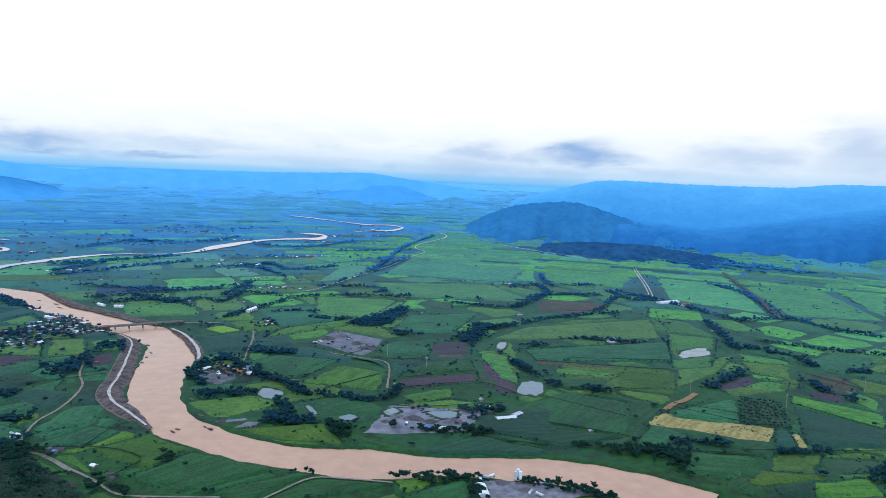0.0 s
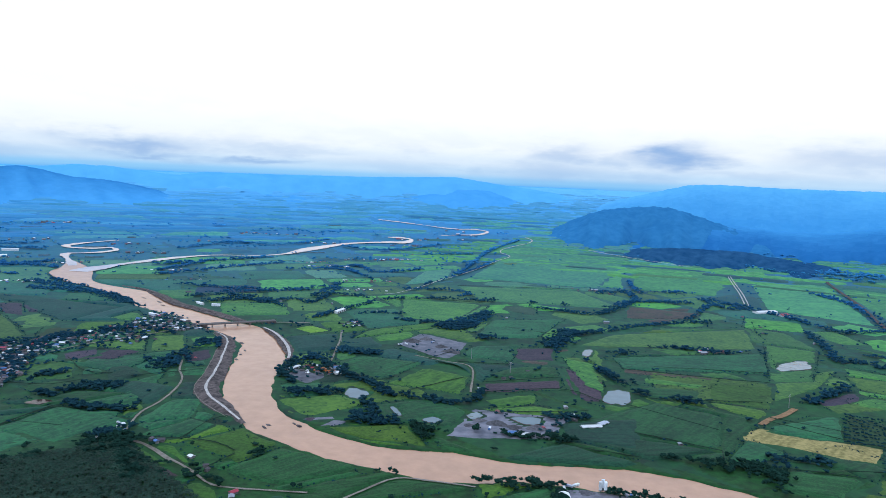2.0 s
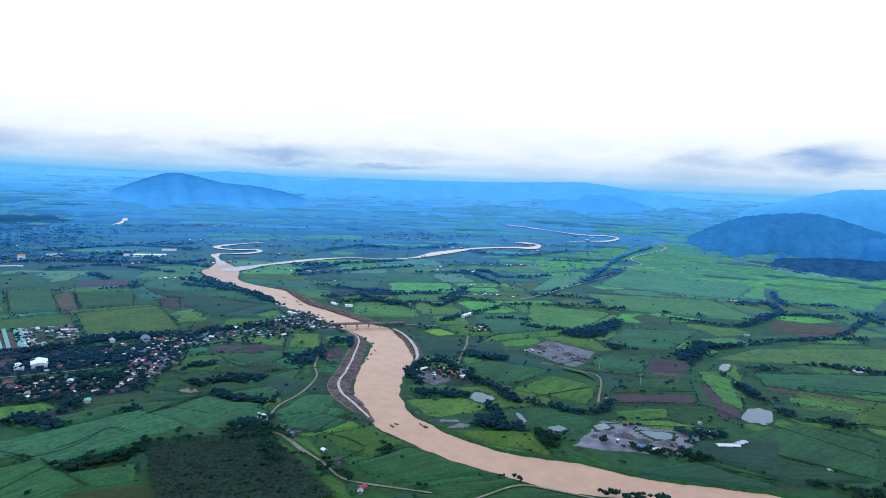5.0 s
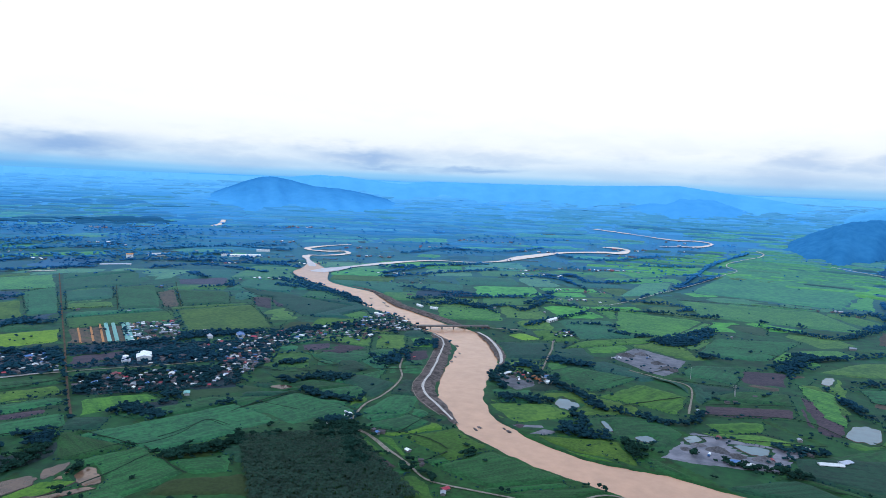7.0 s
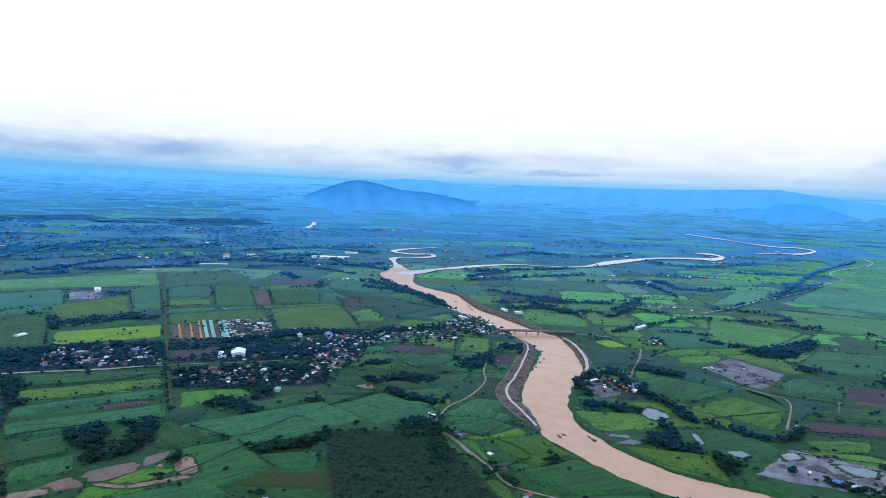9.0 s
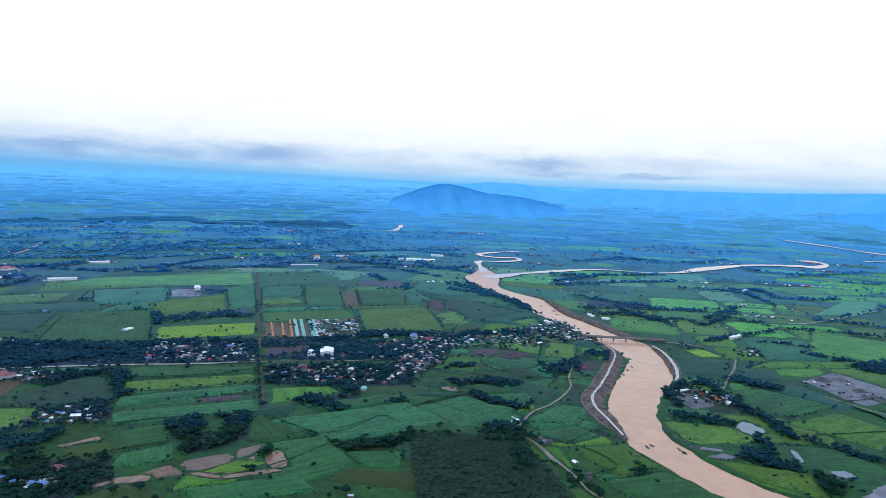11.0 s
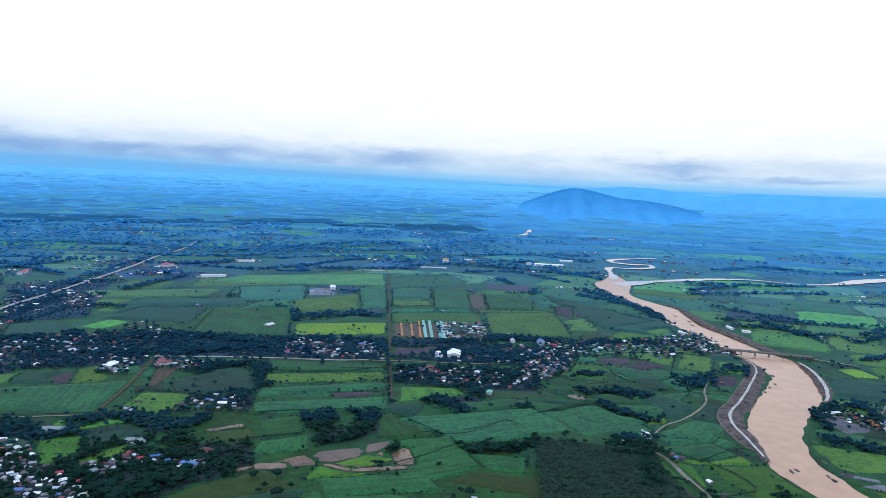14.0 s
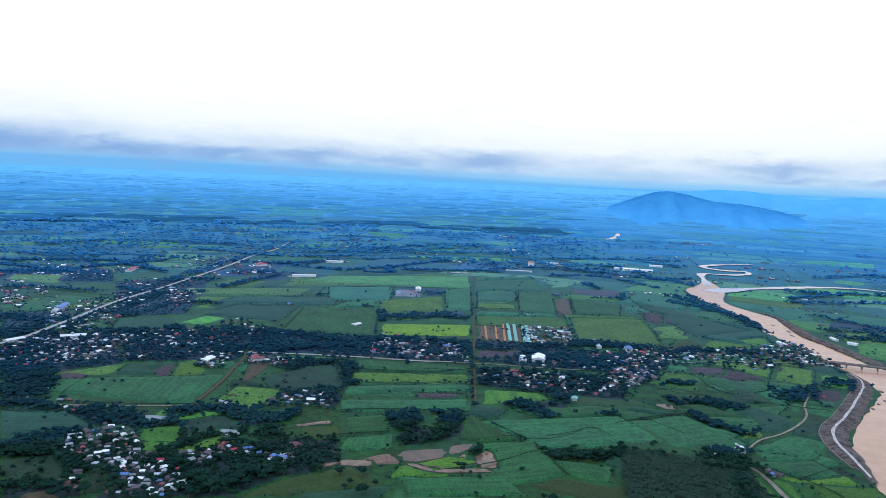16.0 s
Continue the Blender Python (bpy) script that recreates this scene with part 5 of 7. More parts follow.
# pale flooded plots that glint far out on the plain
for i in range(34):
    a, d = radians(random.uniform(8, 88)), random.uniform(2250, 3700)
    s = 2 - d / PLAIN
    x, y, wd, dp = -d * math.sin(a), d * math.cos(a), random.uniform(18, 60), random.uniform(5, 16) * max(0.35, s)
    sq = [(wd * (0.8 + 0.2 * math.sin(3 * k + i)) * math.cos(k * 0.5236), dp * (0.8 + 0.2 * math.cos(2 * k + i)) * math.sin(k * 0.5236), z) for z in (4.5, -2) for k in range(12)]
    faces = [tuple(range(12))] + [(k, k + 12, (k + 1) % 12 + 12, (k + 1) % 12) for k in range(12)]
    ob = mesh_object("pond", sq, faces, MAT["paddy"], at=(x, y, float(rise(np.array(x), np.array(y)))), turn=math.degrees(a))
    tagged(ob, "pale flooded plot far out on the plain", "pond", "far flooded plots")

# ---- trees ----
OCTA = np.array([(1, 0, 0), (0, 1, 0), (-1, 0, 0), (0, -1, 0), (0, 0, 1), (0, 0, -1)], float)
OCTA_F = np.array([(0, 1, 4), (1, 2, 4), (2, 3, 4), (3, 0, 4), (1, 0, 5), (2, 1, 5), (3, 2, 5), (0, 3, 5)])
trng = np.random.default_rng(11)


GOLD = (1 + math.sqrt(5)) / 2
ICO = np.array([(-1, GOLD, 0), (1, GOLD, 0), (-1, -GOLD, 0), (1, -GOLD, 0), (0, -1, GOLD), (0, 1, GOLD), (0, -1, -GOLD), (0, 1, -GOLD), (GOLD, 0, -1), (GOLD, 0, 1), (-GOLD, 0, -1), (-GOLD, 0, 1)]) / math.hypot(1, GOLD)
ICO_F = np.array([(i_, j_, k_) for i_ in range(12) for j_ in range(i_ + 1, 12) for k_ in range(j_ + 1, 12) if max(np.linalg.norm(ICO[i_] - ICO[j_]), np.linalg.norm(ICO[j_] - ICO[k_]), np.linalg.norm(ICO[i_] - ICO[k_])) < 1.2])
ICO_F = np.array([f_ if np.dot(np.cross(ICO[f_[1]] - ICO[f_[0]], ICO[f_[2]] - ICO[f_[0]]), ICO[f_[0]]) > 0 else f_[::-1] for f_ in ICO_F])


def crown_arrays(height, spread, clumps, seed):
    """An uneven crown: two or three boughs of dense foliage with many smaller leaf clumps round them, and gaps between."""
    r = np.random.default_rng(seed)
    boughs = 1 if 0 < clumps < 5 else 2 if clumps == 0 else 2 if clumps < 14 else 6
    limbs = r.uniform(-1, 1, (boughs, 3)) * (0.42, 0.42, 0.22) + (0, 0, 0.05)
    vs, fs, n = [], [], 0
    for c in limbs:
        size = r.uniform(0.40, 0.58) if boughs < 3 else r.uniform(0.34, 0.5)
        vs.append((ICO * r.uniform(0.82, 1.18, (12, 1)) * size * (1, 1, 0.85) + c) * (spread / 2, spread / 2, height * 0.36) + (0, 0, height * 0.62))
        fs.append(ICO_F + n)
        n += 12
    for i in range(clumps):
        a, b = r.uniform(0, 6.28), r.uniform(-0.3, 1.2)
        c = limbs[i % boughs] + np.array((math.cos(a) * math.cos(b), math.sin(a) * math.cos(b), math.sin(b) * 0.85)) * r.uniform(0.4, 0.62) * (1 if boughs < 3 else 0.8)
        v = OCTA * r.uniform(0.6, 1.4, (6, 1)) * r.uniform(0.14, 0.30) * (1, 1, 0.8)
        vs.append((v + c) * (spread / 2, spread / 2, height * 0.36) + (0, 0, height * 0.62))
        fs.append(OCTA_F + n)
        n += 6
    return np.vstack(vs), np.vstack(fs)


def trunk_arrays(height, girth, seed):
    """A tapered, slightly bent trunk with four limbs."""
    r = np.random.default_rng(seed)
    vs, fs, n = [], [], 0
    top = np.array((r.uniform(-0.3, 0.3), r.uniform(-0.3, 0.3), height * 0.55))
    runs = [((0, 0, -0.6), top, girth, girth * 0.5)]
    for i in range(4):
        a = i * 1.57 + r.uniform(0, 1)
        runs.append((top * r.uniform(0.6, 0.95), top + (math.cos(a) * height * 0.22, math.sin(a) * height * 0.22, height * 0.2), girth * 0.4, girth * 0.15))
    for p, q, ra, rb in runs:
        for c, rr in ((np.array(p), ra), (np.array(q), rb)):
            for k in range(5):
                vs.append(c + (rr * math.cos(k * 1.2566), rr * math.sin(k * 1.2566), 0))
        fs += [(n + k, n + (k + 1) % 5, n + 5 + (k + 1) % 5, n + 5 + k) for k in range(5)]
        n += 10
    return np.array(vs), fs


TREE_KINDS = []
for i in range(5):
    hgt, spr = (9.5, 9.0, 11.5, 7.5, 12.5)[i], (9.0, 11.0, 9.5, 8.0, 13.0)[i]
    cm, tm = bpy.data.meshes.new("crown"), bpy.data.meshes.new("trunk")
    v, f = crown_arrays(hgt, spr, 64, 20 + i)
    cm.from_pydata(v.tolist(), [], f.tolist())
    cm.materials.append(MAT["leaf"])
    v, f = trunk_arrays(hgt, 0.3, 40 + i)
    tm.from_pydata(v.tolist(), [], f)
    tm.materials.append(MAT["bark"])
    TREE_KINDS.append((cm, tm))
FAR_TREES = [crown_arrays(1.0, 1.0, 10, 60 + i) for i in range(8)]
TREE_SPOTS = []
ORCHARD = next(p for crop, p in PATCHES if crop == "grove")


def tree_belt(half, *points):
    """Trees strewn along a line, half metres to either side."""
    line = spline([(*p, 1) for p in points], 8.0)
    seg = np.diff(line[:, :2], axis=0)
    length = np.hypot(seg[:, 0], seg[:, 1]).sum()
    d = float(np.hypot(*line[:, :2].mean(0)))
    big = 1 + max(0, d - 1500) / 2500
    n = int(length * half * 2 / (21 * big * big) + length / 8)
    i = trng.integers(0, len(seg), min(n, 800))
    t = trng.uniform(0, 1, (len(i), 1))
    p = line[i, :2] + seg[i] * t + trng.normal(0, half * 0.5, (len(i), 2))
    thin = wobble(p[:, 0], p[:, 1], 130, 4) + 0.7 * wobble(p[:, 0], p[:, 1], 47, 9)
    for (x, y), k in zip(p, thin):
        if k > -0.85:      # gaps along the belt, and low growth beside them
            TREE_SPOTS.append((x, y, trng.uniform(0.55, 1.25) * big * (0.7 + 0.3 * min(1.0, max(0.0, k + 0.6) * 1.6))))


def single_trees(*points):
    for x, y in points:
        TREE_SPOTS.append((x, y, trng.uniform(1.1, 1.45)))


FIELDS_ONLY = [p for crop, p in PATCHES if crop != "shade"]


def woods(p):
    """Woodland trees of many sizes over a patch with painted shade, keeping off the fields."""
    q = np.array(p).reshape(4, 2)
    area = abs(sum(q[i - 1, 0] * q[i, 1] - q[i, 0] * q[i - 1, 1] for i in range(4))) / 2
    n = int(min(area / 40, 1200))
    xy = np.array([on_patch(p, a, b) for a, b in trng.uniform(-1, 1, (n, 2))])
    gap_ = np.min([patch_gap(xy[:, 0], xy[:, 1], e) for e in FIELDS_ONLY], axis=0)
    for (x, y), g in zip(xy, gap_):
        if g > 3:
            TREE_SPOTS.append((x, y, trng.uniform(0.4, 1.0) ** 1.2 * (1 if n < 1200 else 1.2)))


HOUSE_SPOTS = []


def hamlet(count, cx, cy, ux, uy, vx, vy, shade=3.2):
    """Small houses strewn over a patch of land, turned roughly along it, with trees between them."""
    turn = math.degrees(math.atan2(uy, ux))
    spread = max(1.0, math.sqrt(count * 110 / (4 * abs(ux * vy - uy * vx) + 1)))
    for i in range(int(count * 1.1)):
        for _ in range(12):
            a, b = trng.uniform(-1, 1, 2) * spread
            x, y = cx + a * ux + b * vx, cy + a * uy + b * vy
            if all((x - h[0]) ** 2 + (y - h[1]) ** 2 > 60 for h in HOUSE_SPOTS):
                HOUSE_SPOTS.append((x, y, turn + trng.choice((0, 90)) + trng.normal(0, 12)))
                break
    for i in range(int(count * shade * 2.1)):
        a, b = trng.uniform(-1.2, 1.2, 2) * spread
        TREE_SPOTS.append((cx + a * ux + b * vx, cy + a * uy + b * vy, trng.uniform(0.55, 1.0)))


tree_belt(14, (-818, 1614), (-740, 1663), (-611, 1596))
tree_belt(19, (-756, 1560), (-660, 1627), (-600, 1588))
tree_belt(10, (-611, 1596), (-562, 1664), (-508, 1638), (-512, 1891))
tree_belt(34, (-990, 1568), (-906, 1502), (-841, 1469))
tree_belt(11, (-659, 2289), (-578, 2374), (-483, 2246), (-355, 2399))
tree_belt(7, (-323, 1199), (-279, 1187), (-243, 1176))
tree_belt(16, (-319, 1185), (-264, 1181))
tree_belt(7, (-740, 1663), (-654, 1657), (-550, 1549))
tree_belt(11, (-211, 861), (-166, 838), (-122, 830))
tree_belt(16, (-165, 831), (-130, 822), (-117, 797))
tree_belt(8, (-324, 933), (-299, 919), (-277, 900))
tree_belt(8, (-282, 951), (-243, 948), (-200, 902), (-177, 844))
tree_belt(7, (-392, 1024), (-379, 1037), (-348, 1000), (-328, 973))
tree_belt(11, (-354, 1125), (-324, 1110), (-286, 1064))
tree_belt(10, (-283, 1053), (-225, 1008), (-192, 964), (-153, 961))
tree_belt(8, (-124, 947), (-91, 943), (-68, 951))
tree_belt(14, (-303, 717), (-275, 710), (-256, 692))
tree_belt(5, (-325, 639), (-296, 641), (-279, 626))
tree_belt(19, (-434, 683), (-401, 667), (-370, 615))
tree_belt(16, (-553, 999), (-542, 1045), (-562, 1089))
tree_belt(14, (-560, 1156), (-546, 1196), (-518, 1149))
tree_belt(8, (-376, 1519), (-315, 1557), (-223, 1531), (-128, 1443), (-80, 1587))
tree_belt(16, (-209, 1489), (-144, 1440), (-104, 1558))
tree_belt(7, (-122, 1797), (-22, 1855), (29, 1805))
tree_belt(7, (-371, 1731), (-224, 1801), (-92, 1805))
tree_belt(4, (-103, 2815), (-175, 2517), (-241, 2228), (-296, 2009))
tree_belt(8, (-140, 689), (-110, 702), (-61, 697), (19, 699))
tree_belt(7, (-68, 951), (-61, 974), (-58, 1013))
tree_belt(5, (-191, 955), (-129, 946), (-95, 933))
tree_belt(11, (-22, 835), (20, 833), (59, 831))
tree_belt(11, (3, 1768), (81, 1730), (178, 1726), (302, 1977))
tree_belt(14, (198, 2059), (287, 2125), (302, 1977))
tree_belt(22, (34, 1249), (77, 1427), (97, 1491))
tree_belt(11, (95, 1450), (186, 1531), (287, 1623), (436, 1707))
tree_belt(14, (207, 1820), (297, 1941), (459, 1984))
tree_belt(11, (381, 1720), (519, 2000), (584, 1916), (644, 1839), (709, 1668))
tree_belt(10, (489, 2065), (524, 1933), (619, 1925))
tree_belt(12, (709, 1668), (859, 1725), (897, 1616), (978, 1528))
tree_belt(10, (659, 1448), (746, 1394), (868, 1351))
tree_belt(10, (627, 1650), (604, 1474), (583, 1381), (643, 1358))
tree_belt(11, (635, 1341), (677, 1302), (669, 1244))
tree_belt(10, (722, 1213), (781, 1210))
tree_belt(16, (162, 1319), (201, 1326))
tree_belt(8, (248, 1387), (304, 1390), (385, 1371))
tree_belt(11, (125, 1194), (153, 1122), (169, 1101))
tree_belt(12, (169, 1057), (221, 1044), (253, 1029))
tree_belt(14, (39, 918), (76, 915), (115, 896))
tree_belt(24, (225, 787), (255, 797), (287, 783), (275, 748))
tree_belt(11, (87, 697), (121, 692), (150, 678), (170, 663))
tree_belt(8, (39, 693), (46, 675), (42, 632))
tree_belt(8, (-15, 688), (25, 696), (45, 700))
tree_belt(5, (129, 813), (156, 804), (218, 793))
tree_belt(8, (285, 832), (359, 827))
tree_belt(10, (613, 1135), (603, 1069), (631, 1034))
tree_belt(5, (680, 3149), (867, 2883), (1066, 2727), (1214, 2616))
tree_belt(22, (666, 2998), (949, 2941), (1148, 2781), (1384, 2634))
tree_belt(14, (924, 3081), (1103, 2911), (1333, 2712))
tree_belt(12, (894, 2344), (925, 2109), (837, 1721))
tree_belt(7, (407, 808), (467, 817))
tree_belt(14, (505, 772), (482, 728))
tree_belt(10, (422, 1074), (444, 1099), (522, 1181))
tree_belt(8, (331, 2366), (331, 2098))
tree_belt(8, (363, 2147), (504, 2189))
tree_belt(8, (513, 2072), (595, 1952))
tree_belt(14, (-1322, 776), (-1298, 848), (-1249, 945))
tree_belt(14, (-1337, 840), (-1243, 922))
tree_belt(11, (-1576, 1011), (-1545, 1081))
tree_belt(8, (-1460, 786), (-1367, 787), (-1289, 735))
tree_belt(22, (-1151, 619), (-1121, 677), (-1079, 747), (-990, 749))
tree_belt(22, (-1104, 593), (-1038, 646), (-967, 718))
tree_belt(12, (-973, 873), (-944, 960), (-900, 1042), (-854, 1105))
tree_belt(14, (-950, 977), (-877, 1061), (-788, 1069))
tree_belt(22, (-978, 794), (-908, 850), (-847, 919))
tree_belt(19, (-888, 831), (-818, 888), (-770, 892))
tree_belt(14, (-878, 685), (-815, 763), (-756, 839))
tree_belt(12, (-829, 646), (-801, 705), (-719, 782))
tree_belt(10, (-968, 984), (-918, 1050))
tree_belt(16, (-712, 634), (-674, 632), (-638, 631))
tree_belt(8, (-553, 809), (-503, 813))
tree_belt(12, (-605, 884), (-556, 908))
tree_belt(10, (-690, 906), (-663, 944))
tree_belt(11, (-752, 440), (-740, 464), (-701, 435))
tree_belt(8, (-675, 415), (-662, 449), (-682, 491), (-715, 530))
tree_belt(12, (-600, 468), (-606, 483), (-580, 488))
tree_belt(10, (-563, 540), (-533, 569), (-521, 614))
tree_belt(12, (-534, 629), (-497, 664), (-451, 697))
tree_belt(16, (-455, 703), (-467, 748), (-455, 766))
tree_belt(10, (-432, 702), (-402, 663))
tree_belt(12, (-535, 644), (-501, 669))
tree_belt(11, (-1332, 1425), (-1288, 1519))
tree_belt(12, (-1564, 1347), (-1608, 1413))
tree_belt(8, (-1730, 1616), (-1650, 1783), (-1391, 1771))
tree_belt(8, (-627, 698), (-617, 716))
tree_belt(3, (-985, 753), (-835, 642), (-735, 569))
tree_belt(3, (-1684, 1277), (-1263, 961))
tree_belt(14, (-1219, 1589), (-1035, 1574), (-891, 1499), (-827, 1448))
tree_belt(11, (-1300, 1675), (-1133, 1622), (-961, 1556))
tree_belt(15, (-1988, 1072), (-1965, 1156), (-2102, 1201))
tree_belt(14, (-2007, 1238), (-1931, 1392), (-1872, 1533))
tree_belt(11, (-1934, 1538), (-1890, 1746), (-1722, 1860), (-1527, 1922))
tree_belt(11, (-2304, 1243), (-2245, 1469), (-2131, 1694))
tree_belt(14, (-2518, 1496), (-2330, 1679), (-2239, 1966))
tree_belt(12, (-2070, 1932), (-1973, 2130), (-1793, 2412))
tree_belt(14, (-2505, 1352), (-2563, 1598), (-2421, 1924))
tree_belt(11, (-1569, 1953), (-1380, 1927), (-1217, 1761))
tree_belt(10, (-533, 1715), (-532, 1962))
tree_belt(10, (-764, 1699), (-630, 1783), (-557, 1894))
tree_belt(12, (-784, 1769), (-578, 1790))
tree_belt(10, (-344, 1925), (-231, 1952), (-136, 1929))
tree_belt(10, (-182, 1855), (-102, 1959), (-7, 2009))
tree_belt(7, (-784, 2208), (-605, 2264), (-461, 2078))
tree_belt(8, (-502, 1781), (-384, 1744))
tree_belt(11, (-278, 1494), (-171, 1492), (-83, 1657))
tree_belt(16, (-160, 1459), (-104, 1547), (-83, 1657))
tree_belt(12, (-89, 1365), (-58, 1373))
tree_belt(8, (-82, 1443), (-47, 1399), (20, 1487))
tree_belt(11, (-378, 1018), (-369, 1082), (-345, 1131), (-325, 1132))
tree_belt(10, (-323, 937), (-285, 943), (-252, 926))
tree_belt(19, (-156, 816), (-119, 828), (-103, 833))
tree_belt(14, (-209, 847), (-156, 838))
tree_belt(10, (-315, 1187), (-249, 1191))
tree_belt(8, (-46, 3339), (-168, 2973), (-231, 2298))
tree_belt(8, (-124, 2301), (-23, 2350))
tree_belt(10, (16, 2809), (144, 2852))
tree_belt(10, (90, 1908), (101, 1811))
tree_belt(11, (-448, 1450), (-419, 1557), (-371, 1689))
tree_belt(8, (-1317, 2522), (-1214, 2758), (-1003, 2806), (-871, 3036))
tree_belt(8, (-772, 2868), (-577, 2840), (-380, 3093))
tree_belt(8, (-423, 2789), (-228, 2880))
tree_belt(8, (-1066, 1916), (-951, 2170), (-839, 2357))
tree_belt(11, (-1190, 2135), (-927, 2474))
tree_belt(19, (-1214, 47), (-1224, 78), (-1142, 97), (-1043, 84))
tree_belt(19, (-1084, 42), (-1052, 67))
tree_belt(16, (-1293, 355), (-1291, 442), (-1262, 508), (-1135, 593))
tree_belt(24, (-1224, 323), (-1178, 390), (-1142, 504), (-1113, 567))
tree_belt(12, (-1224, 433), (-1156, 510), (-1102, 592))
tree_belt(19, (-1037, 418), (-1038, 472), (-994, 507), (-897, 459))
tree_belt(19, (-955, 386), (-917, 419), (-879, 431))
tree_belt(12, (-1323, 767), (-1305, 932))
tree_belt(12, (-1297, 772), (-1266, 905))
tree_belt(8, (-1411, 797), (-1288, 738))
tree_belt(16, (-938, 117), (-939, 148), (-910, 170))
tree_belt(19, (-953, 72), (-930, 116))
tree_belt(22, (-898, 133), (-903, 169))
tree_belt(19, (-887, 215), (-876, 270), (-839, 309))
tree_belt(16, (-891, 175), (-836, 221), (-823, 245))
tree_belt(12, (-842, 270), (-809, 318), (-823, 355))
tree_belt(22, (-756, 168), (-768, 203), (-785, 261), (-764, 301))
tree_belt(24, (-708, 172), (-733, 210), (-725, 259), (-686, 297))
tree_belt(19, (-697, 232), (-684, 278), (-678, 311))
tree_belt(16, (-659, 168), (-655, 211), (-667, 246), (-670, 281))
tree_belt(10, (-738, 439), (-752, 476), (-710, 462))
tree_belt(11, (-706, 500), (-714, 517))
tree_belt(22, (-830, 31), (-829, 66), (-795, 95))
tree_belt(27, (-786, 29), (-781, 59), (-721, 73))
tree_belt(22, (-868, 54), (-874, 93), (-858, 123))
tree_belt(12, (-844, 125), (-769, 144), (-740, 176))
tree_belt(12, (-1476, 58), (-1431, 80), (-1456, 106))
tree_belt(16, (-1290, 51), (-1289, 116), (-1287, 185), (-1300, 262))
tree_belt(16, (-1390, 174), (-1389, 259), (-1315, 305))
tree_belt(12, (-1616, 218), (-1542, 288), (-1644, 407), (-1610, 494))
tree_belt(12, (-2000, 81), (-1972, 162), (-1867, 278))
tree_belt(11, (-1914, 330), (-1787, 414), (-1785, 508))
tree_belt(11, (-2080, 661), (-2082, 809))
tree_belt(14, (-2205, 910), (-2056, 1067), (-2183, 1549))
tree_belt(12, (-2413, 739), (-2261, 905), (-2308, 1133))
tree_belt(14, (-2495, 406), (-2173, 503))
tree_belt(14, (-2473, 101), (-2197, 277))
tree_belt(12, (-2748, 113), (-2671, 277), (-2559, 566))
tree_belt(14, (-2915, 240), (-2973, 512), (-2794, 918))
tree_belt(12, (-2638, 1121), (-2483, 1287), (-2448, 1734))
tree_belt(16, (-1394, 338), (-1334, 344), (-1293, 355))
tree_belt(8, (-1459, 490), (-1435, 550))
tree_belt(8, (-1637, 741), (-1623, 778))
tree_belt(11, (-2015, 467), (-1970, 604))
tree_belt(27, (-1402, 55), (-1500, 135), (-1766, 304), (-1976, 468), (-2330, 727), (-2710, 1050))
tree_belt(24, (-1290, 51), (-1394, 125), (-1616, 278), (-1813, 429))
tree_belt(19, (-2294, 93), (-2326, 293), (-2455, 568))
tree_belt(19, (-2564, 105), (-2470, 426))
tree_belt(16, (-2727, 745), (-2465, 956), (-2388, 1238))
tree_belt(19, (-1632, 65), (-1538, 139), (-1567, 225))
tree_belt(16, (-1834, 563), (-2000, 777))
tree_belt(24, (-1218, 38), (-1154, 73), (-1072, 86))
tree_belt(22, (-883, 26), (-816, 58), (-758, 80))
tree_belt(19, (-750, 21), (-771, 48), (-765, 67))
tree_belt(16, (-792, 102), (-740, 113), (-696, 119))
tree_belt(16, (-1016, 31), (-1016, 64), (-968, 90))
tree_belt(14, (-881, 164), (-818, 199), (-815, 233))
tree_belt(11, (-720, 609), (-712, 644))
tree_belt(12, (-723, 640), (-670, 635))
tree_belt(14, (-1556, 1612), (-1316, 1521))
tree_belt(10, (-695, 696), (-731, 706))
tree_belt(8, (-737, 505), (-736, 542))
tree_belt(11, (-613, 857), (-553, 898))
tree_belt(8, (-637, 852), (-546, 807), (-477, 814))
tree_belt(8, (-517, 609), (-554, 541))
tree_belt(16, (-517, 609), (-500, 676), (-453, 727), (-428, 704))
tree_belt(16, (-448, 736), (-413, 688))
tree_belt(11, (-588, 1036), (-564, 1038), (-567, 1077))
tree_belt(11, (-568, 1173), (-552, 1205))
tree_belt(14, (-1272, 1739), (-999, 1623), (-866, 1520))
tree_belt(11, (-1290, 1691), (-1105, 1648))
tree_belt(11, (-739, 779), (-715, 875))
tree_belt(16, (-799, 805), (-722, 812))
tree_belt(11, (-1961, 1877), (-1787, 2054), (-1541, 1932), (-1494, 2059))
tree_belt(11, (-1926, 2211), (-1683, 2289))
tree_belt(14, (-813, 1079), (-807, 1164), (-728, 1193))
tree_belt(14, (-800, 1179), (-726, 1267))
tree_belt(8, (-883, 1775), (-740, 1758))
tree_belt(8, (-935, 1780), (-828, 1779))
tree_belt(7, (-1107, 1990), (-1081, 2255))
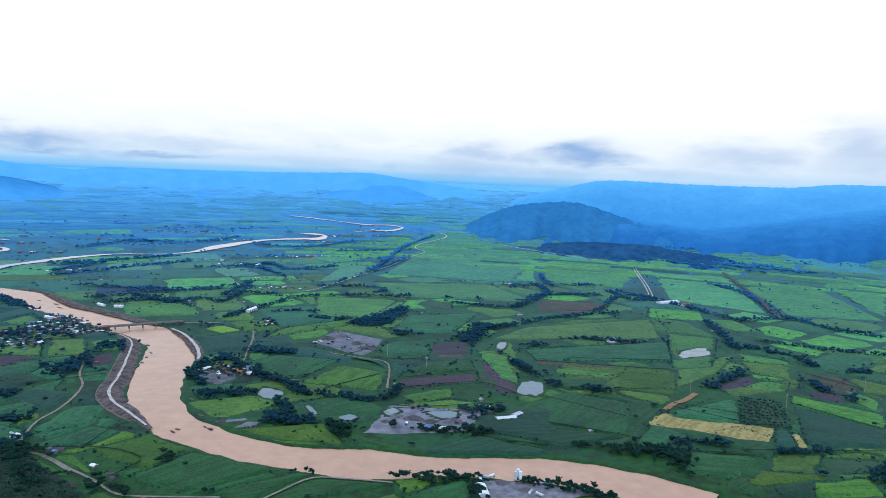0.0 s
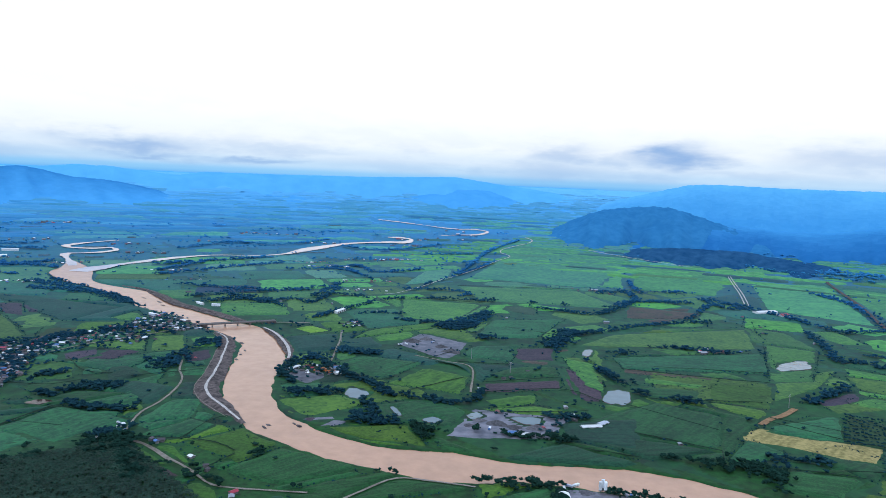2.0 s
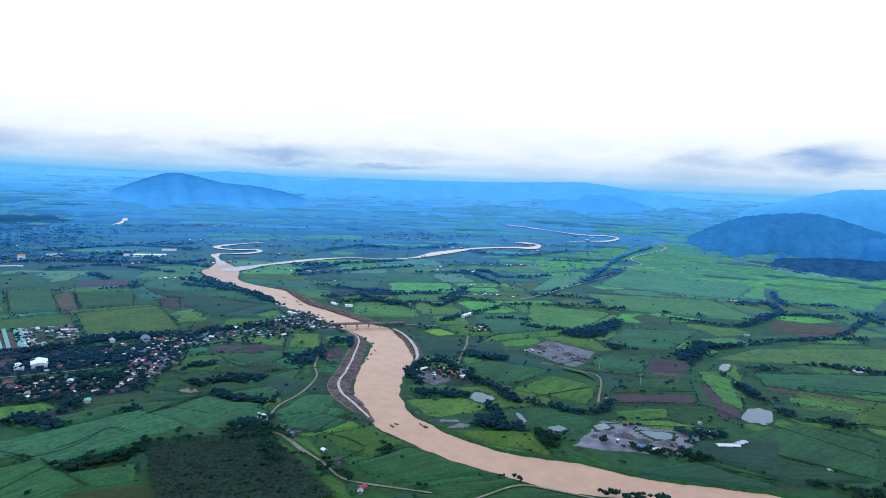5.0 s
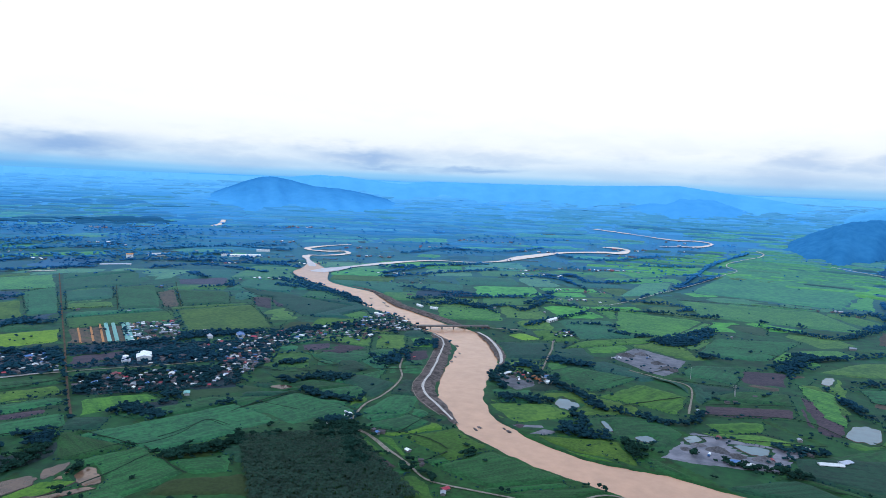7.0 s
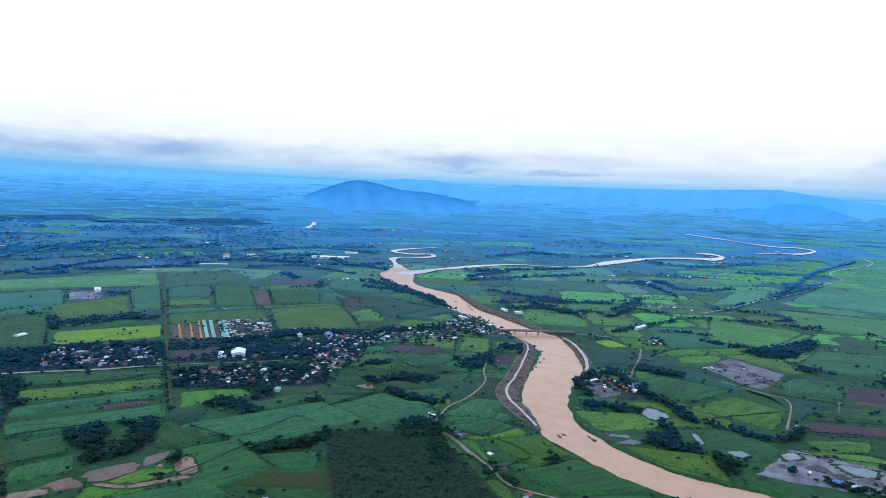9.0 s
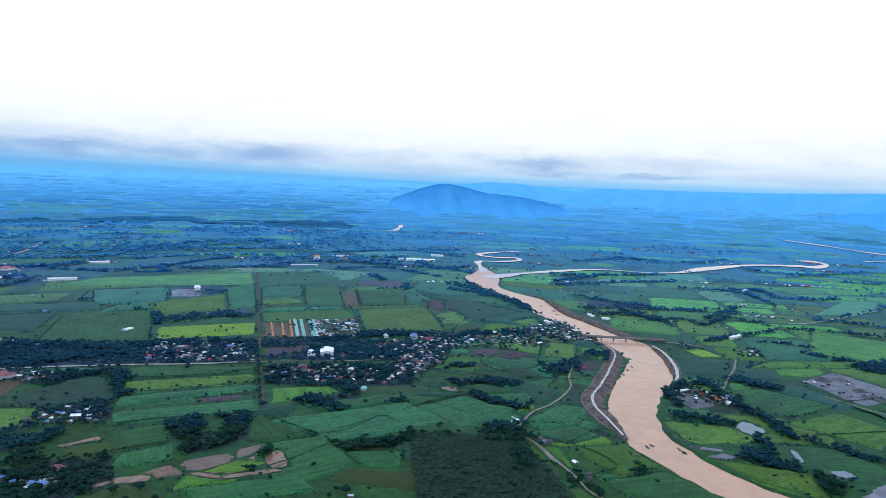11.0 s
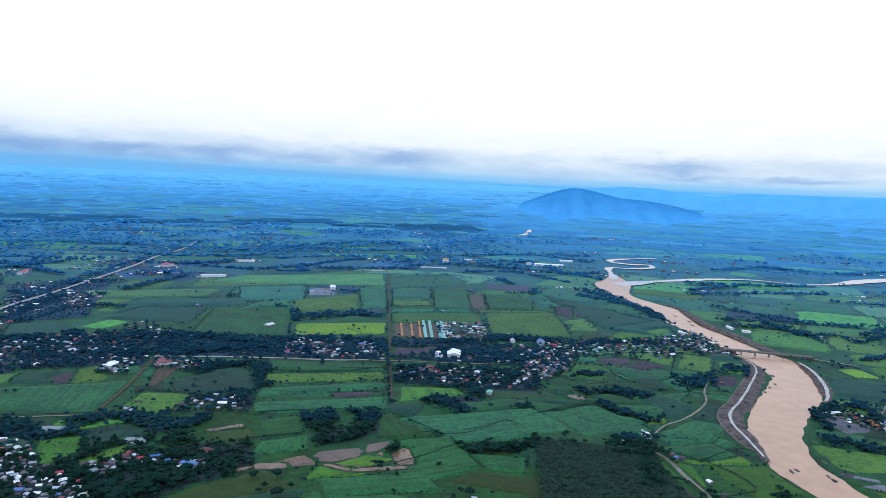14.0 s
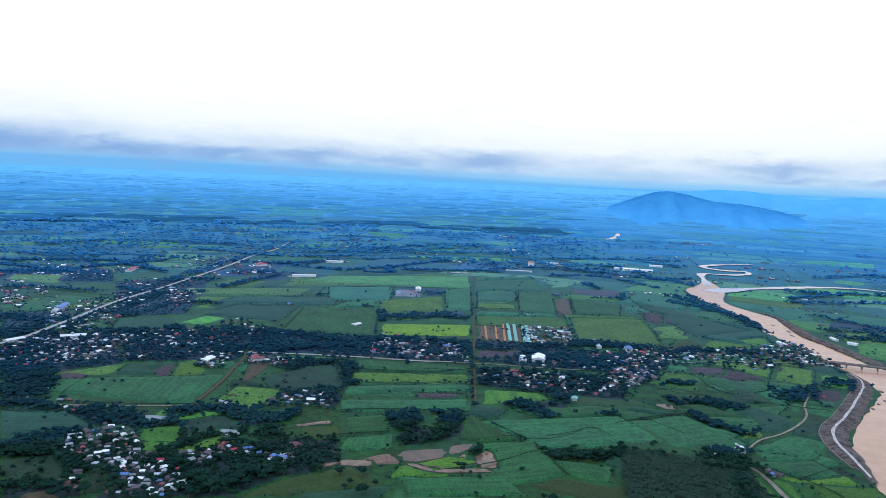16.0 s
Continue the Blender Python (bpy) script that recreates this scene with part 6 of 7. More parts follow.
single_trees((-321, 805), (-305, 798), (-146, 719), (-139, 714), (-131, 717), (-115, 709), (-94, 701), (-494, 1514), (-470, 1371), (-325, 1316), (-51, 832), (-232, 680), (-213, 637), (-32, 1350), (-299, 718), (304, 962), (261, 902), (460, 1101), (433, 1086), (582, 1119), (664, 1054), (423, 742), (527, 895), (320, 1149), (636, 1325), (-1022, 1188), (-1216, 1064), (-1553, 1358), (-588, 483), (-960, 600), (-576, 427), (-564, 425), (-675, 881), (-675, 928), (-321, 805), (-302, 797), (-288, 777), (-327, 1323), (-505, 1541), (-344, 1117))
single_trees((-39, 1349), (-51, 843), (-112, 813), (-622, 312), (-597, 312), (-611, 333), (-627, 319), (-569, 311), (-1453, 506), (-1442, 534), (-1436, 546), (-1840, 265), (-956, 598), (-590, 486), (-587, 480), (-524, 507), (-576, 433), (-1022, 1188), (-1635, 1254), (-1558, 1363), (-1576, 1311), (-671, 925), (-676, 883))
hamlet(95, -823, 133, -56, 5, 44, 35, 1.6)
hamlet(70, -721, 127, -31, 17, 35, 37, 1.6)
hamlet(22, -750, 212, -9, 16, 18, 2)
hamlet(20, -718, 258, -2, 10, 31, 26)
hamlet(60, -1461, 164, -124, 71, 46, 35)
hamlet(70, -1280, 165, -62, 61, 17, 45)
hamlet(40, -1297, 313, -10, 52, 66, 34)
hamlet(26, -1123, 338, -38, 22, 14, 13)
hamlet(16, -1080, 414, -20, 16, 26, 25)
hamlet(22, -880, 384, -34, 20, 30, 30)
hamlet(14, -891, 321, -15, 17, 19, 27)
hamlet(60, -1770, 335, -170, 133, 41, 39)
hamlet(30, -1731, 431, -73, 25, 13, 17)
hamlet(40, -2336, 270, -79, 48, 120, 98)
hamlet(30, -2501, 821, -215, 203, -32, 88)
hamlet(20, -2076, 753, -38, 29, 38, 51)
hamlet(14, -1340, 459, -25, 26, 61, 12)
hamlet(12, -974, 113, -10, 6, 18, 9)
hamlet(25, -1811, 99, -56, 14, 54, 16)
hamlet(85, -1042, 985, -69, 60, 30, 34, 1.2)
hamlet(36, -1039, 681, -53, 38, 57, 62)
hamlet(34, -786, 730, -23, 45, 51, 44)
hamlet(40, -771, 941, -41, 65, 25, 28)
hamlet(30, -770, 1103, -24, 53, 44, 42)
hamlet(16, -863, 873, -36, 43, 24, 38)
hamlet(14, -744, 1192, 4, 34, 50, 36)
hamlet(10, -1005, 669, 14, 38, 24, 15)
hamlet(8, -868, 620, -17, 20, 13, 1)
hamlet(22, -666, 1322, 3, 30, 77, -41)
hamlet(14, -691, 1270, -7, 33, 35, -9)
hamlet(14, -696, 1167, 4, 30, 27, -9)
hamlet(18, -325, 1058, -1, 28, 43, 1)
hamlet(8, -373, 688, 8, -0, 41, -28)
hamlet(16, -703, 1259, 15, 12, 68, 6)
hamlet(10, -355, 1411, 13, 18, 12, -23)
hamlet(14, 85, 902, 10, 23, 28, -6)
hamlet(10, 353, 1381, 23, 13, 12, -15)
hamlet(10, 220, 2138, 68, 52, 90, -26)
hamlet(14, -819, 990, -32, 78, 54, 64)
hamlet(40, -749, 892, -43, 70, 6, 38)
hamlet(30, -825, 1073, -29, 26, 24, 70)
hamlet(24, -731, 1319, 1, 63, 46, -35)
hamlet(12, -391, 686, 9, 3, 28, -17)
hamlet(16, -402, 3253, 10, 351, 165, 434)
hamlet(60, -1293, 138, 19, 87, 100, -11, 0.6)
hamlet(34, -1260, 323, 32, 95, 102, -27, 0.6)
hamlet(40, -1629, 212, 4, 64, 113, -7, 0.6)
hamlet(45, -1804, 408, -10, 104, 239, -72, 0.6)
hamlet(16, -1976, 126, 33, 45, 85, -5, 0.6)
hamlet(14, -939, 427, 28, 37, 74, -38, 0.6)
hamlet(26, -1071, 684, 77, 67, 75, -46, 0.6)
hamlet(30, -777, 747, 85, 73, 35, -36, 0.6)
hamlet(14, -2145, 214, 10, 126, 72, -8, 0.6)
hamlet(30, -2236, 773, -51, 121, 142, -60, 0.6)
hamlet(20, -1042, 673, 53, 69, 56, -41, 0.6)
HOUSE_SPOTS += [(x, y, (i * 53) % 180) for i, (x, y) in enumerate(((-408, 724), (-399, 719), (-396, 724), (-383, 719), (-369, 708), (-362, 701), (-354, 695), (-346, 689), (-342, 687), (-317, 669), (-311, 659), (-463, 760), (-468, 712), (-264, 615), (-262, 606), (-528, 1275), (-504, 977), (-468, 988)))]
for crop, p in PATCHES:
    if crop == "shade":
        woods(p)
# lone farm huts, and small far hamlets
for _ in range(70):
    a, d = radians(trng.uniform(-30, 86)), trng.uniform(650, 1900)
    hamlet(1, -d * math.sin(a), d * math.cos(a), 12, 3, -3, 12, 2.0)
for _ in range(46):
    a, d = radians(trng.uniform(0, 90)), trng.uniform(1900, 3500)
    hamlet(int(trng.integers(4, 11)), -d * math.sin(a), d * math.cos(a), 70 * math.cos(a), 70 * math.sin(a), -16 * math.sin(a), 16 * math.cos(a), 1.5)
# orchard rows
for i in range(13):
    for j in range(9):
        x, y = on_patch(ORCHARD, i / 6 - 1, j / 4 - 1)
        TREE_SPOTS.append((x + trng.normal(0, 0.7), y + trng.normal(0, 0.7), trng.uniform(0.5, 0.62)))
# scattered field trees and hedges over the whole plain
for _ in range(3800):
    a, q = radians(trng.uniform(-38, 92)), trng.uniform(0, 1)
    d = 600 + 2900 * q**1.1
    x, y = -d * math.sin(a), d * math.cos(a)
    cl = wobble(np.array(x), np.array(y), 170) + 0.8 * wobble(np.array(x), np.array(y), 61, 3)
    if cl > (0.42 if a < 0.5 or d < 1500 else 0.2) + max(0.0, (1100 - d) / 900):
        for k in range(1 if d < 1200 else 3):
            TREE_SPOTS.append((x + trng.normal(0, 9) * (k > 0) * d / 700, y + trng.normal(0, 5) * (k > 0), trng.uniform(0.5, 1.0) * (1 + max(0, d - 1500) / 2500)))

# hedges of low bushes along some field edges, with a tree here and there
BUSH_SPOTS = []
for p in HEDGES:
    q = np.array(p).reshape(4, 2)
    for k in range(4):
        if trng.uniform() < 0.5:
            s, e = q[k - 1], q[k]
            length = math.hypot(*(e - s))
            for t in trng.uniform(0, 1, int(length / 5.0)):
                BUSH_SPOTS.append((*(s + (e - s) * t + trng.normal(0, 1.0, 2)), trng.uniform(0.22, 0.48)))
            for t in trng.uniform(0, 1, int(length / 60)):
                TREE_SPOTS.append((*(s + (e - s) * t), trng.uniform(0.5, 0.9)))

strewn = np.array(TREE_SPOTS + FAR_WOODS)
inside = np.min([patch_gap(strewn[:, 0], strewn[:, 1], p) for p in GIVE_WAY + [q_ for crop_, q_ in PATCHES if crop_ == "straw"]], axis=0) < -3
spots = strewn[~inside | (trng.uniform(0, 1, len(strewn)) < 0.03)]
clear = open_ground(spots[:, 0], spots[:, 1], POND_PATCHES, 5.0) > -2.0
for hx, hy, _ in HOUSE_SPOTS:
    hd = math.hypot(hx, hy)
    lx, ly = spots[:, 0] - hx, spots[:, 1] - hy
    front, side_ = -(lx * hx + ly * hy) / hd, np.abs(lx * hy - ly * hx) / hd
    clear &= (lx * lx + ly * ly > 30) & ~((front > 0) & (front < min(13, max(4, (hd - 650) / 50))) & (side_ < 3.0))      # open yards in front of the houses
spots = spots[clear]
order = np.argsort(np.hypot(spots[:, 0] + 120, spots[:, 1] - 40))
singles, rest = spots[order[:300]], spots[order[300:]]
for i, (x, y, s) in enumerate(singles):
    cm, tm = TREE_KINDS[i % 5]
    tree = tagged(new("tree"), ("broad dark green tree beside the fields", "dark green tree with an uneven crown", "spreading dark green tree in a hedgerow")[i % 3], "tree", "trees of the valley")
    tree.matrix_basis = pose(x, y, float(rise(np.array(x), np.array(y))) + 0.2, 0, 0, (i * 77) % 360) @ Matrix.Scale(float(s), 4)
    for nm, me in (("crown", cm), ("trunk", tm)):
        new(nm, me).parent = tree


FARTHEST_TREES = [crown_arrays(1.0, 1.0, 0, 100 + i) for i in range(8)]
FARTHER_TREES = [crown_arrays(1.0, 1.0, 2, 80 + i) for i in range(8)]


def strew_trees(name, where, material, label, kinds=FAR_TREES, smooth=False):
    pieces = []
    for i, (x, y, s) in enumerate(where):
        v, f = kinds[i % 8]
        a = i * 2.4
        r = np.array([(math.cos(a), math.sin(a), 0), (-math.sin(a), math.cos(a), 0), (0, 0, 1)])
        pieces.append((v @ r * (s * (8 + (i * 7) % 5), s * (8 + (i * 7) % 5), s * (7.5 + (i * 3) % 5)) + (x, y, float(rise(np.array(x), np.array(y))) - 1.0), f))
    joined(name, pieces, material, label, "trees", smooth=smooth)


dd = np.hypot(rest[:, 0], rest[:, 1])
strew_trees("woodland", rest[dd < 850], MAT["leaf"], "dark green hedgerow and village trees")
edges = (850, 1150, 1500, 1850, 2200, 2600, 3000, 3400, 5000)
# each ring of trees takes the haze tint of its distance
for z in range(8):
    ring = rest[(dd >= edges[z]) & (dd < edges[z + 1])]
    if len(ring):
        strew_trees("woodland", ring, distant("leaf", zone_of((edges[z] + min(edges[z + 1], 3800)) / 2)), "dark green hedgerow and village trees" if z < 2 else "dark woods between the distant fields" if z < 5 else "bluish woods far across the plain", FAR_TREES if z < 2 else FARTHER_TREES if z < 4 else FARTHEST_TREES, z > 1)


bushes = np.array(BUSH_SPOTS)
bushes = bushes[open_ground(bushes[:, 0], bushes[:, 1], POND_PATCHES) > 0.5]
strew_trees("hedge_bushes", bushes, distant("leaf", 1), "low dark hedges along the field edges", [crown_arrays(1.0, 1.0, 1, 90 + i) for i in range(8)])

# palm plantation in rows
PALMS = (-528, 623, -432, 707, -281, 585, -380, 467)


def palm_arrays(seed):
    r = np.random.default_rng(seed)
    vs, fs = [], []
    for k in range(11):
        a, lift, n = k * 0.571 + r.uniform(-0.2, 0.2), r.uniform(0.3, 1.2), len(vs)
        c, s = math.cos(a), math.sin(a)
        for t, wd, z in ((0.2, 0.35, 0.2), (2.2, 0.85, lift), (4.4, 0.7, lift - 0.6), (5.8, 0.1, lift - 2.4)):
            vs += [(c * t - s * wd, s * t + c * wd, 5.2 + z), (c * t + s * wd, s * t - c * wd, 5.2 + z)]
        fs += [(n + 2 * j, n + 2 * j + 1, n + 2 * j + 3, n + 2 * j + 2) for j in range(3)]
    n = len(vs)
    vs += [(0.3 * math.cos(k * 1.57), 0.3 * math.sin(k * 1.57), z) for z in (0, 5.4) for k in range(4)]
    fs += [(n + k, n + (k + 1) % 4, n + 4 + (k + 1) % 4, n + 4 + k) for k in range(4)]
    return np.array(vs), np.array(fs)


palm_kinds = [palm_arrays(i) for i in range(6)]
pieces = []
q = np.array(PALMS).reshape(4, 2)
nu, nv = int(np.hypot(*(q[1] + q[2] - q[0] - q[3])) / 2 / 7.0), int(np.hypot(*(q[2] + q[3] - q[0] - q[1])) / 2 / 6.6)
for i in range(nu):
    for j in range(nv):
        x, y = on_patch(PALMS, (2 * i + 1 + (j % 2) * 0.9) / nu - 1, (2 * j + 1) / nv - 1)
        v, f = palm_kinds[(3 * i + 5 * j) % 6]
        s, w = trng.uniform(0.85, 1.15), trng.uniform(0, 6.28)
        rot = np.array([(math.cos(w), math.sin(w), 0), (-math.sin(w), math.cos(w), 0), (0, 0, 1)])
        pieces.append(((v * s) @ rot + (x + trng.normal(0, 0.6), y + trng.normal(0, 0.6), 0), f))
joined("palm_plantation", pieces, MAT["palm"], "dense dark plantation of palms in rows", "palms")
tagged(put_field("grove", PALMS), "shaded ground under the palm plantation")

# ---- houses ----
def box(bm, x0, y0, z0, x1, y1, z1, bevel=0.0):
    m = Matrix.Translation(((x0 + x1) / 2, (y0 + y1) / 2, (z0 + z1) / 2)) @ Matrix.Diagonal((x1 - x0, y1 - y0, z1 - z0, 1))
    return bmesh.ops.create_cube(bm, size=1, matrix=m)


def gable(bm, w, l, z, up, over=0.6, thick=0.18):
    """A gabled roof with thickness over a body w wide and l long."""
    a, b = w / 2 + over, l / 2 + over
    drop = up * over / (w / 2)
    ring = [(-a, z - drop), (0, z + up), (a, z - drop), (a, z - drop + thick), (0, z + up + thick), (-a, z - drop + thick)]
    vs = [[bm.verts.new((x, y, h)) for x, h in ring] for y in (-b, b)]
    for i in range(6):
        j = (i + 1) % 6
        bm.faces.new((vs[0][i], vs[0][j], vs[1][j], vs[1][i]))
    for k, (p, q, r, s) in ((0, (0, 1, 4, 5)), (0, (1, 2, 3, 4)), (1, (0, 1, 4, 5)), (1, (1, 2, 3, 4))):
        bm.faces.new([vs[k][i] for i in (p, q, r, s)])


def finished(name, bm, material):
    me = bpy.data.meshes.new(name)
    bmesh.ops.recalc_face_normals(bm, faces=bm.faces)
    bm.to_mesh(me)
    bm.free()
    me.materials.append(material)
    return me


SIZES = ((4.0, 5.4, 2.4), (4.6, 6.4, 2.5), (3.6, 4.6, 2.3), (5.4, 7.6, 2.7), (4.8, 5.8, 2.5), (7.4, 11.0, 3.3))
ROOFS = ("zinc", "brownroof", "zinc", "white", "brownroof", "white", "redroof", "zinc", "rust", "brownroof", "white", "brownroof", "zinc", "blue", "brownroof")
ROOF_WORDS = dict(zinc="grey zinc", white="white sheet-metal", rust="rusty red", redroof="red-painted", brownroof="weathered brown", blue="blue-painted", teal="teal sheet-metal")
WALLS, DOORS, WINDOWS, ROOF_MESH = [], [], [], {}
for w, l, h in SIZES:
    bm = bmesh.new()
    box(bm, -w / 2, -l / 2, -0.6, w / 2, l / 2, h)
    v = [bm.verts.new(p) for p in ((-w / 2, -l / 2, h), (w / 2, -l / 2, h), (0, -l / 2, h + w * 0.2), (-w / 2, l / 2, h), (w / 2, l / 2, h), (0, l / 2, h + w * 0.2))]
    for f in ((0, 1, 2), (4, 3, 5), (1, 4, 5, 2), (3, 0, 2, 5)):
        bm.faces.new([v[i] for i in f])
    WALLS.append(finished("wall", bm, MAT["wall"]))
    bm = bmesh.new()
    box(bm, w / 2 - 0.05, -0.5, 0, w / 2 + 0.08, 0.5, 2.05)
    DOORS.append(finished("door", bm, MAT["darkwood"]))
    bm = bmesh.new()
    box(bm, w / 2 - 0.05, -0.6, 0.9, w / 2 + 0.06, 0.6, 2.0)
    WINDOWS.append(finished("window", bm, MAT["darkwood"]))
    for key in set(ROOFS):
        bm = bmesh.new()
        gable(bm, w, l, h, w * 0.21)
        ROOF_MESH[w, key] = finished("roof", bm, MAT[key])

homes = np.array(HOUSE_SPOTS)
homes = homes[open_ground(homes[:, 0], homes[:, 1], POND_PATCHES + GIVE_WAY) > 2]
homes = homes[np.argsort(np.hypot(homes[:, 0], homes[:, 1]))]
VILLAGE = {}
for i, (x, y, turn) in enumerate(homes):
    k, key = (i * 5 + i // 7) % 6 if i % 4 else 2, ROOFS[(i * 7 + i // 15) % 15]
    if k == 5 and i % 3 and math.hypot(x, y) < 1050:
        k = 1
    w, l, h = SIZES[k]
    z = float(rise(np.array(x), np.array(y))) + 0.3
    if i < 300:
        house = tagged(new("house"), f"small house with a {ROOF_WORDS[key]} gabled roof among trees", "house", "village houses")
        house.matrix_basis = pose(x, y, z, 0, 0, turn)
        for nm, me, my in (("wall", WALLS[k], 0), ("roof", ROOF_MESH[w, key], 0), ("door", DOORS[k], 0), ("window", WINDOWS[k], l * 0.3), ("window", WINDOWS[k], -l * 0.3)):
            ob = new(nm, me)
            ob.parent = house
            ob.location.y = my
    else:
        for me, mk in ((WALLS[k], "wall"), (ROOF_MESH[w, key], key)):
            c, s = math.cos(radians(turn)), math.sin(radians(turn))
            grow = 1 + max(0, math.hypot(x, y) - 1300) / 4000
            for pl in me.polygons:
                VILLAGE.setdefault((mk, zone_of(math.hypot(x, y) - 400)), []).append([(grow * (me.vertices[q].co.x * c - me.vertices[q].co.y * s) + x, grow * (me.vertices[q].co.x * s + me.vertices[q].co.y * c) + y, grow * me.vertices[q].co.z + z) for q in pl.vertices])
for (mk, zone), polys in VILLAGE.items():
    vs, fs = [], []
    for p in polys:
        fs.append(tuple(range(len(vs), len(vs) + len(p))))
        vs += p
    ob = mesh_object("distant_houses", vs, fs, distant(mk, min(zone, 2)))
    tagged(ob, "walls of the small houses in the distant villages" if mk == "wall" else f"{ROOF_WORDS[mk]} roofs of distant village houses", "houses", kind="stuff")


def hall(x, y, turn, w, l, h, roof, wall="white", label="", up=0.12, doors=2):
    """A long shed or hall with walls, gabled roof and roller doors."""
    ob = tagged(new("hall"), label, "building")
    ob.matrix_basis = pose(x, y, float(rise(np.array(x), np.array(y))) + 0.2, 0, 0, turn)
    bm = bmesh.new()
    box(bm, -w / 2, -l / 2, -0.8, w / 2, l / 2, h)
    part("wall", bm, MAT[wall], ob)
    bm = bmesh.new()
    gable(bm, w, l, h, w * up, 0.8, 0.3)
    bmesh.ops.recalc_face_normals(bm, faces=bm.faces)
    part("roof", bm, MAT[roof], ob)
    for s in (-1, 1):
        bm = bmesh.new()
        v = [bm.verts.new(p) for p in ((-w / 2, s * l / 2, h), (w / 2, s * l / 2, h), (0, s * l / 2, h + w * up))]
        bm.faces.new(v)
        part("gable_wall", bm, MAT[wall], ob)
    for i in range(doors):
        bm = bmesh.new()
        yy = (i + 0.5) / doors * l - l / 2
        box(bm, w / 2 - 0.05, yy - 1.8, 0, w / 2 + 0.1, yy + 1.8, min(h - 0.6, 3.4))
        part("roller_door", bm, MAT["darkwood"], ob)
    return ob


hall(-893, 826, 48, 22, 34, 6, "white", label="large white warehouse with a low gabled roof", doors=3)
hall(-899, 796, 48, 12, 20, 3.2, "zinc", label="low grey annex beside the white warehouse")
hall(-912, 806, 48, 8, 14, 4, "white", label="small white shed beside the warehouse")
hall(612, 1888, -60, 20, 66, 7, "white", label="long white factory hall beside the road", doors=5)
hall(646, 1856, -60, 20, 26, 7, "redroof", label="red-roofed end of the factory")
hall(-1631, 1047, 58, 14, 40, 6, "white", label="white-roofed hall in a walled compound", doors=3)
hall(-1607, 968, 58, 13, 22, 5, "blue", label="blue-roofed shed in a walled compound")
hall(-1592, 1004, 58, 10, 22, 5, "rust", label="rust-red shed in a walled compound")
hall(-1269, 668, 20, 12, 18, 5, "white", label="white field station among dark hedges")
hall(-1676, 180, 70, 14, 60, 6, "blue", label="long blue-roofed school building", doors=4)
hall(-1640, 165, 70, 12, 40, 5, "zinc", label="long zinc-roofed school building", doors=4)
hall(-2240, 424, 60, 14, 70, 7, "redroof", label="long red-roofed hall beside the highway", doors=4)
hall(-2250, 818, 60, 18, 60, 7, "redroof", label="red-roofed hall with white walls", doors=4)
hall(-1098, 392, 55, 10, 26, 5, "rust", label="rust-roofed house with a broad porch")
hall(-877, 1038, 50, 12, 34, 5, "blue", label="long blue-roofed shed among village trees")
hall(-930, 1010, 52, 8, 60, 4, "zinc", label="long low shed with a zinc roof", doors=4)
hall(-696, 717, 42, 7, 12, 3.5, "teal", label="small farm shed with a teal roof")
hall(-418, 1545, -10, 10, 44, 5, "white", label="long white shed on a farm", doors=4)
hall(-745, 1533, 52, 7, 26, 3.5, "white", label="white shed beside the north levee", doors=3)
hall(-702, 1523, 100, 8, 18, 4, "white", label="white hall beside the north levee")
hall(-772, 1378, 62, 8, 24, 3.5, "white", label="long white hall on the river bank", doors=3)
hall(-700, 286, 30, 9, 20, 4, "white", label="white house hidden in a dark grove")
hall(-690, 276, 120, 8, 16, 4, "blue", label="house with a blue roof in a grove")
hall(-712, 300, 30, 12, 15, 4, "rust", label="house with a pale red roof in a grove", wall="wall")
hall(-672, 170, 20, 10, 16, 4, "white", label="white hall in the near village")
hall(-356, 1052, -20, 6, 26, 3.5, "white", label="long white shed at the river works")
hall(-292, 1070, -50, 8, 16, 4, "blue", label="blue-roofed shed at the river works")
hall(-280, 1042, -30, 8, 14, 4, "white", label="white shed at the river works")
hall(90, 884, -70, 8, 26, 4, "white", label="white farmhouse beside the quarry")
hall(106, 900, -40, 7, 16, 4, "zinc", label="barn with a zinc roof beside the quarry")
hall(-8, 838, -80, 8, 10, 4, "blue", label="small quarry office with a blue roof")
hall(8, 836, -80, 6, 10, 4, "white", label="small white hut at the quarry")
hall(48, 664, 8, 9, 24, 5, "white", label="long white roof at the concrete plant")

hall(-1721, 2057, 130, 22, 110, 6, "white", label="long white greenhouse roofs far across the plain", doors=3)
hall(-1770, 2032, 131, 16, 60, 6, "white", label="long white greenhouse far across the plain", doors=3)
hall(-1965, 1877, 144, 14, 70, 5, "white", label="long pale shed among distant woods", doors=3)
hall(-1762, 2212, 129, 14, 50, 5, "white", label="white shed beside distant woods", doors=3)
hall(-1857, 1604, 139, 12, 90, 5, "zinc", label="row of zinc-roofed sheds between distant fields", doors=3)
hall(-2262, 829, 170, 16, 36, 6, "redroof", label="red-roofed hall beside the distant highway", doors=3)
hall(-1973, 857, 157, 18, 70, 5, "white", label="long white roofs beside a field", doors=3)
hall(-2269, 1100, 154, 14, 60, 5, "white", label="long white shed in the distant woods", doors=3)
hall(-1976, 1765, 138, 26, 22, 12, "orange", label="tall tan building among distant trees", doors=3)
hall(-1375, 164, 173, 16, 40, 5, "white", label="white-roofed hall in the town", doors=3)
hall(-1382, 75, 207, 14, 30, 5, "white", label="white-roofed hall beside the highway", doors=3)
hall(-1228, 334, 165, 14, 26, 5, "zinc", label="grey zinc hall among village trees", doors=3)
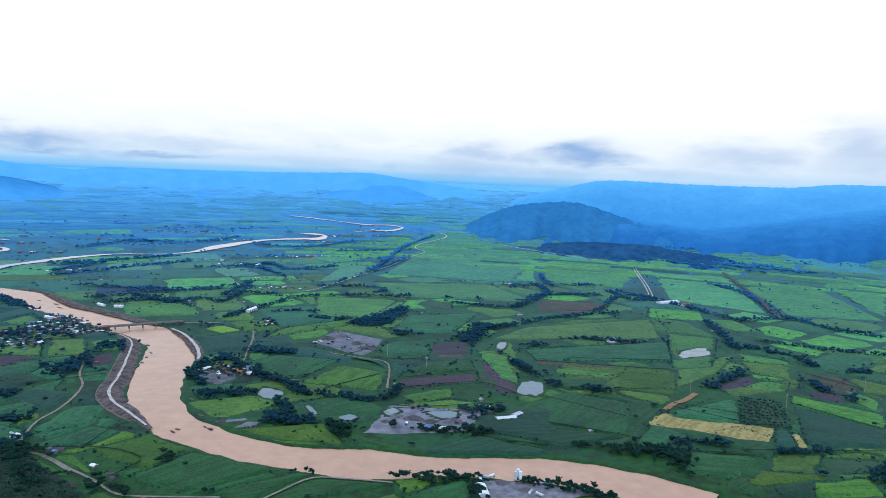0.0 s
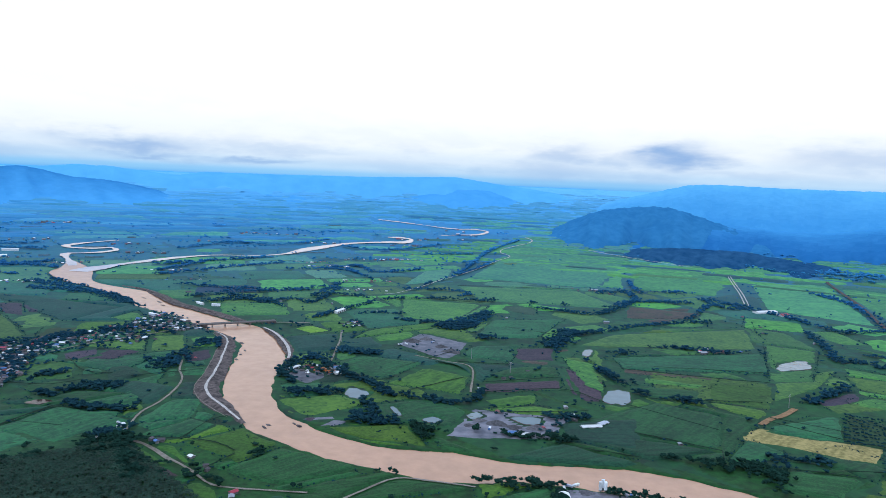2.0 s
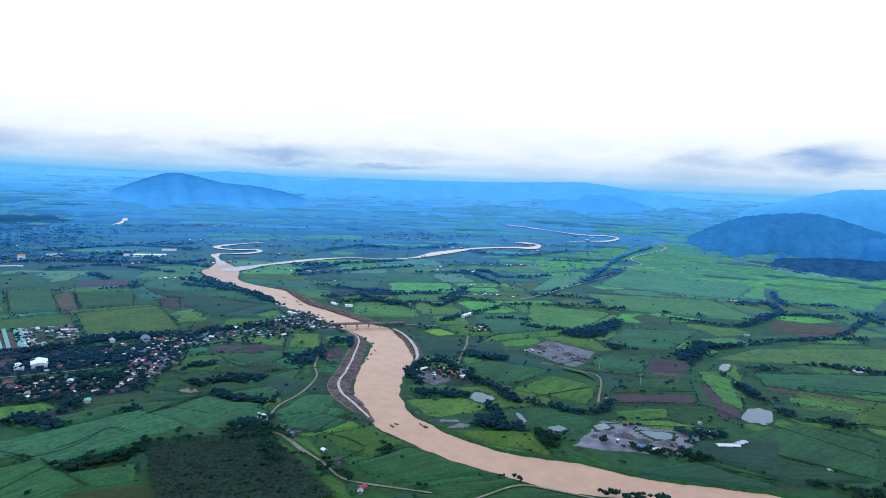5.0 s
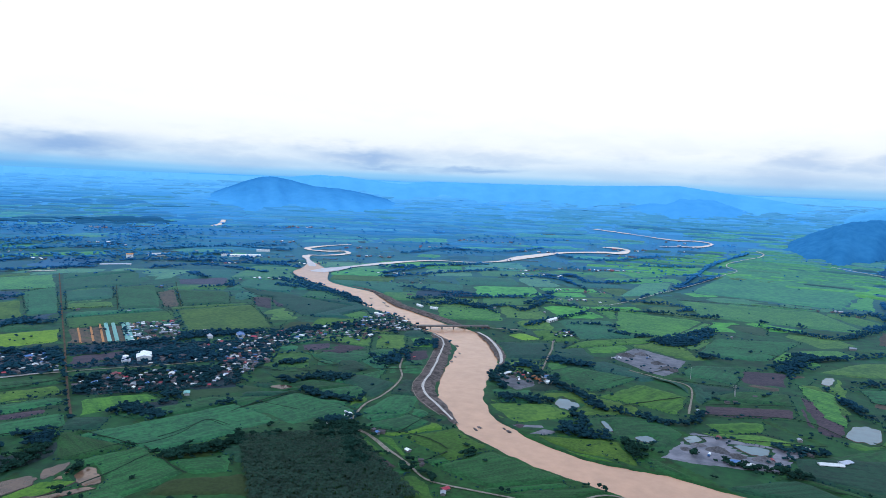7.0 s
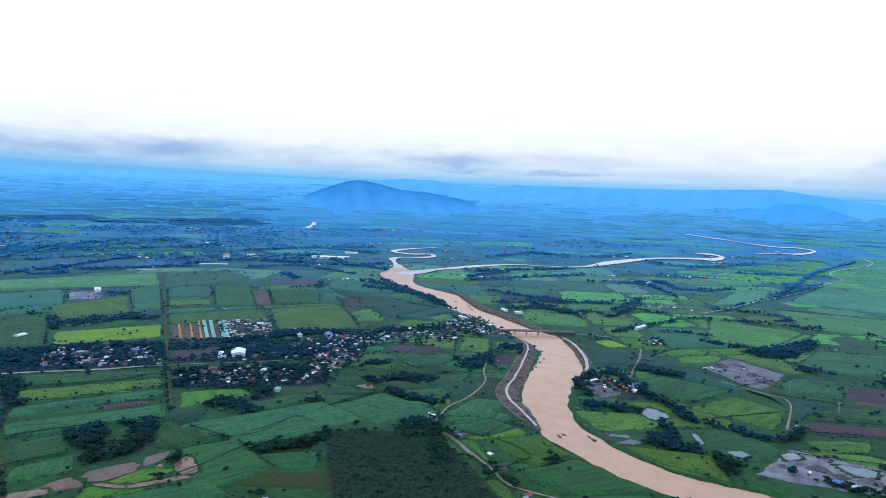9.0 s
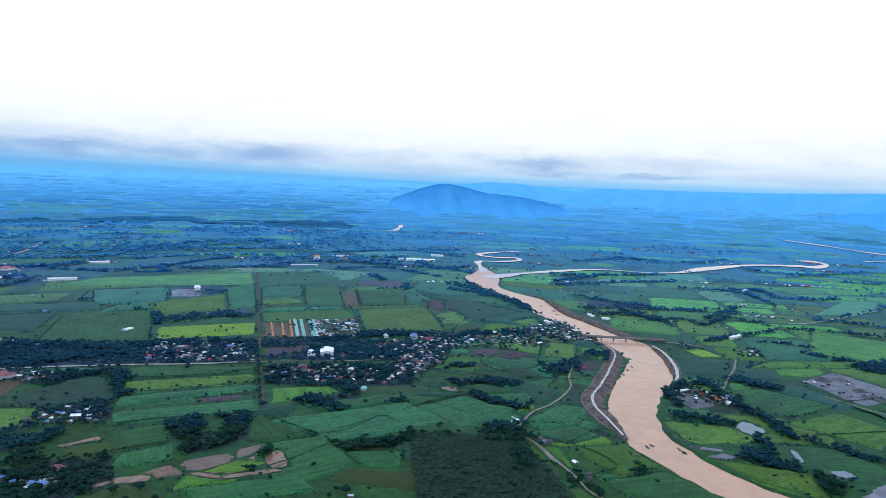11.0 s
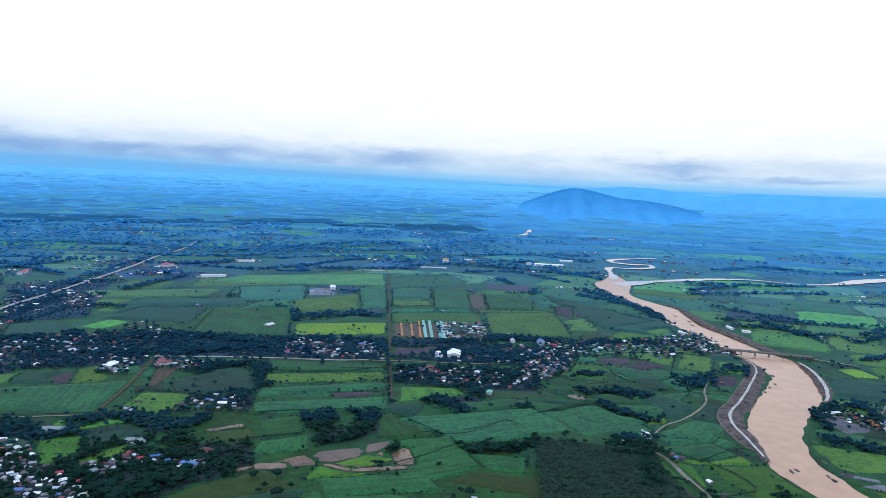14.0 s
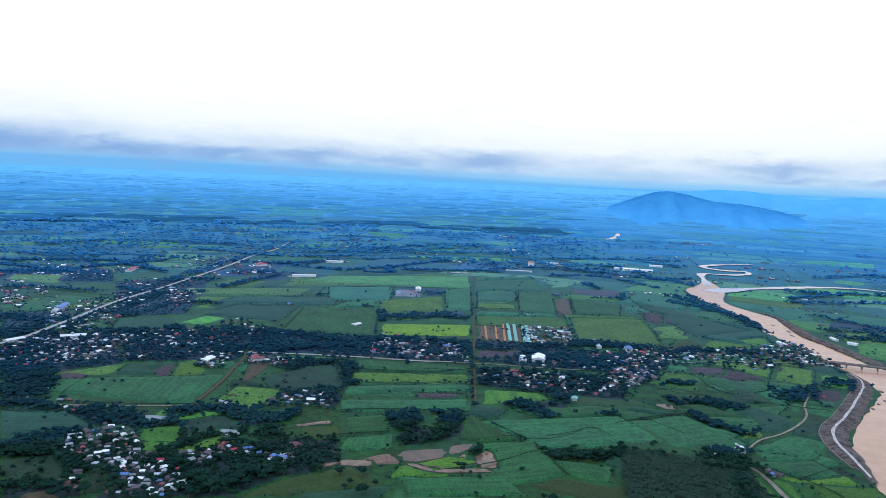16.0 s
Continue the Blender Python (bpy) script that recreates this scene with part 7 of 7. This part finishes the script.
hall(-1119, 324, 224, 14, 26, 5, "white", label="grey-white hall among village trees", doors=3)
hall(-1093, 396, 190, 12, 22, 4, "rust", label="orange-roofed house with a porch", doors=3)

# tall power poles across the eastern fields
def power_pole(x, y, turn):
    ob = tagged(new("power_pole"), "tall pale power pole standing among the fields", "power pole", "power poles")
    ob.matrix_basis = pose(x, y, 0.0, 0, 0, turn)
    bm = bmesh.new()
    bmesh.ops.create_cone(bm, cap_ends=True, segments=8, radius1=0.45, radius2=0.22, depth=21, matrix=Matrix.Translation((0, 0, 9.5)))
    part("mast", bm, MAT["paved"], ob)
    for z, w in ((18.6, 2.6), (16.4, 3.2)):
        bm = bmesh.new()
        box(bm, -w, -0.14, z, w, 0.14, z + 0.3)
        arm = part("crossarm", bm, MAT["paved"], ob)
        for s in (-0.9, 0.9):
            bm = bmesh.new()
            bmesh.ops.create_cone(bm, cap_ends=True, segments=8, radius1=0.16, radius2=0.1, depth=0.7, matrix=Matrix.Translation((s * w, 0, z + 0.6)))
            part("insulator", bm, MAT["white"], arm)


for x, y, turn in ((-338, 1267, 20), (-19, 1119, 31), (383, 1047, 42), (503, 994, 53), (673, 1090, 64), (-335, 1259, 75), (-18, 1120, 86), (-88, 1198, 97)):
    power_pole(x, y, turn)

# market garden: long teal-netted beds with pale paths between them
for i, t in enumerate(np.linspace(0, 1, 4)):
    x0, y0, x1, y1 = -1154 + 29 * t, 973 + 26 * t, -1024 + 23 * t, 872 + 27 * t
    if i == 2:
        x0, y0, x1, y1 = x0 + 4, y0 + 3, x1 + 4, y1 + 3
    hall((x0 + x1) / 2, (y0 + y1) / 2, math.degrees(math.atan2(y1 - y0, x1 - x0)) - 90, 5.2, math.hypot(x1 - x0, y1 - y0), 2.2, "teal", "teal", "long low teal-roofed row of sheds", 0.08, 4)
for x0, y0, x1, y1 in ((-1163, 919, -1054, 838), (-1153, 938, -1038, 851), (-1162, 966, -1030, 864), (-1146, 981, -1015, 880), (-1116, 1007, -994, 907)):
    ribbon("garden_path", np.array([(x0 + (x1 - x0) * s, y0 + (y1 - y0) * s, 3.6) for s in np.linspace(0, 1, 9)]), MAT["orange"], 1.25, "straight orange earth path in the market garden", "path", edge=0.7)

# ---- bridge ----
bridge = tagged(new("bridge"), "grey concrete road bridge on piers over the brown river", "bridge")
ax, ay, bx, by = -628, 1303, -516, 1379
blen = math.hypot(bx - ax, by - ay)
bridge.matrix_basis = pose(ax, ay, 0, 0, 0, math.degrees(math.atan2(by - ay, bx - ax)))
bm = bmesh.new()
box(bm, -8, -4.6, 4.6, blen + 8, 4.6, 5.4)
part("deck", bm, MAT["concrete"], bridge)
for s in (-1, 1):
    bm = bmesh.new()
    box(bm, -8, s * 4.4 - 0.2, 5.4, blen + 8, s * 4.4 + 0.2, 6.5)
    part("parapet", bm, MAT["concrete"], bridge)
    bm = bmesh.new()
    box(bm, -6, s * 2.8 - 0.5, 3.2, blen + 6, s * 2.8 + 0.5, 4.6)
    part("girder", bm, MAT["concrete"], bridge)
for i in range(5):
    px = blen * (0.14 + 0.18 * i)
    pier = part("pier", bmesh.new(), MAT["concrete"], bridge)
    bm = bmesh.new()
    for s in (-1, 1):
        bmesh.ops.create_cone(bm, cap_ends=True, segments=10, radius1=0.95, radius2=0.85, depth=9.5, matrix=Matrix.Translation((px, s * 2.8, -1.6)))
    box(bm, px - 1.0, -4.2, 2.2, px + 1.0, 4.2, 3.3)
    bm.to_mesh(pier.data)
    bm.free()
for s in (0, 1):
    bm = bmesh.new()
    box(bm, s * blen - 9, -5.5, -1.0, s * blen + 9, 5.5, 4.7)
    part("abutment", bm, MAT["levee"], bridge)
for x0, y0, x1, y1 in ((ax, ay, -671, 1241), (bx, by, -440, 1400)):
    ribbon("road", np.array([(x0 + (x1 - x0) * s, y0 + (y1 - y0) * s, 5) for s in np.linspace(0, 1, 8)]), MAT["track"], 2.2, "pale approach road to the bridge", "road")

# ---- quarries, plant and machines ----
def mound(x, y, r, h, label="grey pile of quarried gravel", mat="gravel"):
    n, rings = 18, 5
    vs, fs = [(0, 0, h)], []
    for j in range(1, rings + 1):
        t = j / rings
        for i in range(n):
            a = i * math.tau / n
            rr = r * t * (1 + 0.14 * math.sin(3 * a + x) + 0.07 * math.sin(7 * a + y))
            vs.append((rr * math.cos(a), rr * math.sin(a) * 0.85, h * (1 - t) ** 1.2 * (1 + 0.1 * math.sin(5 * a + y)) - 0.5 * (j == rings)))
    fs += [(0, 1 + i, 1 + (i + 1) % n) for i in range(n)]
    for j in range(rings - 1):
        o = 1 + j * n
        fs += [(o + i, o + n + i, o + n + (i + 1) % n, o + (i + 1) % n) for i in range(n)]
    tagged(mesh_object("gravel_mound", vs, fs, MAT[mat], at=(x, y, 0.6), smooth=True), label, "mound", "quarry mounds")


for x, y, r, h in ((-28, 874, 15, 5), (-6, 864, 11, 4), (22, 868, 15, 5), (-50, 880, 10, 3), (-62, 858, 9, 3), (-208, 1300, 18, 6), (-186, 1325, 16, 5), (-150, 1270, 14, 5), (-128, 1240, 18, 6), (70, 690, 9, 3), (92, 676, 8, 3), (-310, 1036, 9, 3)):
    mound(x, y, r, h, mat="pile")


def shoal(x, y, r, turn):
    """A low bank of dark silt and drift that stands out of the river."""
    n, vs = 14, [(0, 0, 0.7)]
    for t_, z_ in ((0.5, 0.5), (1.0, -0.9)):
        for i in range(n):
            a = i * math.tau / n
            rr = r * t_ * (1 + 0.25 * math.sin(2 * a + x) + 0.15 * math.sin(5 * a + y))
            vs.append((rr * math.cos(a) * 1.5, rr * math.sin(a) * 0.55, z_))
    fs = [(0, 1 + i, 1 + (i + 1) % n) for i in range(n)] + [(1 + i, 1 + n + i, 1 + n + (i + 1) % n, 1 + (i + 1) % n) for i in range(n)]
    tagged(mesh_object("shoal", vs, fs, MAT["levee"], at=(x, y, -1.4), turn=turn, smooth=True), "dark silt shoal standing out of the brown river", "shoal", "river shoals")


for x, y, r, turn in ((-1308, 1867, 16, -35), (-934, 1602, 9, -35), (-904, 1569, 8, -35), (-845, 1533, 10, -35), (-816, 1496, 8, -35), (-508, 1190, 7, -60), (-504, 1201, 8, -60), (-477, 1151, 5, -60), (-473, 1123, 5, -60), (-466, 1090, 6, -60), (-533, 1230, 6, -60), (-305, 798, 5, -40), (-303, 807, 5, -40), (-266, 812, 6, -40), (-274, 818, 4, -40)):
    shoal(x, y, r, turn)


def silo(x, y):
    ob = tagged(new("silo"), "pale steel cement silo on legs", "silo", "cement silos")
    ob.matrix_basis = pose(x, y, 0.4)
    bm = bmesh.new()
    bmesh.ops.create_cone(bm, cap_ends=True, segments=16, radius1=1.7, radius2=1.7, depth=8, matrix=Matrix.Translation((0, 0, 9)))
    part("tank", bm, MAT["white"], ob)
    bm = bmesh.new()
    bmesh.ops.create_cone(bm, cap_ends=True, segments=16, radius1=0.4, radius2=1.7, depth=2.4, matrix=Matrix.Translation((0, 0, 3.8)))
    part("hopper", bm, MAT["concrete"], ob)
    for a in range(4):
        bm = bmesh.new()
        cxx, cyy = 1.5 * math.cos(a * 1.57), 1.5 * math.sin(a * 1.57)
        box(bm, cxx - 0.12, cyy - 0.12, -0.5, cxx + 0.12, cyy + 0.12, 5.2)
        part("leg", bm, MAT["concrete"], ob)


for x, y in ((83, 690), (88, 691), (86, 696)):
    silo(x, y)


def truck(x, y, turn, cab, body, label):
    ob = tagged(new("truck"), label, "truck", "parked trucks")
    ob.matrix_basis = pose(x, y, 0.6, 0, 0, turn)
    bm = bmesh.new()
    box(bm, -1.2, 2.0, 0.7, 1.2, 4.2, 3.0)
    bmesh.ops.bevel(bm, geom=bm.edges[:], offset=0.2, segments=2, affect="EDGES")
    part("cab", bm, MAT[cab], ob)
    bm = bmesh.new()
    box(bm, -1.25, -4.2, 1.0, 1.25, 1.8, 2.8)
    part("cargo_box", bm, MAT[body], ob)
    bm = bmesh.new()
    box(bm, -0.9, -4.0, 0.6, 0.9, 4.0, 1.0)
    part("chassis", bm, MAT["darkwood"], ob)
    for wx in (-1.1, 1.1):
        for wy in (-3.0, -1.8, 2.9):
            bm = bmesh.new()
            bmesh.ops.create_cone(bm, cap_ends=True, segments=12, radius1=0.52, radius2=0.52, depth=0.35, matrix=Matrix.Translation((wx, wy, 0.52)) @ Matrix.Rotation(math.pi / 2, 4, "Y"))
            part("wheel", bm, MAT["darkwood"], ob)


for i, (x, y) in enumerate(((48, 694), (53, 700), (60, 703), (108, 692), (116, 690), (96, 668), (104, 664), (-300, 1050), (-306, 1056), (-296, 1044), (-312, 1062), (-288, 1050), (-318, 1048), (-170, 1300), (-215, 1270), (-225, 1262), (-36, 850), (-470, 762), (-462, 752), (-450, 740))):
    orange = 7 <= i < 13
    truck(x, y, (i * 67) % 180, "machine" if orange else ("white", "blue", "white")[i % 3], "machine" if orange else ("white", "zinc")[i % 2], "orange earth-moving truck parked at the works" if orange else "parked truck with a pale cargo box")
